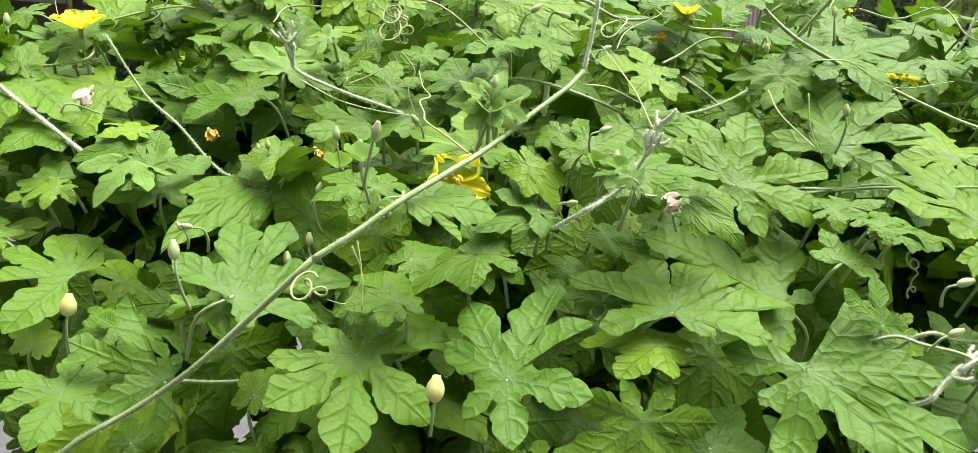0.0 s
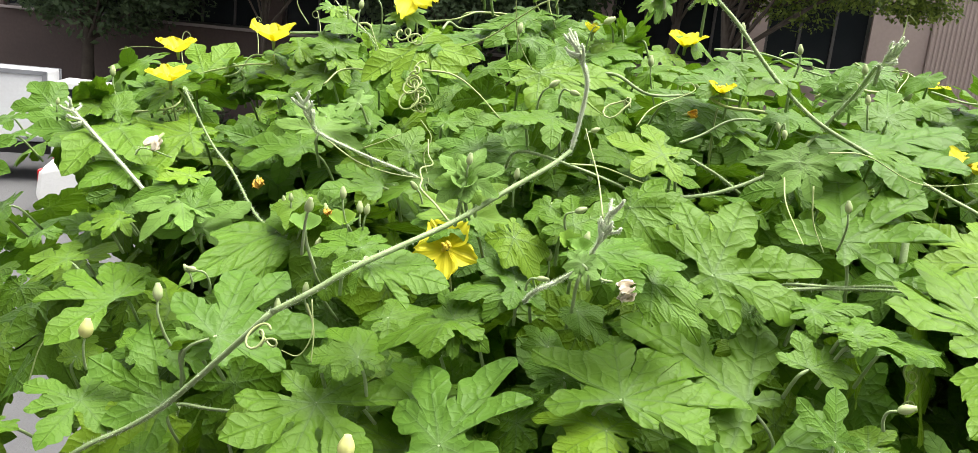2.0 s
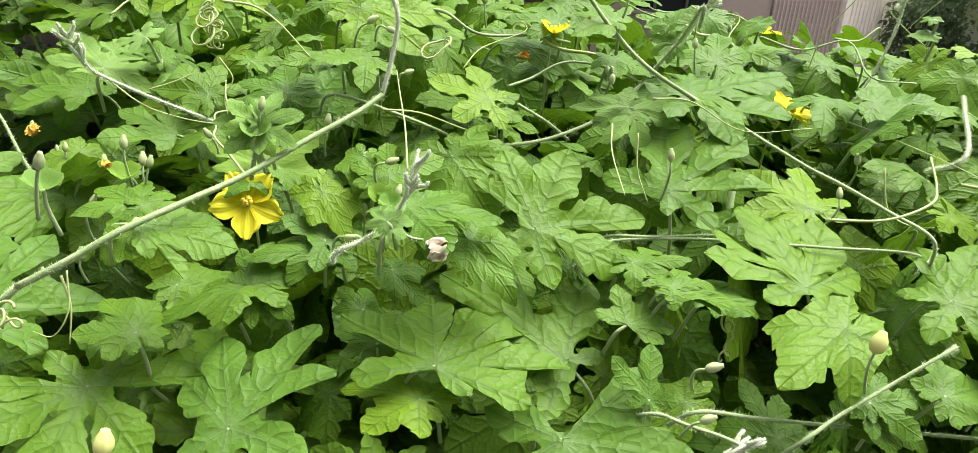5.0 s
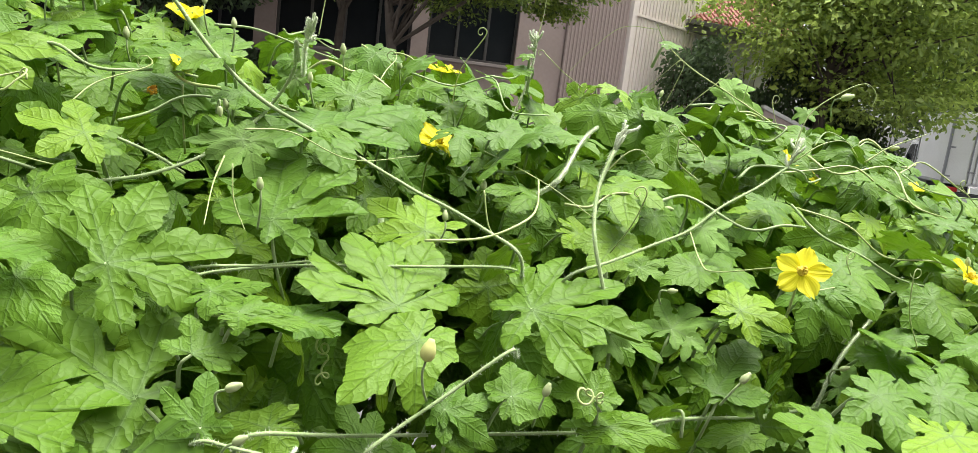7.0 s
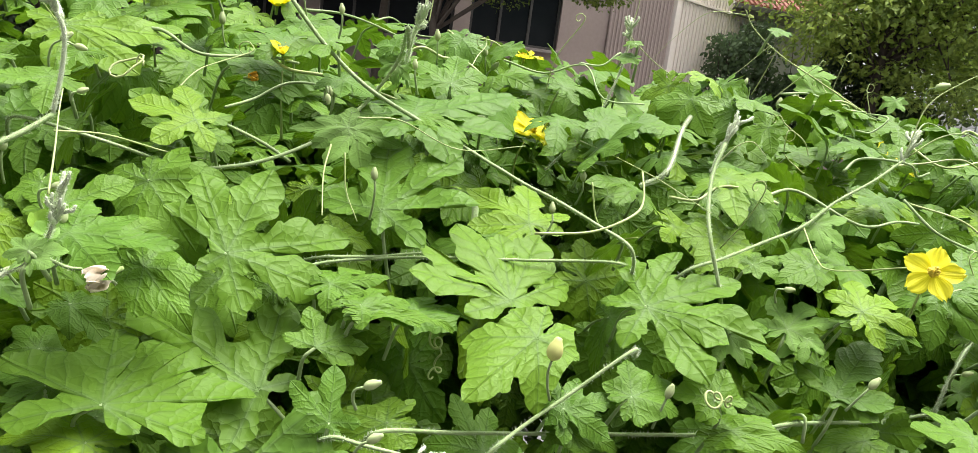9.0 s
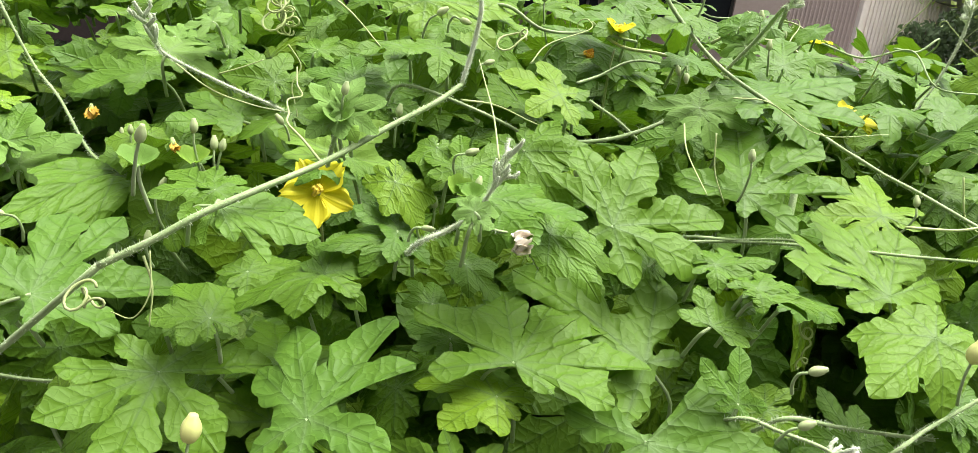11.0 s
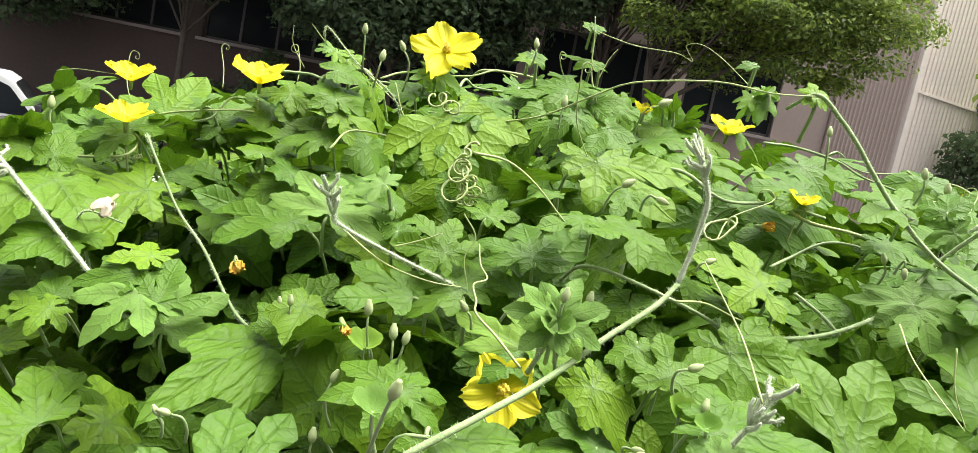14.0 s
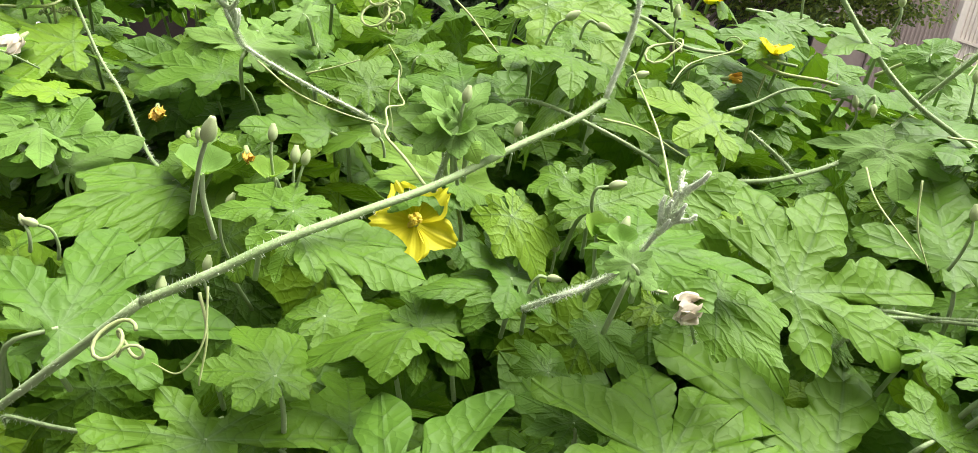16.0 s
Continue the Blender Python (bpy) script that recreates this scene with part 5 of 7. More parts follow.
tendril([(0.831, 0.903, 1.628), (0.766, 0.922, 1.662), (0.719, 0.937, 1.687), (0.686, 0.948, 1.713), (0.673, 0.955, 1.735)], 0.00101, 0.00048)
tendril([(0.674, 0.953, 1.729), (0.631, 0.962, 1.726), (0.596, 0.965, 1.694), (0.572, 0.965, 1.664)], 0.00043, 0.00020)
tendril([(0.706, 0.941, 1.697), (0.668, 0.943, 1.657), (0.626, 0.946, 1.618), (0.551, 0.958, 1.597)], 0.00036, 0.00016)
stem([(0.508, 0.480, 1.409), (0.521, 0.465, 1.426), (0.558, 0.486, 1.420), (0.619, 0.508, 1.414), (0.678, 0.525, 1.416)], 0.00132, 0.00119)
shoot([(0.678, 0.525, 1.416), (0.692, 0.534, 1.441), (0.726, 0.562, 1.459), (0.781, 0.601, 1.483), (0.824, 0.634, 1.499)], 0.00101, 0.00134)
stem([(0.318, 0.438, 1.392), (0.330, 0.422, 1.419), (0.349, 0.432, 1.431), (0.377, 0.443, 1.448), (0.411, 0.452, 1.472), (0.423, 0.477, 1.460)], 0.00125, 0.00106)
stem([(0.201, 0.510, 1.461), (0.208, 0.501, 1.483), (0.224, 0.530, 1.486), (0.261, 0.538, 1.491), (0.300, 0.536, 1.496), (0.362, 0.536, 1.500), (0.429, 0.548, 1.501), (0.444, 0.573, 1.482)], 0.00099, 0.00099)
stem([(0.260, 0.429, 1.414), (0.272, 0.416, 1.431), (0.317, 0.451, 1.415), (0.384, 0.468, 1.410), (0.457, 0.472, 1.412), (0.493, 0.476, 1.412), (0.508, 0.500, 1.392)], 0.00119, 0.00119)
tendril([(0.676, 0.618, 1.600), (0.688, 0.622, 1.638), (0.712, 0.620, 1.660), (0.731, 0.617, 1.670), (0.741, 0.614, 1.663), (0.739, 0.613, 1.651)], 0.00058, 0.00028)
tendril([(0.737, 0.605, 1.605), (0.757, 0.604, 1.620), (0.787, 0.600, 1.635)], 0.00086, 0.00032)
tendril([(0.240, 0.546, 1.580), (0.268, 0.564, 1.580), (0.310, 0.579, 1.564), (0.359, 0.590, 1.571)], 0.00058, 0.00028)
tendril([(0.303, 0.803, 1.578), (0.374, 0.774, 1.583), (0.424, 0.704, 1.573), (0.459, 0.608, 1.560), (0.479, 0.529, 1.546)], 0.00065, 0.00032)
tendril([(0.234, 0.544, 1.557), (0.237, 0.539, 1.534), (0.246, 0.534, 1.515)], 0.00058, 0.00032)
tendril([(0.408, 0.577, 1.552), (0.415, 0.571, 1.524), (0.431, 0.566, 1.516), (0.444, 0.563, 1.518)], 0.00065, 0.00036)
tendril([(0.572, 0.570, 1.537), (0.572, 0.545, 1.519), (0.572, 0.521, 1.517), (0.597, 0.485, 1.531)], 0.00072, 0.00040)
tendril([(0.623, 0.477, 1.519), (0.692, 0.537, 1.509), (0.805, 0.635, 1.475)], 0.00050, 0.00028)
tendril([(0.074, 0.508, 1.555), (0.094, 0.532, 1.553), (0.120, 0.560, 1.543), (0.142, 0.584, 1.537)], 0.00065, 0.00036)
stem([(0.154, 0.581, 1.562), (0.176, 0.595, 1.551), (0.194, 0.603, 1.539)], 0.00106, 0.00106)
tendril([(-0.131, 0.646, 1.640), (-0.120, 0.644, 1.618), (-0.106, 0.644, 1.608), (-0.082, 0.647, 1.603)], 0.00065, 0.00032)
tendril([(-0.057, 0.579, 1.606), (-0.035, 0.582, 1.605), (-0.015, 0.580, 1.595), (0.009, 0.576, 1.575)], 0.00094, 0.00048)
tendril([(-0.054, 0.572, 1.568), (-0.044, 0.572, 1.555), (-0.048, 0.569, 1.541), (-0.042, 0.567, 1.523), (-0.043, 0.566, 1.514)], 0.00058, 0.00028)
tendril([(0.002, 0.480, 1.509), (-0.014, 0.494, 1.518), (-0.028, 0.505, 1.525), (-0.030, 0.512, 1.530), (-0.034, 0.520, 1.537), (-0.028, 0.529, 1.540), (-0.034, 0.536, 1.546), (-0.038, 0.545, 1.556)], 0.00085, 0.00040)
tendril([(-0.462, 0.745, 1.593), (-0.444, 0.749, 1.598), (-0.412, 0.754, 1.600)], 0.00043, 0.00020)
tendril([(0.280, 0.585, 1.648), (0.282, 0.589, 1.670), (0.283, 0.590, 1.677), (0.289, 0.590, 1.672)], 0.00043, 0.00016)
tendril([(-0.232, 0.732, 1.639), (-0.245, 0.733, 1.656), (-0.248, 0.735, 1.672)], 0.00043, 0.00020)
tendril([(-0.221, 0.739, 1.664), (-0.234, 0.738, 1.676)], 0.00043, 0.00020)
stem([(-0.232, 0.772, 1.662), (-0.221, 0.741, 1.676), (-0.180, 0.704, 1.651), (-0.130, 0.644, 1.630), (-0.121, 0.655, 1.606)], 0.00059, 0.00053)
tendril([(-0.196, 0.741, 1.655), (-0.133, 0.682, 1.625), (-0.098, 0.649, 1.625)], 0.00058, 0.00032)
tendril([(0.013, 0.771, 1.659), (0.003, 0.773, 1.684), (-0.001, 0.778, 1.716), (-0.004, 0.780, 1.731)], 0.00086, 0.00036)
tendril([(0.000, 0.779, 1.719), (0.035, 0.784, 1.714), (0.071, 0.790, 1.715), (0.086, 0.792, 1.711), (0.078, 0.793, 1.723), (0.090, 0.784, 1.725), (0.102, 0.728, 1.709), (0.109, 0.612, 1.678)], 0.00043, 0.00020)
tendril([(0.010, 0.774, 1.679), (0.015, 0.778, 1.697), (0.021, 0.781, 1.708)], 0.00050, 0.00024)
tendril([(0.222, 0.591, 1.556), (0.221, 0.556, 1.541), (0.226, 0.499, 1.524)], 0.00065, 0.00032)
stem([(0.206, 0.527, 1.474), (0.219, 0.513, 1.493), (0.258, 0.538, 1.492), (0.303, 0.551, 1.495), (0.318, 0.577, 1.475)], 0.00099, 0.00092)
tendril([(-0.053, 0.387, 1.469), (-0.047, 0.385, 1.455), (-0.046, 0.382, 1.436)], 0.00072, 0.00032)
tendril([(-0.050, 0.387, 1.472), (-0.047, 0.383, 1.453), (-0.053, 0.380, 1.440), (-0.064, 0.380, 1.441)], 0.00050, 0.00024)
stem([(0.012, 0.594, 1.534), (0.026, 0.568, 1.553), (0.062, 0.559, 1.550), (0.115, 0.583, 1.531), (0.128, 0.610, 1.507)], 0.00106, 0.00106)
stem([(-0.193, 0.474, 1.333), (-0.178, 0.452, 1.354), (-0.154, 0.453, 1.355), (-0.119, 0.454, 1.357), (-0.104, 0.476, 1.338)], 0.00106, 0.00106)
stem([(-0.236, 0.394, 1.320), (-0.209, 0.401, 1.341), (-0.190, 0.406, 1.352), (-0.165, 0.405, 1.370), (-0.133, 0.393, 1.399), (-0.072, 0.382, 1.462)], 0.00145, 0.00172)
shoot([(0.254, 0.446, 1.371), (0.265, 0.398, 1.396), (0.278, 0.401, 1.409), (0.297, 0.405, 1.423)], 0.00101, 0.00123)
stem([(0.231, 0.428, 1.413), (0.246, 0.406, 1.431), (0.263, 0.405, 1.428), (0.290, 0.404, 1.422), (0.305, 0.426, 1.400)], 0.00092, 0.00092)
tendril([(0.051, 0.543, 1.303), (0.117, 0.545, 1.307)], 0.00115, 0.00064)
tendril([(-0.307, 0.453, 1.344), (-0.302, 0.460, 1.373), (-0.289, 0.466, 1.391), (-0.276, 0.469, 1.395)], 0.00058, 0.00028)
tendril([(-0.186, 0.534, 1.434), (-0.175, 0.540, 1.452), (-0.158, 0.546, 1.468)], 0.00065, 0.00032)
coil((-0.058, 0.577, 1.608), (-0.056, 0.571, 1.571), 0.0041, 9)
coil((-0.075, 0.380, 1.451), (-0.069, 0.378, 1.443), 0.0051, 2.5)
coil((0.303, 0.508, 1.457), (0.303, 0.503, 1.424), 0.0032, 4)
coil((0.452, 0.438, 1.454), (0.464, 0.435, 1.451), 0.0037, 3)
coil((-0.352, 0.676, 1.534), (-0.328, 0.679, 1.542), 0.0020, 9)
coil((0.239, 0.491, 1.478), (0.243, 0.491, 1.473), 0.0037, 2)
coil((-0.099, 0.648, 1.633), (-0.085, 0.649, 1.627), 0.0047, 4)
coil((0.094, 0.564, 1.591), (0.102, 0.565, 1.592), 0.0060, 1.5)
coil((0.369, 0.787, 1.581), (0.378, 0.785, 1.578), 0.0030, 3)
leaf("simple", (0.003, 0.781, 1.692), (-0.987, -0.060, 0.148), (0.146, -0.707, 0.692), 0.029, 0.60)
leaf("simple", (0.005, 0.781, 1.691), (0.801, 0.565, 0.200), (0.172, -0.535, 0.827), 0.014, 0.70)
leaf("simple", (-0.003, 0.785, 1.722), (-0.760, 0.260, 0.596), (0.267, -0.711, 0.650), 0.015, 0.90)
leaf("simple", (-0.002, 0.785, 1.723), (0.657, 0.617, 0.432), (0.153, -0.671, 0.725), 0.016, 0.90)
leaf("simple", (0.149, 0.626, 1.684), (-0.001, 0.520, 0.854), (0.017, -0.854, 0.520), 0.026, 0.60)
leaf("young", (0.117, 0.620, 1.679), (-0.168, -0.545, -0.822), (-0.045, -0.828, 0.558), 0.025, 0.60)
leaf("young", (0.115, 0.620, 1.678), (-0.428, 0.677, -0.598), (-0.041, 0.647, 0.761), 0.027, 0.50)
leaf("young", (0.108, 0.618, 1.675), (-0.667, -0.490, -0.562), (-0.046, -0.725, 0.687), 0.015, 0.80)
leaf("simple", (0.104, 0.621, 1.696), (-0.911, -0.303, -0.281), (0.082, -0.800, 0.595), 0.013, 0.60)
leaf("simple", (0.066, 0.768, 1.668), (-0.517, -0.633, 0.576), (0.157, 0.591, 0.791), 0.041, 0.35)
leaf("simple", (0.078, 0.773, 1.665), (-0.211, -0.317, 0.925), (-0.155, 0.945, 0.289), 0.027, 0.30)
leaf("simple", (0.092, 0.789, 1.662), (0.210, -0.252, 0.945), (-0.558, 0.762, 0.327), 0.027, 0.40)
leaf("simple", (-0.201, 0.746, 1.653), (-0.216, 0.491, 0.844), (0.153, -0.837, 0.526), 0.023, 0.90)
leaf("young", (-0.217, 0.744, 1.658), (-0.891, 0.213, 0.401), (0.227, -0.557, 0.799), 0.015, 0.90)
leaf("young", (-0.211, 0.745, 1.657), (0.791, -0.351, -0.500), (0.267, -0.537, 0.800), 0.016, 0.90)
leaf("simple", (-0.043, 0.697, 1.680), (-0.766, -0.558, -0.318), (0.150, -0.637, 0.756), 0.018, 0.80)
leaf("simple", (-0.042, 0.699, 1.682), (0.709, -0.371, -0.600), (0.140, -0.760, 0.635), 0.017, 0.80)
leaf("simple", (-0.234, 0.675, 1.567), (-0.735, 0.448, 0.508), (0.339, -0.406, 0.849), 0.021, 1.20)
leaf("young", (0.263, 0.645, 1.616), (-0.792, 0.529, 0.304), (-0.415, -0.833, 0.366), 0.022, 1.00)
leaf("young", (0.264, 0.644, 1.615), (-0.245, -0.409, -0.879), (-0.333, -0.816, 0.473), 0.015, 1.00)
leaf("young", (0.265, 0.646, 1.619), (0.394, 0.213, 0.894), (-0.169, -0.939, 0.298), 0.015, 1.00)
leaf("young", (-0.143, 0.598, 1.559), (0.577, 0.699, 0.423), (0.257, -0.647, 0.718), 0.024, 1.10)
leaf("young", (-0.142, 0.595, 1.558), (0.766, -0.294, -0.571), (0.267, -0.663, 0.700), 0.015, 1.00)
leaf("young", (-0.111, 0.677, 1.654), (0.486, 0.768, 0.417), (0.382, -0.616, 0.689), 0.030, 0.80)
leaf("young", (-0.113, 0.677, 1.652), (-0.651, -0.718, -0.246), (0.351, -0.572, 0.742), 0.021, 0.80)
leaf("deep", (-0.012, 0.754, 1.665), (-0.866, 0.463, 0.188), (-0.176, -0.635, 0.753), 0.064, 0.80)
leaf("deep", (0.007, 0.772, 1.657), (0.914, -0.097, 0.393), (-0.298, -0.819, 0.490), 0.034, 1.00)
leaf("deep", (0.058, 0.748, 1.637), (0.730, 0.540, 0.419), (-0.184, -0.435, 0.881), 0.063, 0.70)
leaf("simple", (0.062, 0.761, 1.648), (0.584, -0.445, -0.679), (0.132, -0.773, 0.620), 0.025, 1.00)
leaf("deep", (-0.098, 0.637, 1.613), (1.000, 0.026, -0.012), (0.027, -0.724, 0.690), 0.067, 0.80)
coil((-0.062, 0.572, 1.583), (-0.051, 0.572, 1.575), 0.0069, 3)
coil((-0.061, 0.574, 1.595), (-0.055, 0.573, 1.581), 0.0055, 3)
leaf("simple", (0.437, 0.622, 1.644), (-0.967, 0.246, -0.068), (-0.207, -0.599, 0.773), 0.018, 0.80)
leaf("simple", (0.438, 0.624, 1.655), (-0.424, 0.783, 0.454), (-0.302, -0.595, 0.745), 0.013, 0.90)
leaf("simple", (0.568, 0.662, 1.683), (0.989, 0.059, 0.137), (-0.084, -0.544, 0.835), 0.018, 0.90)
leaf("young", (0.912, 1.204, 1.682), (0.911, -0.240, 0.336), (-0.410, -0.631, 0.659), 0.046, 1.10)
leaf("young", (0.911, 1.202, 1.677), (-0.744, -0.041, -0.666), (-0.390, -0.784, 0.483), 0.026, 1.00)
leaf("young", (0.953, 1.039, 1.657), (-0.580, -0.371, -0.725), (-0.502, -0.538, 0.677), 0.027, 1.00)
leaf("young", (-0.134, 0.419, 1.416), (-0.589, 0.682, 0.433), (0.037, -0.512, 0.858), 0.027, 0.90)
leaf("young", (-0.156, 0.433, 1.412), (-0.841, 0.253, 0.478), (0.313, -0.493, 0.812), 0.019, 0.90)
leaf("young", (-0.166, 0.445, 1.425), (0.873, 0.444, -0.202), (-0.383, 0.880, 0.279), 0.016, 1.00)
leaf("young", (0.486, 0.485, 1.476), (-0.583, -0.424, -0.693), (-0.195, -0.756, 0.625), 0.023, 1.10)
leaf("young", (-0.222, 0.542, 1.462), (-0.198, 0.469, 0.861), (0.375, -0.775, 0.509), 0.044, 1.20)
leaf("young", (-0.086, 0.516, 1.489), (-0.821, 0.376, 0.430), (0.043, -0.710, 0.703), 0.010, 1.60)
leaf("young", (-0.109, 0.576, 1.575), (-0.906, 0.343, 0.246), (-0.010, -0.600, 0.800), 0.021, 1.10)
leaf("deep", (-0.290, 0.718, 1.582), (-0.790, -0.004, 0.614), (0.507, -0.568, 0.648), 0.039, 1.00)
leaf("deep", (-0.287, 0.718, 1.582), (0.388, 0.745, 0.543), (0.240, -0.651, 0.721), 0.048, 1.00)
leaf("simple", (-0.249, 0.719, 1.590), (-0.685, 0.334, 0.647), (0.382, -0.591, 0.710), 0.042, 0.90)
leaf("deep", (-0.191, 0.698, 1.588), (-0.847, 0.166, 0.505), (0.260, -0.698, 0.667), 0.034, 1.20)
leaf("deep", (-0.190, 0.706, 1.608), (0.425, 0.783, 0.453), (0.507, -0.621, 0.597), 0.044, 1.00)
leaf("deep", (-0.238, 0.726, 1.615), (0.207, 0.675, 0.708), (0.065, -0.732, 0.678), 0.045, 0.90)
leaf("deep", (-0.381, 0.615, 1.542), (-0.835, 0.239, 0.495), (0.406, -0.339, 0.849), 0.039, 1.00)
leaf("simple", (-0.363, 0.617, 1.540), (0.013, 0.496, 0.868), (0.397, -0.799, 0.451), 0.033, 0.80)
leaf("deep", (-0.386, 0.601, 1.518), (-0.784, 0.266, 0.561), (0.386, -0.500, 0.776), 0.051, 1.00)
leaf("simple", (-0.414, 0.633, 1.545), (0.370, -0.379, 0.848), (-0.615, 0.584, 0.530), 0.044, 0.35)
leaf("deep", (-0.371, 0.679, 1.558), (0.084, 0.780, 0.620), (0.460, -0.582, 0.671), 0.032, 1.20)
leaf("deep", (-0.365, 0.675, 1.555), (-0.905, -0.177, 0.387), (0.405, -0.633, 0.659), 0.030, 1.00)
leaf("simple", (-0.136, 0.545, 1.495), (-0.046, -0.719, -0.694), (0.477, -0.626, 0.617), 0.032, 0.90)
leaf("simple", (0.116, 0.543, 1.526), (0.689, -0.431, -0.583), (-0.222, -0.891, 0.396), 0.058, 0.90)
leaf("simple", (0.062, 0.523, 1.522), (0.062, -0.629, -0.775), (-0.036, -0.777, 0.628), 0.029, 0.90)
leaf("young", (0.097, 0.424, 1.508), (-0.786, 0.406, 0.466), (-0.001, -0.754, 0.657), 0.013, 1.10)
leaf("young", (0.098, 0.424, 1.505), (0.233, 0.804, 0.547), (0.116, -0.582, 0.805), 0.026, 0.60)
leaf("young", (0.045, 0.511, 1.502), (-0.919, -0.277, -0.279), (0.133, -0.887, 0.442), 0.021, 0.80)
leaf("simple", (0.042, 0.504, 1.500), (0.578, -0.283, -0.766), (0.203, -0.859, 0.471), 0.042, 0.70)


# ---- the leaves behind and below ----
CREST = ((-1.3, 1.24), (-0.8, 1.44), (-0.6, 1.525), (-0.45, 1.592), (-0.3, 1.638), (-0.15, 1.668), (0.0, 1.682), (0.15, 1.675), (0.3, 1.657), (0.5, 1.648), (0.7, 1.645), (0.9, 1.625), (1.05, 1.59), (1.2, 1.535), (1.7, 1.42), (2.4, 1.30))
FALL = ((0.2, 0.45), (0.3, 0.35), (0.4, 0.25), (0.5, 0.168), (0.6, 0.10), (0.7, 0.045), (0.85, 0.0), (1.2, 0.0), (1.45, 0.10), (1.7, 0.40))


def canopy(x, y):
    """The height of the vine's upper side over the plan: a long crest that falls to the front and the back."""
    return float(np.interp(x, [c[0] for c in CREST], [c[1] for c in CREST]) - np.interp(y, [c[0] for c in FALL], [c[1] for c in FALL]))


def outward(x, y):
    e = 0.05
    return Vector((-(canopy(x + e, y) - canopy(x - e, y)) / (2 * e), -(canopy(x, y + e) - canopy(x, y - e)) / (2 * e), 1)).normalized()


def filler(count, x0, x1, y0, y1, low, high, small, large, loose=1.0):
    """Leaves between the larger ones, just under the vine's upper side."""
    for _ in range(count):
        x, y = R.uniform(x0, x1), R.uniform(y0, y1)
        n = outward(x, y)
        p = Vector((x, y, canopy(x, y))) - n * R.uniform(low, high)
        n = (n + Vector((R.gauss(0, 0.35) * loose, R.gauss(-0.15, 0.3 * loose), R.gauss(0, 0.3) * loose))).normalized()
        y_dir = Vector((R.gauss(0, 1), R.gauss(-0.3, 0.8), R.gauss(-0.5, 0.6)))
        leaf(R.choice(("deep", "deep", "simple")), p, y_dir.normalized(), n, R.uniform(small, large), R.uniform(0.8, 1.2))


filler(62, -0.62, 1.0, 0.36, 0.98, 0.035, 0.075, 0.035, 0.06)
filler(85, -0.55, 1.15, 0.70, 0.98, 0.0, 0.03, 0.03, 0.05, 0.5)
filler(110, 0.42, 1.25, 0.5, 0.98, -0.004, 0.03, 0.032, 0.056, 0.4)
filler(34, -0.66, -0.40, 0.56, 0.86, -0.012, 0.03, 0.034, 0.056, 0.5)
filler(30, 0.75, 1.7, 0.45, 1.25, 0.0, 0.05, 0.04, 0.065)


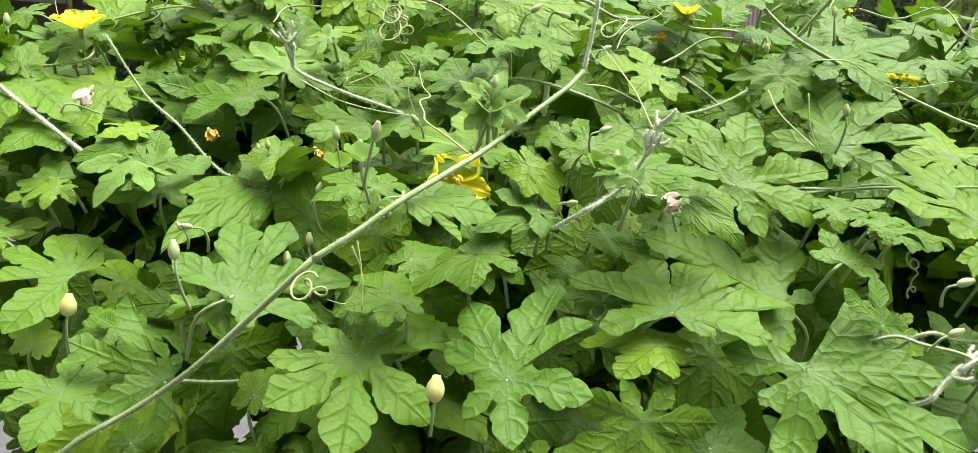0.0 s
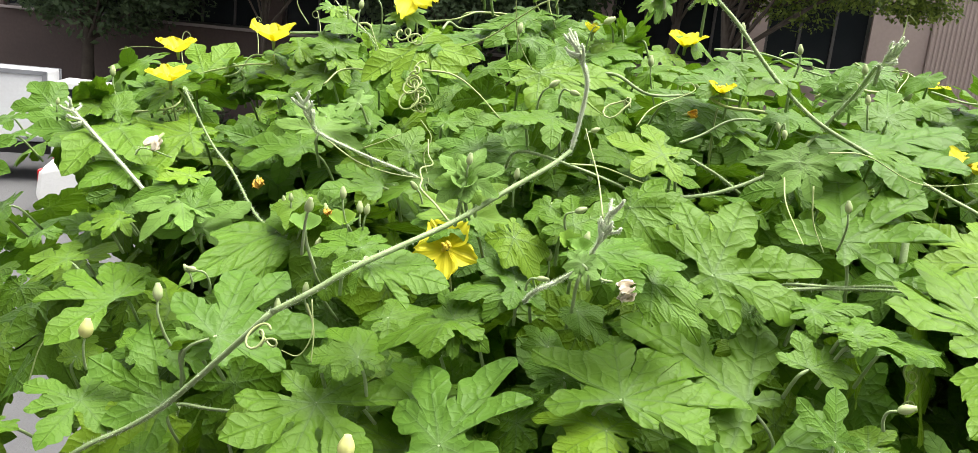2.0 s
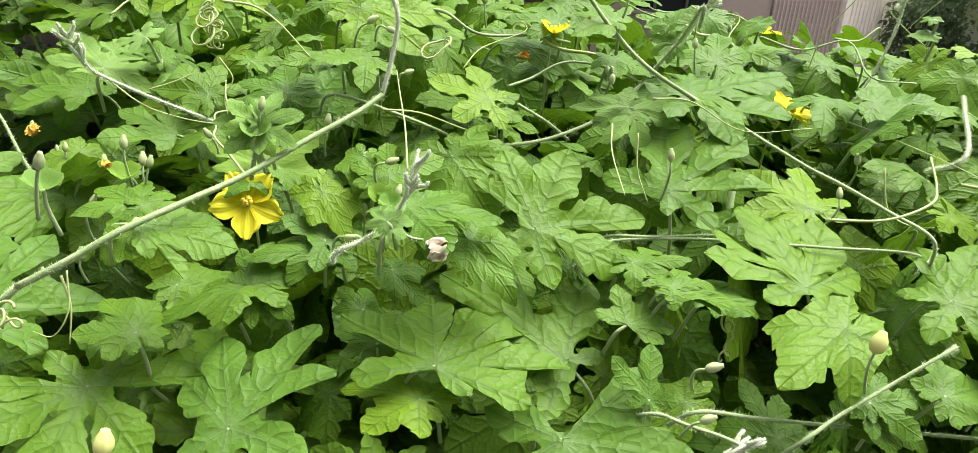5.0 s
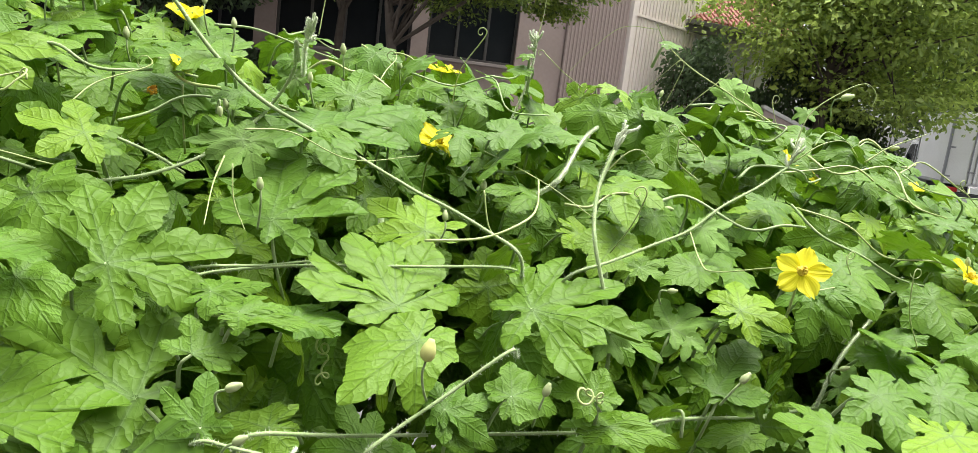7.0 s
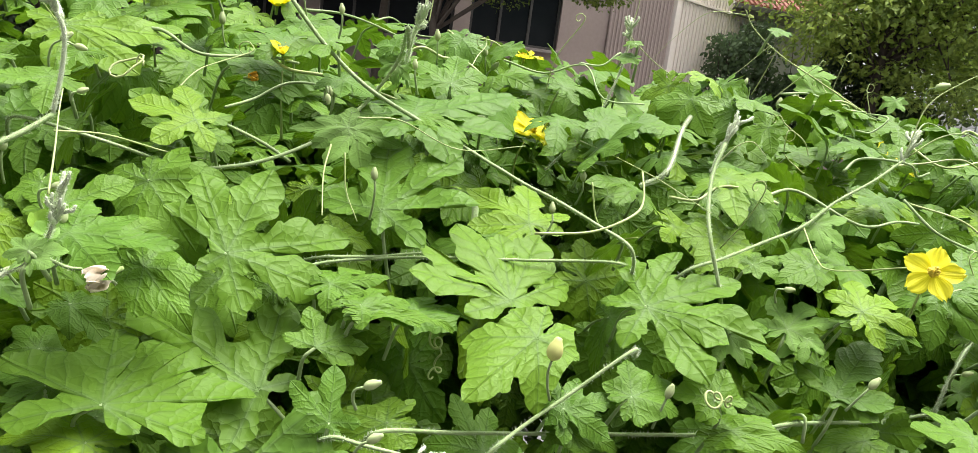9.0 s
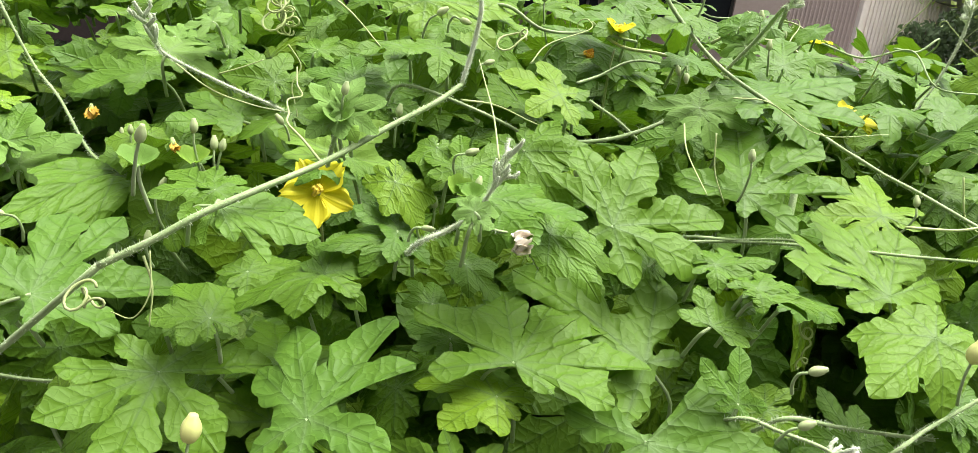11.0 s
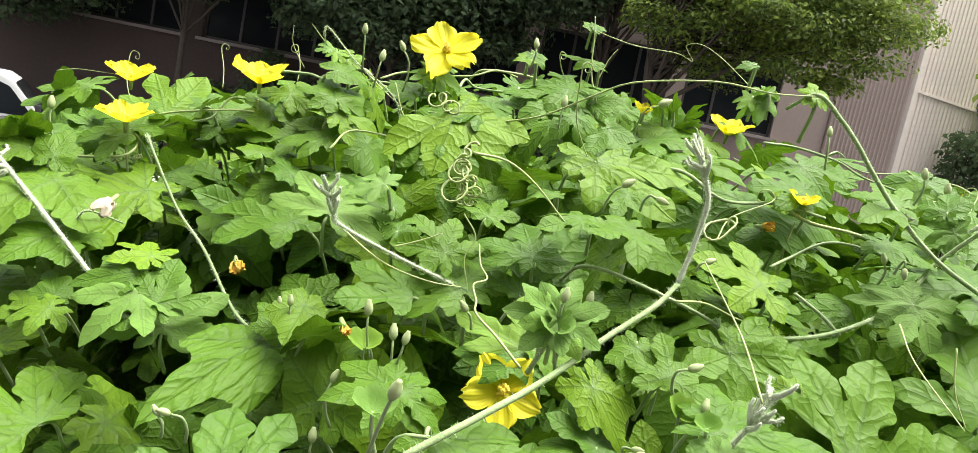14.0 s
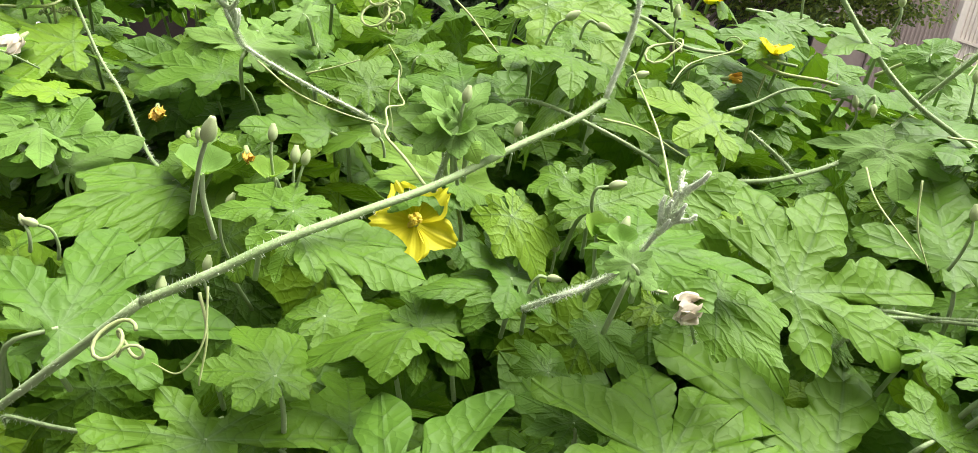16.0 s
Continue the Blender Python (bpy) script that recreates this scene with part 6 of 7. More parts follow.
def leaf_mass():
    """All the leaves too deep in the vine to be told apart, as one mesh."""
    shapes = [leaf_blade(k, s, False) for k, s in (("deep", 21), ("deep", 22), ("simple", 23), ("simple", 24))]
    verts, faces, uvs = [], [], []

    def put(p, n, y, size):
        if p.x + 0.27 + 0.72 * (p.y - 0.5) < 0 and R.random() < 0.82:
            return  # the thin end of the vine, where the street shows through
        m = basis(p, y, n) @ Matrix.Diagonal((size * R.uniform(0.8, 1.15), size, size, 1))
        v, f, u = shapes[R.randrange(4)]
        off = len(verts)
        verts.extend(m @ Vector(q) for q in v)
        faces.extend([i + off for i in face] for face in f)
        uvs.extend(u)

    def loose():
        return Vector((R.gauss(0, 1), R.gauss(0, 1), R.gauss(-0.4, 0.7))).normalized()

    for count, low, high in ((1500, 0.085, 0.15), (2000, 0.15, 0.25), (1400, 0.25, 0.38)):
        for _ in range(count):  # layer under layer below the crest
            x, y = R.uniform(-1.2, 1.5), R.uniform(0.34, 1.3)
            n = outward(x, y)
            p = Vector((x, y, canopy(x, y))) - n * R.uniform(low, high)
            put(p, (n + loose() * 0.6).normalized(), loose(), R.uniform(0.045, 0.075))
    for _ in range(1100):  # the far side of the crest, and the far ends
        x, y = (R.uniform(-1.2, 2.3), R.uniform(0.98, 1.6)) if R.random() < 0.6 else (R.uniform(1.1, 2.3), R.uniform(0.4, 1.5))
        n = outward(x, y)
        put(Vector((x, y, canopy(x, y))) - n * R.uniform(0.01, 0.10), (n + loose() * 0.5).normalized(), loose(), R.uniform(0.04, 0.065))
    for _ in range(2600):  # the curtain that hangs to the ground on all sides
        side = R.random()
        h = R.random()
        if side < 0.55:
            x, y, n = R.uniform(-1.2, 2.3), 0.37 + 0.05 * math.sin(3 * h), Vector((0, -1, 0.3))
            z = 0.15 + (canopy(x, 0.36) - 0.20) * h ** 0.8
        elif side < 0.85:
            x, y, n = R.uniform(-1.2, 2.3), 1.58, Vector((0, 1, 0.3))
            z = 0.15 + (canopy(x, 1.55) - 0.15) * h
        elif side < 0.92:
            x, y, n = -1.22, R.uniform(0.42, 1.55), Vector((-1, 0, 0.3))
            z = 0.15 + (canopy(x, y) - 0.2) * h
        else:
            x, y, n = 2.32, R.uniform(0.42, 1.55), Vector((1, 0, 0.3))
            z = 0.15 + (canopy(x, y) - 0.2) * h
        p = Vector((x, y, z)) - n.normalized() * R.uniform(0, 0.12)
        put(p, (n + loose() * 0.5).normalized(), loose(), R.uniform(0.045, 0.075))
    ob = on_vine(new("inner_leaves", mesh_of("inner_leaves", verts, faces, UNDER, uvs=uvs)), Matrix.Identity(4))
    tagged(ob, "deep green leaves in the vine's shade", kind="stuff")


leaf_mass()


def loose_stems():
    """The thin leaf stalks, runners and curled tendrils that lie over and between the leaves of the upper side."""
    r = random.Random(77)

    def over(x, y, lift):
        return Vector((x, y, canopy(x, y))) + outward(x, y) * lift

    for k in range(42):
        x, y = (r.uniform(0.28, 1.1), r.uniform(0.48, 0.95)) if k % 3 else (r.uniform(-0.45, 0.3), r.uniform(0.6, 0.9))
        turn, far = r.uniform(-0.7, 0.9), r.uniform(0.06, 0.17)
        pts = []
        for i in range(5):
            q = i / 4
            bow = 0.25 * far * math.sin(math.pi * q) * r.choice((-1, 1))
            pts.append(over(x + far * q * math.cos(turn) - bow * math.sin(turn), y + far * q * math.sin(turn) * 0.8 + bow * 0.5, r.uniform(-0.014, 0.002) + (0.010 if x > 0.25 else 0.0) * math.sin(math.pi * q)))
        rad = r.uniform(0.0007, 0.0014)
        v, f = tube(spline(pts, 6), rad * 1.15, rad * 0.85, 6)
        on_vine(new("runner", mesh_of("runner", v, f, STEM if k % 2 else TENDRIL)), Matrix.Identity(4))
    for k in range(24):
        x, y = (r.uniform(0.3, 1.05), r.uniform(0.5, 0.98)) if k % 4 else (r.uniform(-0.5, 0.3), r.uniform(0.62, 0.92))
        base = over(x, y, -0.01)
        lean = Vector((r.gauss(0, 0.6), r.gauss(-0.1, 0.4), r.uniform(0.4, 1.0))).normalized()
        far = r.uniform(0.03, 0.075)
        curl = r.choice((-1, 1)) * r.uniform(0.004, 0.007)
        pts = [base, base + lean * far * 0.5 + Vector((0.006 * r.gauss(0, 1), 0, 0)), base + lean * far]
        for i in range(1, 8):
            a, shrink = 0.9 * i, 1 - i / 11
            pts.append(pts[2] + lean * 0.004 + Vector((curl * (1 - math.cos(a) * shrink), 0.001 * i, abs(curl) * math.sin(a) * shrink)))
        tendril(pts, 0.00055, 0.0003)


loose_stems()


def bract_mesh():
    """A round, cupped bract with a notch where its stalk joins; 1 in radius, it opens along +z."""
    verts, faces, uvs = [], [], []
    rings, sides = 6, 28
    for i in range(rings + 1):
        q = 0.04 + 0.96 * i / rings
        for k in range(sides + 1):
            a = math.radians(8) + (2 * math.pi - math.radians(16)) * k / sides
            lip = 1 - 0.34 * math.exp(-(min(a, 2 * math.pi - a) / 0.42) ** 2) + 0.03 * math.sin(7 * a)
            rr = q * lip
            z = 0.95 * rr ** 2.0 + 0.06 * q * math.sin(5 * a + 1.0) + 0.035 * q * math.sin(11 * a) - 0.22 * max(0.0, q - 0.8) / 0.2
            verts.append((rr * math.sin(a), -rr * math.cos(a) * 0.92, z))
    for i in range(rings):
        for k in range(sides):
            quad = (i * (sides + 1) + k, i * (sides + 1) + k + 1, (i + 1) * (sides + 1) + k + 1, (i + 1) * (sides + 1) + k)
            faces.append(quad)
            uvs.append([(0.15 + 0.7 * (v // (sides + 1)) / rings, 0.5 * math.sin(2.5 * math.pi * (v % (sides + 1)) / sides)) for v in quad])
    return mesh_of("bract", verts, faces, YOUNG, uvs=uvs)


BRACT_MESH = bract_mesh()


def bract(at, d, radius, turn=0.0):
    """A cupped bract low on a bud's stalk, the stalk running on below it."""
    m = facing(Vector(at), Vector(d).normalized()) @ pose(0, 0, 0, 0, 0, turn) @ Matrix.Diagonal((radius, radius, radius, 1))
    ob = tagged(on_vine(new("bract", BRACT_MESH), m), "round cupped bract under a bud")
    foot = Vector(at)
    v, f = tube(spline([foot, foot + Vector((0.001, 0.001, -radius)), foot + Vector((0.004, 0.006, -2.6 * radius))], 4), 0.0008, 0.0010, 6)
    under(new("bract_stalk", mesh_of("bract_stalk", v, f, STEM)), ob, m, Matrix.Identity(4))


def tuft(at, size):
    """Small woolly leaves that spread from one joint, round a bud in its bract."""
    c = Vector(at)
    for y, length, wide in (((-0.75, -0.05, 0.62), 0.98, 0.85), ((-0.98, -0.20, 0.10), 1.10, 0.72), ((0.20, 0.25, 0.95), 0.95, 0.85), ((0.88, 0.05, 0.42), 1.10, 0.80), ((0.97, -0.25, -0.10), 0.95, 0.75), ((0.35, -0.55, 0.60), 0.45, 0.85), ((-0.45, -0.50, 0.60), 0.42, 0.85)):
        leaf("young", c + Vector((0, 0.002, 0.001)), y, (0.05 - 0.35 * y[0], -0.72, 0.68), size * length, wide * 1.25)
    bract(c + Vector((0, -0.002, -0.003)), (0.02, -0.45, 0.89), size * 0.34)
    bud(c + Vector((0.001, 0.001, 0.014)), (0.10, 0.05, 0.99), 0.0080, 0.010)


leaf("deep", (0.653, 0.436, 1.462), (0.55, -0.5, -0.2), (-0.15, -0.50, 0.84), 0.050, 1.0)
leaf("deep", (0.706, 0.444, 1.462), (0.8, -0.3, 0.1), (-0.15, -0.50, 0.84), 0.050, 1.0)
leaf("broad", (0.729, 0.511, 1.474), (-0.5, -0.6, 0.1), (-0.15, -0.50, 0.84), 0.045, 1.0)
leaf("deep", (0.683, 0.404, 1.451), (-0.3, -0.8, -0.3), (-0.15, -0.50, 0.84), 0.050, 1.0)
leaf("broad", (0.608, 0.414, 1.449), (-0.6, -0.6, -0.2), (-0.15, -0.50, 0.84), 0.045, 1.0)
leaf("broad", (0.763, 0.482, 1.486), (0.3, -0.8, 0.0), (-0.15, -0.50, 0.84), 0.045, 1.0)
tuft((0.015, 0.460, 1.541), 0.025)
stem([(0.006, 0.478, 1.508), (0.010, 0.470, 1.522), (0.015, 0.461, 1.540)], 0.0013, 0.0011)
bract((-0.087, 0.511, 1.490), (0.05, -0.30, 0.95), 0.0100, 10)
bract((0.083, 0.476, 1.506), (0.25, -0.50, 0.83), 0.0085, -40)
bract((0.093, 0.456, 1.509), (-0.10, -0.45, 0.88), 0.0065, 30)
bract((-0.045, 0.363, 1.518), (0.10, -0.25, 0.96), 0.0085, 15)
bud((-0.035, 0.345, 1.535), (0.25, -0.20, 0.95), 0.0085, 0.018)

# woody stems that climb from the soil bed into the crown
for k in range(12):
    x = -0.36 + 0.2 * k
    foot = Vector((x * 0.8 + 0.05, 0.85 + R.uniform(-0.2, 0.2), 0.10))
    head = Vector((x + R.uniform(-0.1, 0.1), 0.75 + R.uniform(-0.1, 0.2), canopy(x, 0.8) - 0.12))
    mid = foot.lerp(head, 0.5) + Vector((R.uniform(-0.08, 0.08), R.uniform(-0.08, 0.08), 0))
    v, f = tube(spline([foot, mid, head], 8), 0.006, 0.003, 7)
    tagged(on_vine(new("main_stem", mesh_of("main_stem", v, f, STEM)), Matrix.Identity(4)), "climbing green main stem")


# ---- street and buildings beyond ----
# brown stucco, darkened further by tree shade put into its colour
SHADE_STUCCO = plain("shade_toned_stucco", (0.095, 0.066, 0.058), 0.9, dirt=(0.068, 0.049, 0.045), scale=0.5, amount=0.6, relief=0.4, relief_scale=80, relief_depth=0.01, fine=12)
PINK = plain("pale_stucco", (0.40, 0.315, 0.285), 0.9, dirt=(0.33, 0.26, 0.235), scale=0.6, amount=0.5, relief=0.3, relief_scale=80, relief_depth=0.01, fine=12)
LIGHT = plain("light_cladding", (0.78, 0.69, 0.63), 0.85, dirt=(0.68, 0.60, 0.55), scale=0.5, amount=0.5, fine=10)
SILL = plain("stone_sill", (0.34, 0.29, 0.27), 0.8, dirt=(0.22, 0.19, 0.18), scale=2, amount=0.5)
ALU = plain("window_metal", (0.10, 0.095, 0.09), 0.5, metal=0.6, dirt=(0.06, 0.06, 0.06), scale=3, amount=0.4)
GLASS = plain("dark_glass", (0.012, 0.015, 0.017), 0.12, dirt=(0.03, 0.033, 0.035), scale=1.2, amount=0.4, gloss=0.08)
ROOF = plain("red_tile", (0.27, 0.095, 0.065), 0.75, dirt=(0.22, 0.07, 0.05), scale=2.0, amount=0.6, relief=0.4, relief_scale=20, relief_depth=0.02)
WHITE = plain("white_render", (0.62, 0.60, 0.57), 0.8, dirt=(0.45, 0.43, 0.40), scale=1.0, amount=0.5)
EAVE = plain("eave_board", (0.17, 0.155, 0.15), 0.7, dirt=(0.10, 0.095, 0.09), scale=2, amount=0.5)
PAINT = plain("white_paint", (0.78, 0.78, 0.77), 0.28, dirt=(0.66, 0.66, 0.64), scale=1.5, amount=0.35)
BOXMETAL = plain("box_panel", (0.74, 0.75, 0.76), 0.4, dirt=(0.58, 0.58, 0.58), scale=1.2, amount=0.4)
GREYMETAL = plain("grey_metal", (0.30, 0.31, 0.33), 0.5, metal=0.3, dirt=(0.2, 0.2, 0.21), scale=3, amount=0.5)
RUBBER = plain("rubber", (0.025, 0.025, 0.026), 0.8, dirt=(0.06, 0.058, 0.055), scale=5, amount=0.5)
RIM = plain("alloy_rim", (0.55, 0.56, 0.58), 0.3, metal=0.8, dirt=(0.4, 0.4, 0.41), scale=9, amount=0.4)
REDLAMP = plain("red_lamp", (0.50, 0.02, 0.02), 0.2, dirt=(0.35, 0.015, 0.015), scale=20, amount=0.4)
CLEARLAMP = plain("clear_lamp", (0.7, 0.7, 0.68), 0.15, dirt=(0.5, 0.5, 0.5), scale=20, amount=0.3)
BLACKPLASTIC = plain("black_plastic", (0.03, 0.03, 0.032), 0.5, dirt=(0.05, 0.05, 0.05), scale=6, amount=0.4)
BARK = plain("bark", (0.055, 0.042, 0.032), 0.95, dirt=(0.10, 0.08, 0.06), scale=5, amount=0.6, relief=0.9, relief_scale=18, relief_depth=0.03)


def crown_material(name, dark, lit):
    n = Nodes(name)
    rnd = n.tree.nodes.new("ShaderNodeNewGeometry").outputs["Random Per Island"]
    # random leaves and clumps take the lit tone, sunlit brightness put into the colour
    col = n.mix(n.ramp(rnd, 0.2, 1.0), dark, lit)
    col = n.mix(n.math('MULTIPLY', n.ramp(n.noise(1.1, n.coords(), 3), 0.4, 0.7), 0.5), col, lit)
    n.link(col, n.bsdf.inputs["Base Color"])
    n.bsdf.inputs["Roughness"].default_value = 0.6
    tr = n.tree.nodes.new("ShaderNodeBsdfTranslucent")
    n.link(col, tr.inputs[0])
    mixer = n.tree.nodes.new("ShaderNodeMixShader")
    mixer.inputs[0].default_value = 0.48
    n.link(n.bsdf.outputs[0], mixer.inputs[1])
    n.link(tr.outputs[0], mixer.inputs[2])
    n.link(mixer.outputs[0], n.end.inputs[0])
    return n.mat


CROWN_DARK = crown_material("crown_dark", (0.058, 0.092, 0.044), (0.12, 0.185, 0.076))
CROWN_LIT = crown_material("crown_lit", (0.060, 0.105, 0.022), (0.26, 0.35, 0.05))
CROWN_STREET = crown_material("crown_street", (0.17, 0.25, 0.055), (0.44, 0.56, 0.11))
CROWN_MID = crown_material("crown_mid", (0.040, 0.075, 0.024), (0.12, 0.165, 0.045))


def tree(x, y, crown_z, radii, material, label, count=6500, leaf_size=0.11, trunk=0.16, seed=1, clumps=60, shift=0.0):
    """A tree: tapered trunk, limbs that reach the clumps, and a crown of many small leaves in uneven clumps."""
    r = random.Random(seed)
    z0 = ground_height(x, y)
    ob = empty("tree", (x, y, z0))
    tagged(ob, label, "tree", group="street trees")
    top = crown_z - z0
    centres = []
    for _ in range(clumps):
        d = Vector((r.gauss(0, 1), r.gauss(0, 1), r.gauss(0, 1))).normalized() * r.uniform(0.45, 1.0)
        c = Vector((d.x * radii[0] + shift, d.y * radii[1], top + d.z * radii[2]))
        centres.append((c, r.uniform(0.16, 0.30) * min(radii[0], radii[2])))
    line = spline([Vector((0, 0, -0.1)), Vector((r.uniform(-.1, .1), r.uniform(-.1, .1), top * 0.4)), Vector((r.uniform(-.2, .2), r.uniform(-.2, .2), top * 0.8)), Vector((shift * 0.6, 0, top + radii[2] * 0.5))], 5)
    v, f = tube(line, trunk, trunk * 0.25, 9, 0.05)
    part_mesh("trunk", mesh_of("trunk", v, f, BARK), ob)
    lv, lf = [], []
    for c, _ in centres[::3]:
        a = line[r.randrange(6, len(line) - 1)]
        mid = a.lerp(c, 0.5) + Vector((0, 0, r.uniform(-0.2, 0.3)))
        tv, tf = tube(spline([a, mid, c], 4), trunk * 0.28, trunk * 0.06, 5)
        off = len(lv)
        lv += tv
        lf += [tuple(i + off for i in face) for face in tf]
    part_mesh("limb_system", mesh_of("limb_system", lv, lf, BARK), ob)
    cv, cf = [], []
    for _ in range(count):
        c, rad = centres[r.randrange(len(centres))]
        d = Vector((r.gauss(0, 1), r.gauss(0, 1), r.gauss(0, 0.7)))
        d.normalize()
        p = c + Vector((d.x * 1.5, d.y * 1.5, d.z * 0.7)) * rad * r.random() ** 0.4
        n = (d * 0.7 + Vector((r.gauss(0, 0.5), r.gauss(0, 0.5), r.gauss(0.75, 0.4)))).normalized()
        u = n.orthogonal().normalized()
        u = u * math.cos(r.uniform(0, 6.28)) + n.cross(u) * math.sin(r.uniform(0, 6.28))
        w = n.cross(u)
        s = leaf_size * r.uniform(0.6, 1.3)
        off = len(cv)
        cv += [p - u * s * 0.6, p + w * s * 0.32 + n * s * 0.06, p + u * s * 0.6 - n * s * 0.1, p - w * s * 0.32 + n * s * 0.06]
        cf.append((off, off + 1, off + 2, off + 3))
    part_mesh("crown", mesh_of("crown", cv, cf, material, False), ob)
    return ob


def shrub(x0, x1, y, height, depth, material, label, count, seed):
    """A rough hedge of small leaves round a twiggy core."""
    r = random.Random(seed)
    mx = (x0 + x1) / 2
    z0 = ground_height(mx, y)
    ob = empty("shrub", (mx, y, z0))
    tagged(ob, label, "shrub", group="shrubs by the wall")
    tv, tf = [], []
    for _ in range(14):
        a = Vector((r.uniform(x0, x1) - mx, 0, -0.4))
        b = a + Vector((r.uniform(-0.3, 0.3), r.uniform(-0.2, 0.2), height * 0.9 + 0.4))
        v, f = tube(spline([a, a.lerp(b, 0.5) + Vector((0.05, 0, 0)), b], 3), 0.03, 0.008, 5)
        off = len(tv)
        tv += v
        tf += [tuple(i + off for i in face) for face in f]
    part_mesh("twig_core", mesh_of("twig_core", tv, tf, BARK), ob)
    cv, cf = [], []
    for _ in range(count):
        q = r.uniform(x0, x1)
        bump = 0.82 + 0.18 * math.sin(q * 2.1 + seed) + 0.08 * math.sin(q * 5.3)
        h = height * bump * r.random() ** 0.45
        p = Vector((q - mx, r.gauss(0, depth * 0.35), h - 0.15))
        n = Vector((r.gauss(0, 1), r.gauss(-0.4, 1), r.gauss(0.6, 0.8))).normalized()
        u = n.orthogonal().normalized()
        w = n.cross(u)
        s = 0.12 * r.uniform(0.6, 1.3)
        off = len(cv)
        cv += [p - u * s * 0.6, p + w * s * 0.35, p + u * s * 0.6 - n * s * 0.1, p - w * s * 0.35]
        cf.append((off, off + 1, off + 2, off + 3))
    part_mesh("foliage", mesh_of("foliage", cv, cf, material, False), ob)


def wall_with_hole(x0, x1, z0, z1, holes, thick):
    """A wall in the x-z plane with rectangular openings right through it."""
    xs = sorted({x0, x1, *[h[0] for h in holes], *[h[1] for h in holes]})
    zs = sorted({z0, z1, *[h[2] for h in holes], *[h[3] for h in holes]})
    bm = bmesh.new()
    cache = {}

    def vert(x, y, z):
        k = (round(x, 4), round(y, 4), round(z, 4))
        if k not in cache:
            cache[k] = bm.verts.new((x, y, z))
        return cache[k]

    def solid(i, j):
        if not (0 <= i < len(xs) - 1 and 0 <= j < len(zs) - 1):
            return False
        cx, cz = (xs[i] + xs[i + 1]) / 2, (zs[j] + zs[j + 1]) / 2
        return not any(h[0] < cx < h[1] and h[2] < cz < h[3] for h in holes)

    for i in range(len(xs) - 1):
        for j in range(len(zs) - 1):
            if not solid(i, j):
                continue
            a, b, c, d = xs[i], xs[i + 1], zs[j], zs[j + 1]
            bm.faces.new((vert(a, 0, c), vert(b, 0, c), vert(b, 0, d), vert(a, 0, d)))
            bm.faces.new((vert(a, thick, d), vert(b, thick, d), vert(b, thick, c), vert(a, thick, c)))
            if not solid(i - 1, j):
                bm.faces.new((vert(a, 0, d), vert(a, thick, d), vert(a, thick, c), vert(a, 0, c)))
            if not solid(i + 1, j):
                bm.faces.new((vert(b, 0, c), vert(b, thick, c), vert(b, thick, d), vert(b, 0, d)))
            if not solid(i, j - 1):
                bm.faces.new((vert(b, 0, c), vert(a, 0, c), vert(a, thick, c), vert(b, thick, c)))
            if not solid(i, j + 1):
                bm.faces.new((vert(a, 0, d), vert(b, 0, d), vert(b, thick, d), vert(a, thick, d)))
    return bm


def window_in(parent, x0, x1, z0, z1, panes, y=0.16):
    """A metal window set back in its opening: frame, mullions, panes, sill."""
    w = part("window", block((x1 - x0, 0.06, 0.07), ((x0 + x1) / 2, y, z1 - 0.035), 0.008), ALU, parent)
    part("window_bottom_rail", block((x1 - x0, 0.06, 0.07), ((x0 + x1) / 2, y, z0 + 0.035), 0.008), ALU, w)
    step = (x1 - x0) / panes
    for k in range(panes + 1):
        xx = min(max(x0 + step * k, x0 + 0.035), x1 - 0.035)
        part("mullion", block((0.07, 0.064, z1 - z0 - 0.14), (xx, y, (z0 + z1) / 2), 0.008), ALU, w)
    for k in range(panes):
        part("pane", block((step - 0.07, 0.012, z1 - z0 - 0.14), (x0 + step * (k + 0.5), y + 0.012, (z0 + z1) / 2)), GLASS, w)
    part("window_sill", block((x1 - x0 + 0.16, 0.30, 0.08), ((x0 + x1) / 2, -0.02, z0 - 0.042), 0.012), SILL, w)


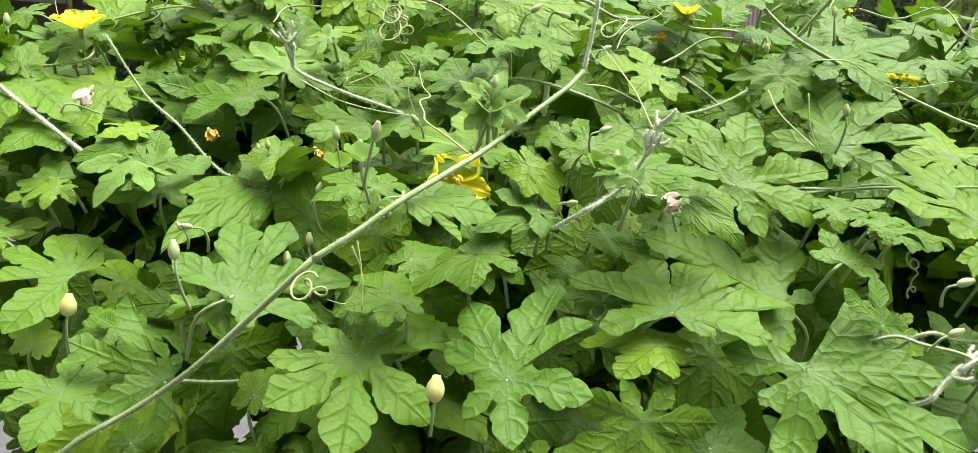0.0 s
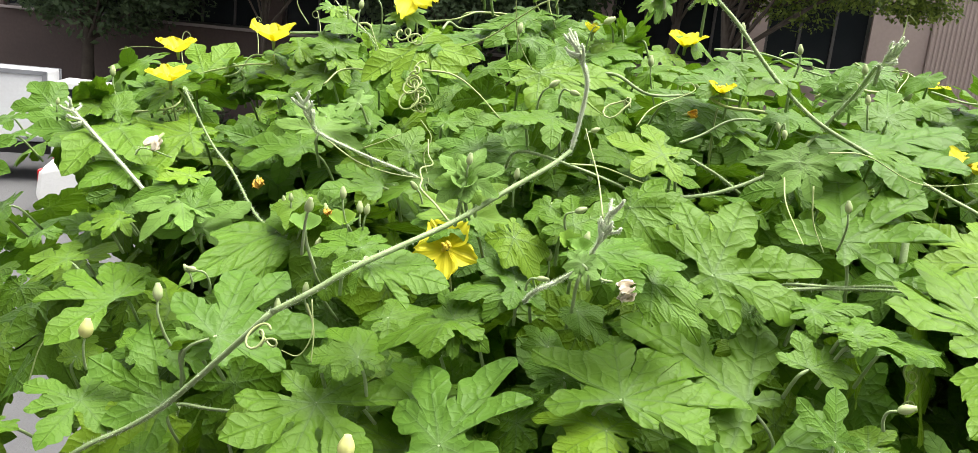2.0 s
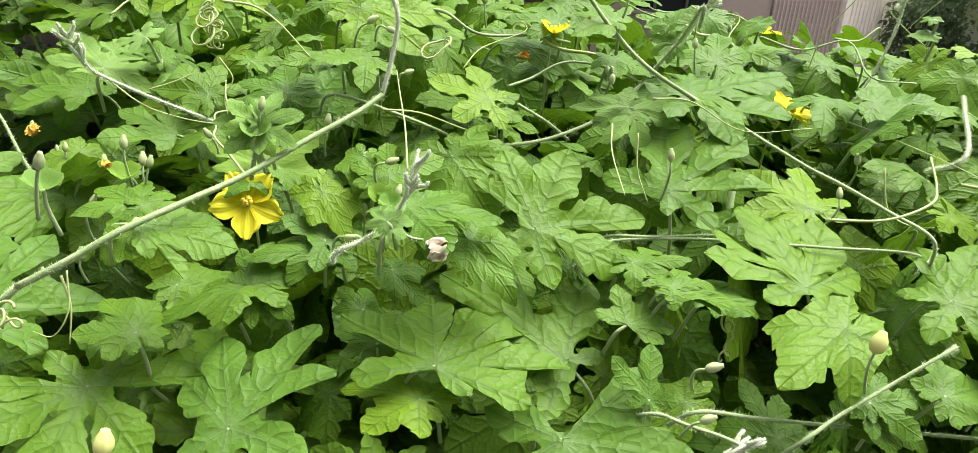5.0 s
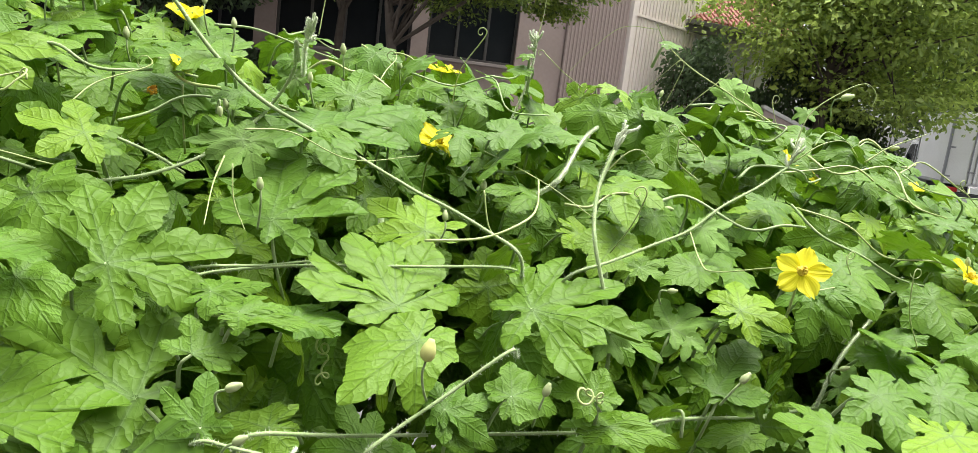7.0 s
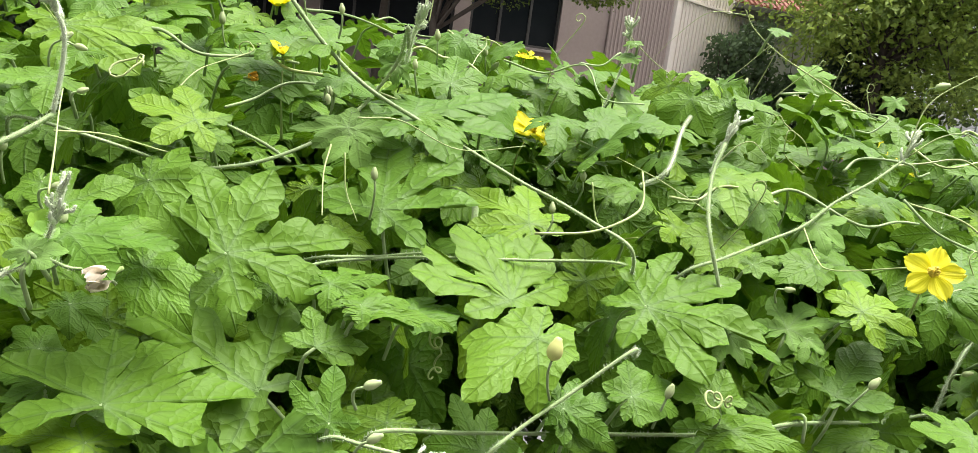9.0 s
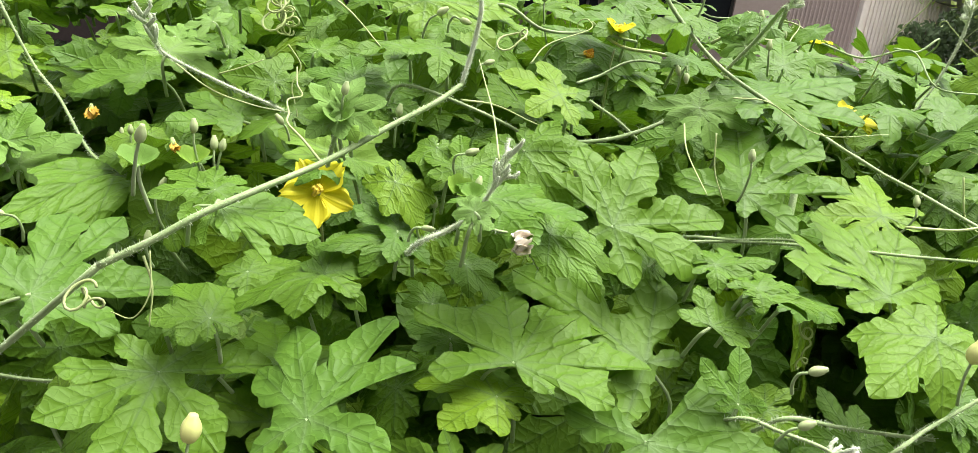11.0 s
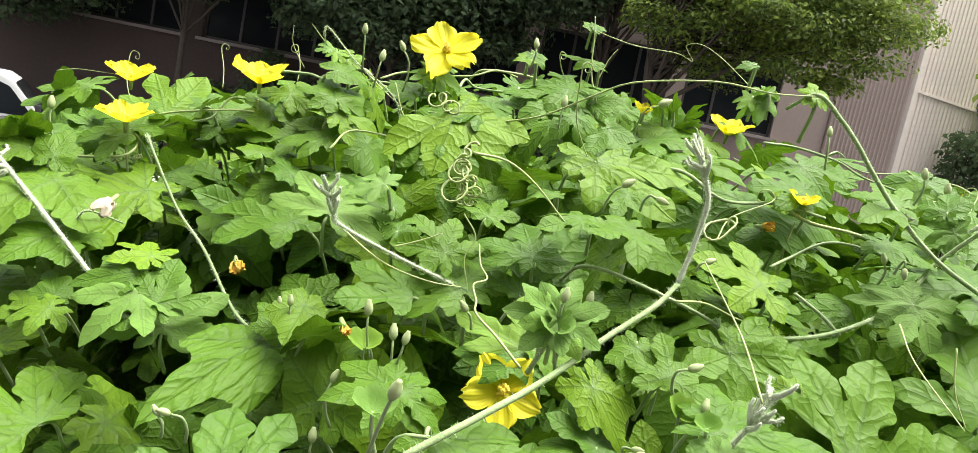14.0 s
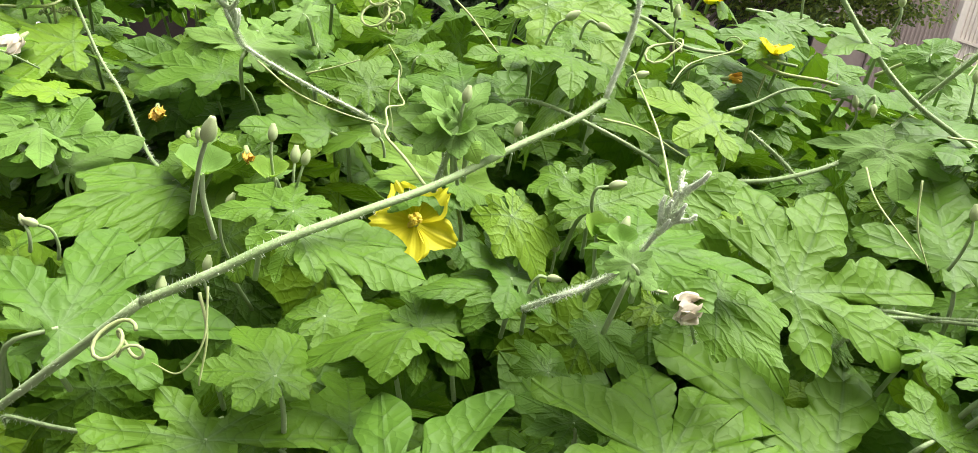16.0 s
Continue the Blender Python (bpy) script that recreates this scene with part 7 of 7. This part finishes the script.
def long_building():
    """A long low stucco building with bands of dark windows and a ribbed bay at its end."""
    ob = empty("long_building", (0.2, 19.5, -0.2))
    tagged(ob, "long brown stucco building with dark window bands", "building")
    openings = []
    x = -33.0
    while x < -3.5:
        openings.append((x, x + 4.0, 2.35, 4.6, 4))
        x += 4.5
    # the stretch behind the trees: their shade is painted into its brown stucco
    part("wall_shaded", wall_with_hole(-36, -2.2, -3.0, 8.5, [o[:4] for o in openings], 0.35), SHADE_STUCCO, ob, "brown stucco wall with tree shade put into its colour")
    for o in openings:
        window_in(ob, *o)
    right = [(-1.7, 1.55, 2.55, 4.3, 4), (1.95, 4.22, 2.68, 4.3, 3)]
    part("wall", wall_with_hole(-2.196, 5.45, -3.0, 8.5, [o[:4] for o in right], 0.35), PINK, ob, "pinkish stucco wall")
    for o in right:
        window_in(ob, *o)
    part("bay", block((1.6, 0.40, 11.5), (6.26, 0.14, 2.75), 0.01), PINK, ob)
    rib = None
    for k in range(17):
        if rib is None:
            bm = block((0.045, 0.05, 11.4), (0, 0, 0), 0.008, segments=1)
            rib = bpy.data.meshes.new("panel_rib")
            bm.to_mesh(rib)
            bm.free()
            rib.materials.append(PINK)
        o = part_mesh("panel_rib", rib, ob)
        o.location = (5.50 + 0.095 * k, -0.052, 2.75)
    # the lighter wing that turns away at the corner
    wing = pose(7.075, 0.0, 0, 0, 0, 38)
    w = part("wing_wall", block((4.2, 0.35, 11.5), (2.1, 0.175, 2.75), 0.015), LIGHT, ob, "pale ribbed cladding")
    w.matrix_basis = wing
    bm = block((0.03, 0.03, 11.4), (0, 0, 0), 0.006, segments=1)
    rib2 = bpy.data.meshes.new("cladding_rib")
    bm.to_mesh(rib2)
    bm.free()
    rib2.materials.append(LIGHT)
    for k in range(22):
        o = part_mesh("cladding_rib", rib2, ob)
        o.matrix_basis = wing @ pose(0.30 + 0.17 * k, -0.012, 2.75)
    j = part("joint_strip", block((4.0, 0.05, 0.07), (2.1, -0.02, 4.45), 0.01), LIGHT, ob)
    j.matrix_basis = wing
    e = part("corner_post", block((0.20, 0.22, 11.5), (0.08, -0.02, 2.75), 0.02), LIGHT, ob)
    e.matrix_basis = wing
    part("roof_slab", block((43.5, 6.0, 0.4), (-14.4, 3.0, 8.7), 0.03), EAVE, ob)
    part("back_wall", block((43.0, 0.3, 11.3), (-14.5, 5.8, 2.75)), SHADE_STUCCO, ob)
    part("end_wall", block((0.3, 5.5, 11.3), (-36.2, 3.2, 2.75)), SHADE_STUCCO, ob)


def tiled_house():
    """A small house with a red tiled roof behind the shrubs."""
    ob = empty("tiled_house", (11.9, 22.6, 0.0), 12)
    tagged(ob, "small white house under a red tiled roof", "house")
    part("wall", block((4.4, 3.4, 5.2), (0.4, 1.4, 1.8), 0.02), WHITE, ob)
    part("eave", block((5.2, 0.5, 0.22), (0.2, -0.55, 4.35), 0.04), EAVE, ob)
    part("fascia", block((5.2, 0.12, 0.14), (0.2, -0.83, 4.50), 0.02), EAVE, ob)
    slope = Matrix.Rotation(radians(34), 4, 'X')
    roof = part("roof", block((5.2, 3.3, 0.12), (0, 0, 0), 0.02), ROOF, ob, "red clay tiles")
    roof.matrix_basis = Matrix.Translation((0.2, 0.72, 5.45)) @ slope
    bm = bmesh.new()
    for k in range(26):
        b2 = bmesh.ops.create_cone(bm, cap_ends=True, segments=8, radius1=0.075, radius2=0.075, depth=3.25, matrix=Matrix.Translation((-2.5 + 0.2 * k, 0, 0.06)) @ Matrix.Rotation(radians(90), 4, 'X'))
    t = part("tile_layer", bm, ROOF, ob)
    t.matrix_basis = roof.matrix_basis
    part("downpipe", block((0.11, 0.11, 4.6), (-1.75, -0.42, 2.0), 0.03), WHITE, ob)
    part("barge_board", block((0.14, 3.4, 0.22), (-2.45, 0.7, 5.42), 0.02, Matrix.Rotation(radians(34), 4, 'X')), WHITE, ob)
    part("gable", prism([(-2.2, 4.3), (2.6, 4.3), (2.6, 6.2), (-2.2, 6.2)], 0.2), WHITE, ob).location = (0.4, 2.2, 0)


def wheel(parent, x, y, z, radius, width, rim=RIM):
    """A tyre with a rim of five spokes, its axle along y."""
    bm = bmesh.new()
    prof = [(radius * 0.62, -width / 2), (radius * 0.93, -width / 2), (radius, -width * 0.32), (radius, width * 0.32), (radius * 0.93, width / 2), (radius * 0.62, width / 2)]
    seg = 28
    ring = [[bm.verts.new((pr * math.cos(6.2832 * k / seg), py, pr * math.sin(6.2832 * k / seg))) for pr, py in prof] for k in range(seg)]
    for k in range(seg):
        l = (k + 1) % seg
        for i in range(len(prof)):
            j = (i + 1) % len(prof)
            bm.faces.new((ring[k][i], ring[l][i], ring[l][j], ring[k][j]))
    bmesh.ops.recalc_face_normals(bm, faces=bm.faces[:])
    tyre = part("wheel", bm, RUBBER, parent, smooth=True)
    tyre.location = (x, y, z)
    bm = bmesh.new()
    bmesh.ops.create_cone(bm, cap_ends=True, segments=28, radius1=radius * 0.62, radius2=radius * 0.62, depth=width * 0.5, matrix=Matrix.Rotation(radians(90), 4, 'X'))
    for k in range(5):
        a = 6.2832 * k / 5
        b = bmesh.ops.create_cube(bm, size=1.0)
        bmesh.ops.scale(bm, vec=(radius * 0.55, width * 0.78, radius * 0.13), verts=b["verts"])
        bmesh.ops.translate(bm, vec=(radius * 0.30, 0, 0), verts=b["verts"])
        bmesh.ops.rotate(bm, cent=(0, 0, 0), matrix=Matrix.Rotation(a, 3, 'Y'), verts=b["verts"])
    part("rim", bm, rim, tyre)


def box_truck(at, heading, name, label, tall=1.78):
    """A one-tonne box truck; x runs forward, the origin lies under the middle of its length."""
    ob = empty(name, at, heading)
    tagged(ob, label, "truck", group="parked vehicles")
    part("chassis", block((4.7, 0.9, 0.22), (-0.1, 0, 0.62), 0.02), BLACKPLASTIC, ob)
    cargo = part("cargo_box", block((2.95, 1.78, tall), (-1.05, 0, 0.83 + tall / 2), 0.03), BOXMETAL, ob, "white box body with grey edge rails")
    for sy in (-1, 1):
        for sz in (0.86, 0.80 + tall):
            part("edge_rail", block((3.0, 0.07, 0.09), (-1.05, sy * 0.885, sz), 0.012), GREYMETAL, cargo)
        for sx in (-2.53, 0.42):
            part("corner_post", block((0.09, 0.07, tall + 0.02), (sx, sy * 0.885, 0.83 + tall / 2), 0.012), GREYMETAL, cargo)
        part("rear_door", block((0.04, 0.84, tall - 0.12), (-2.55, sy * 0.425, 0.84 + tall / 2), 0.015), PAINT, cargo)
        part("lock_bar", block((0.03, 0.035, tall - 0.1), (-2.585, sy * 0.10, 0.84 + tall / 2), 0.008), GREYMETAL, cargo)
        part("lock_bar", block((0.03, 0.03, tall - 0.1), (-2.585, sy * 0.24, 0.84 + tall / 2), 0.008), GREYMETAL, cargo)
        part("lock_handle", block((0.04, 0.20, 0.035), (-2.60, sy * 0.18, 1.22), 0.008), GREYMETAL, cargo)
        for z in (1.05, 0.84 + tall / 2, 0.62 + tall):
            part("hinge", block((0.03, 0.14, 0.05), (-2.585, sy * 0.79, z), 0.006), GREYMETAL, cargo)
        part("tail_lamp", block((0.06, 0.34, 0.13), (-2.56, sy * 0.62, 0.68), 0.015), REDLAMP, ob)
        part("tail_lamp_clear", block((0.064, 0.09, 0.11), (-2.565, sy * 0.40, 0.68), 0.01), CLEARLAMP, ob)
        part("head_lamp", block((0.08, 0.28, 0.24), (2.36, sy * 0.66, 0.86), 0.04), CLEARLAMP, ob)
    part("rear_bumper", block((0.10, 1.70, 0.14), (-2.54, 0, 0.52), 0.02), BLACKPLASTIC, ob)
    part("plate", block((0.012, 0.36, 0.17), (-2.575, 0, 0.70), 0.004), PAINT, ob)
    cab_line = [(0.50, 0.52), (2.36, 0.52), (2.40, 0.74), (2.36, 1.10), (2.24, 1.22), (1.66, 1.90), (1.48, 1.99), (0.62, 2.02), (0.50, 1.95)]
    cab = part("cab", prism(cab_line, 1.68, bevel=0.035), PAINT, ob, "white cab with dark side glass")
    for sy in (-1, 1):
        y = sy * 0.842
        pane = prism([(1.02, 1.27), (2.05, 1.27), (1.62, 1.79), (1.44, 1.86), (1.02, 1.88)], 0.012)
        g = part("door_glass", pane, GLASS, cab)
        g.location = (0, y, 0)
        q = part("quarter_glass", prism([(0.64, 1.27), (0.95, 1.27), (0.95, 1.88), (0.72, 1.88), (0.64, 1.82)], 0.012, bevel=0.0), GLASS, cab)
        q.location = (0, y, 0)
        part("door_seam", block((0.012, 0.006, 0.62), (0.98, y + sy * 0.004, 0.94)), BLACKPLASTIC, cab)
        part("door_seam", block((1.1, 0.006, 0.012), (1.54, y + sy * 0.004, 0.63)), BLACKPLASTIC, cab)
        part("door_handle", block((0.15, 0.03, 0.04), (1.12, y + sy * 0.016, 1.13), 0.008), BLACKPLASTIC, cab)
        part("mirror", block((0.10, 0.16, 0.24), (2.12, sy * 1.0, 1.42), 0.03), BLACKPLASTIC, cab)
        part("mirror_arm", block((0.03, 0.16, 0.03), (2.10, sy * 0.90, 1.34), 0.006), BLACKPLASTIC, cab)
    part("windshield", block((0.012, 1.46, 0.86), (1.985, 0, 1.56), 0.0, Matrix.Rotation(radians(-40.5), 4, 'Y')), GLASS, cab)
    part("front_bumper", block((0.14, 1.70, 0.26), (2.38, 0, 0.52), 0.04), BLACKPLASTIC, ob)
    for x in (-1.55, 1.55):
        for sy in (-1, 1):
            wheel(ob, x, sy * 0.72, 0.32, 0.32, 0.19)
    return ob


def hatchback(at, heading):
    """A white hatchback with a dark glasshouse; x runs forward."""
    ob = empty("car", at, heading)
    tagged(ob, "white hatchback with dark glass parked by the kerb", "car", group="parked vehicles")
    body = [(-1.95, 0.30), (1.95, 0.28), (2.02, 0.45), (1.98, 0.66), (1.72, 0.80), (0.95, 0.93), (-1.75, 0.98), (-1.98, 0.90), (-2.02, 0.55)]
    part("body", prism(body, 1.72, bevel=0.06), PAINT, ob)
    glass = [(-1.78, 0.96), (1.00, 0.92), (0.28, 1.40), (-0.15, 1.47), (-1.15, 1.48), (-1.55, 1.40)]
    part("glasshouse", prism(glass, 1.48, bevel=0.05), GLASS, ob, "dark tinted windows")
    roof = [(-1.50, 1.425), (0.24, 1.425), (-0.14, 1.505), (-1.12, 1.515)]
    part("roof", prism(roof, 1.36, bevel=0.03), BLACKPLASTIC, ob, "dark roof")
    for sy in (-1, 1):
        for x0, x1, slant in ((-0.42, -0.42, 0), (0.92, 0.30, 1), (-1.72, -1.45, 1)):
            pl = part("pillar", prism([(x0 - 0.03, 0.94), (x0 + 0.03, 0.94), (x1 + 0.03, 1.46), (x1 - 0.03, 1.46)], 0.03), BLACKPLASTIC, ob)
            pl.location = (0, sy * 0.745, 0)
        part("tail_lamp", block((0.14, 0.26, 0.22), (-1.93, sy * 0.70, 0.80), 0.03), REDLAMP, ob)
        part("head_lamp", block((0.24, 0.30, 0.14), (1.84, sy * 0.66, 0.66), 0.04), CLEARLAMP, ob)
        part("mirror", block((0.12, 0.20, 0.14), (0.62, sy * 0.93, 0.98), 0.04), BLACKPLASTIC, ob)
        part("door_handle", block((0.17, 0.03, 0.03), (-0.25, sy * 0.872, 0.80), 0.008), GREYMETAL, ob)
        part("door_handle", block((0.17, 0.03, 0.03), (-1.12, sy * 0.872, 0.82), 0.008), GREYMETAL, ob)
        part("door_seam", block((0.012, 0.006, 0.52), (-0.40, sy * 0.866, 0.66)), BLACKPLASTIC, ob)
        part("sill_trim", block((2.6, 0.04, 0.10), (0, sy * 0.855, 0.33), 0.01), BLACKPLASTIC, ob)
    for x in (-1.25, 1.28):
        for sy in (-1, 1):
            arch = part("wheel_arch", prism([(0.36 * math.cos(a * math.pi / 10), 0.36 * math.sin(a * math.pi / 10)) for a in range(-2, 13)], 0.02), BLACKPLASTIC, ob)
            arch.location = (x, sy * 0.858, 0.31)
            wheel(ob, x, sy * 0.78, 0.31, 0.31, 0.20)


def ramp_wall():
    """The sloping parapet of a ramp, beige with a pale coping."""
    ob = empty("ramp_parapet", (12.2, 17.6, 0.0), -16)
    tagged(ob, "beige sloping parapet of a ramp with pale coping", "wall", kind="structure")
    part("parapet", prism([(-1.6, -0.2), (1.7, -0.2), (1.7, 0.95), (-1.6, 2.2)], 0.25), PINK, ob)
    bm = block((3.6, 0.34, 0.10), (0, 0, 0), 0.02, Matrix.Rotation(math.atan2(1.25, 3.3), 4, 'Y'))
    c = part("coping", bm, WHITE, ob)
    c.location = (0.05, 0, 1.63)


def add_light_block():
    """An added, unseen wall that cuts the low frontal light on the near side."""
    bm = block((44, 0.3, 9.5), (0, 0, 0), 0.02)
    ob = part("light_block_wall", bm, SHADE_STUCCO, None)
    ob.location = (0, -5.2, 3.0)
    tagged(ob, "added unseen brown stucco wall that blocks light from the near side", "wall", kind="structure")


long_building()
add_light_block()
tiled_house()
ramp_wall()
TRUCK_A = box_truck((-12.45, 13.2, ground_height(-12.45, 13.2)), 34, "box_truck", "white box truck with dark cab windows parked along the street", 1.34)
TRUCK_B = box_truck((19.5, 21.5, ground_height(19.5, 21.5)), 65, "delivery_truck", "white delivery truck seen by its two rear doors", 2.1)
hatchback((-7.7, 11.4, ground_height(-7.7, 11.4)), 34)

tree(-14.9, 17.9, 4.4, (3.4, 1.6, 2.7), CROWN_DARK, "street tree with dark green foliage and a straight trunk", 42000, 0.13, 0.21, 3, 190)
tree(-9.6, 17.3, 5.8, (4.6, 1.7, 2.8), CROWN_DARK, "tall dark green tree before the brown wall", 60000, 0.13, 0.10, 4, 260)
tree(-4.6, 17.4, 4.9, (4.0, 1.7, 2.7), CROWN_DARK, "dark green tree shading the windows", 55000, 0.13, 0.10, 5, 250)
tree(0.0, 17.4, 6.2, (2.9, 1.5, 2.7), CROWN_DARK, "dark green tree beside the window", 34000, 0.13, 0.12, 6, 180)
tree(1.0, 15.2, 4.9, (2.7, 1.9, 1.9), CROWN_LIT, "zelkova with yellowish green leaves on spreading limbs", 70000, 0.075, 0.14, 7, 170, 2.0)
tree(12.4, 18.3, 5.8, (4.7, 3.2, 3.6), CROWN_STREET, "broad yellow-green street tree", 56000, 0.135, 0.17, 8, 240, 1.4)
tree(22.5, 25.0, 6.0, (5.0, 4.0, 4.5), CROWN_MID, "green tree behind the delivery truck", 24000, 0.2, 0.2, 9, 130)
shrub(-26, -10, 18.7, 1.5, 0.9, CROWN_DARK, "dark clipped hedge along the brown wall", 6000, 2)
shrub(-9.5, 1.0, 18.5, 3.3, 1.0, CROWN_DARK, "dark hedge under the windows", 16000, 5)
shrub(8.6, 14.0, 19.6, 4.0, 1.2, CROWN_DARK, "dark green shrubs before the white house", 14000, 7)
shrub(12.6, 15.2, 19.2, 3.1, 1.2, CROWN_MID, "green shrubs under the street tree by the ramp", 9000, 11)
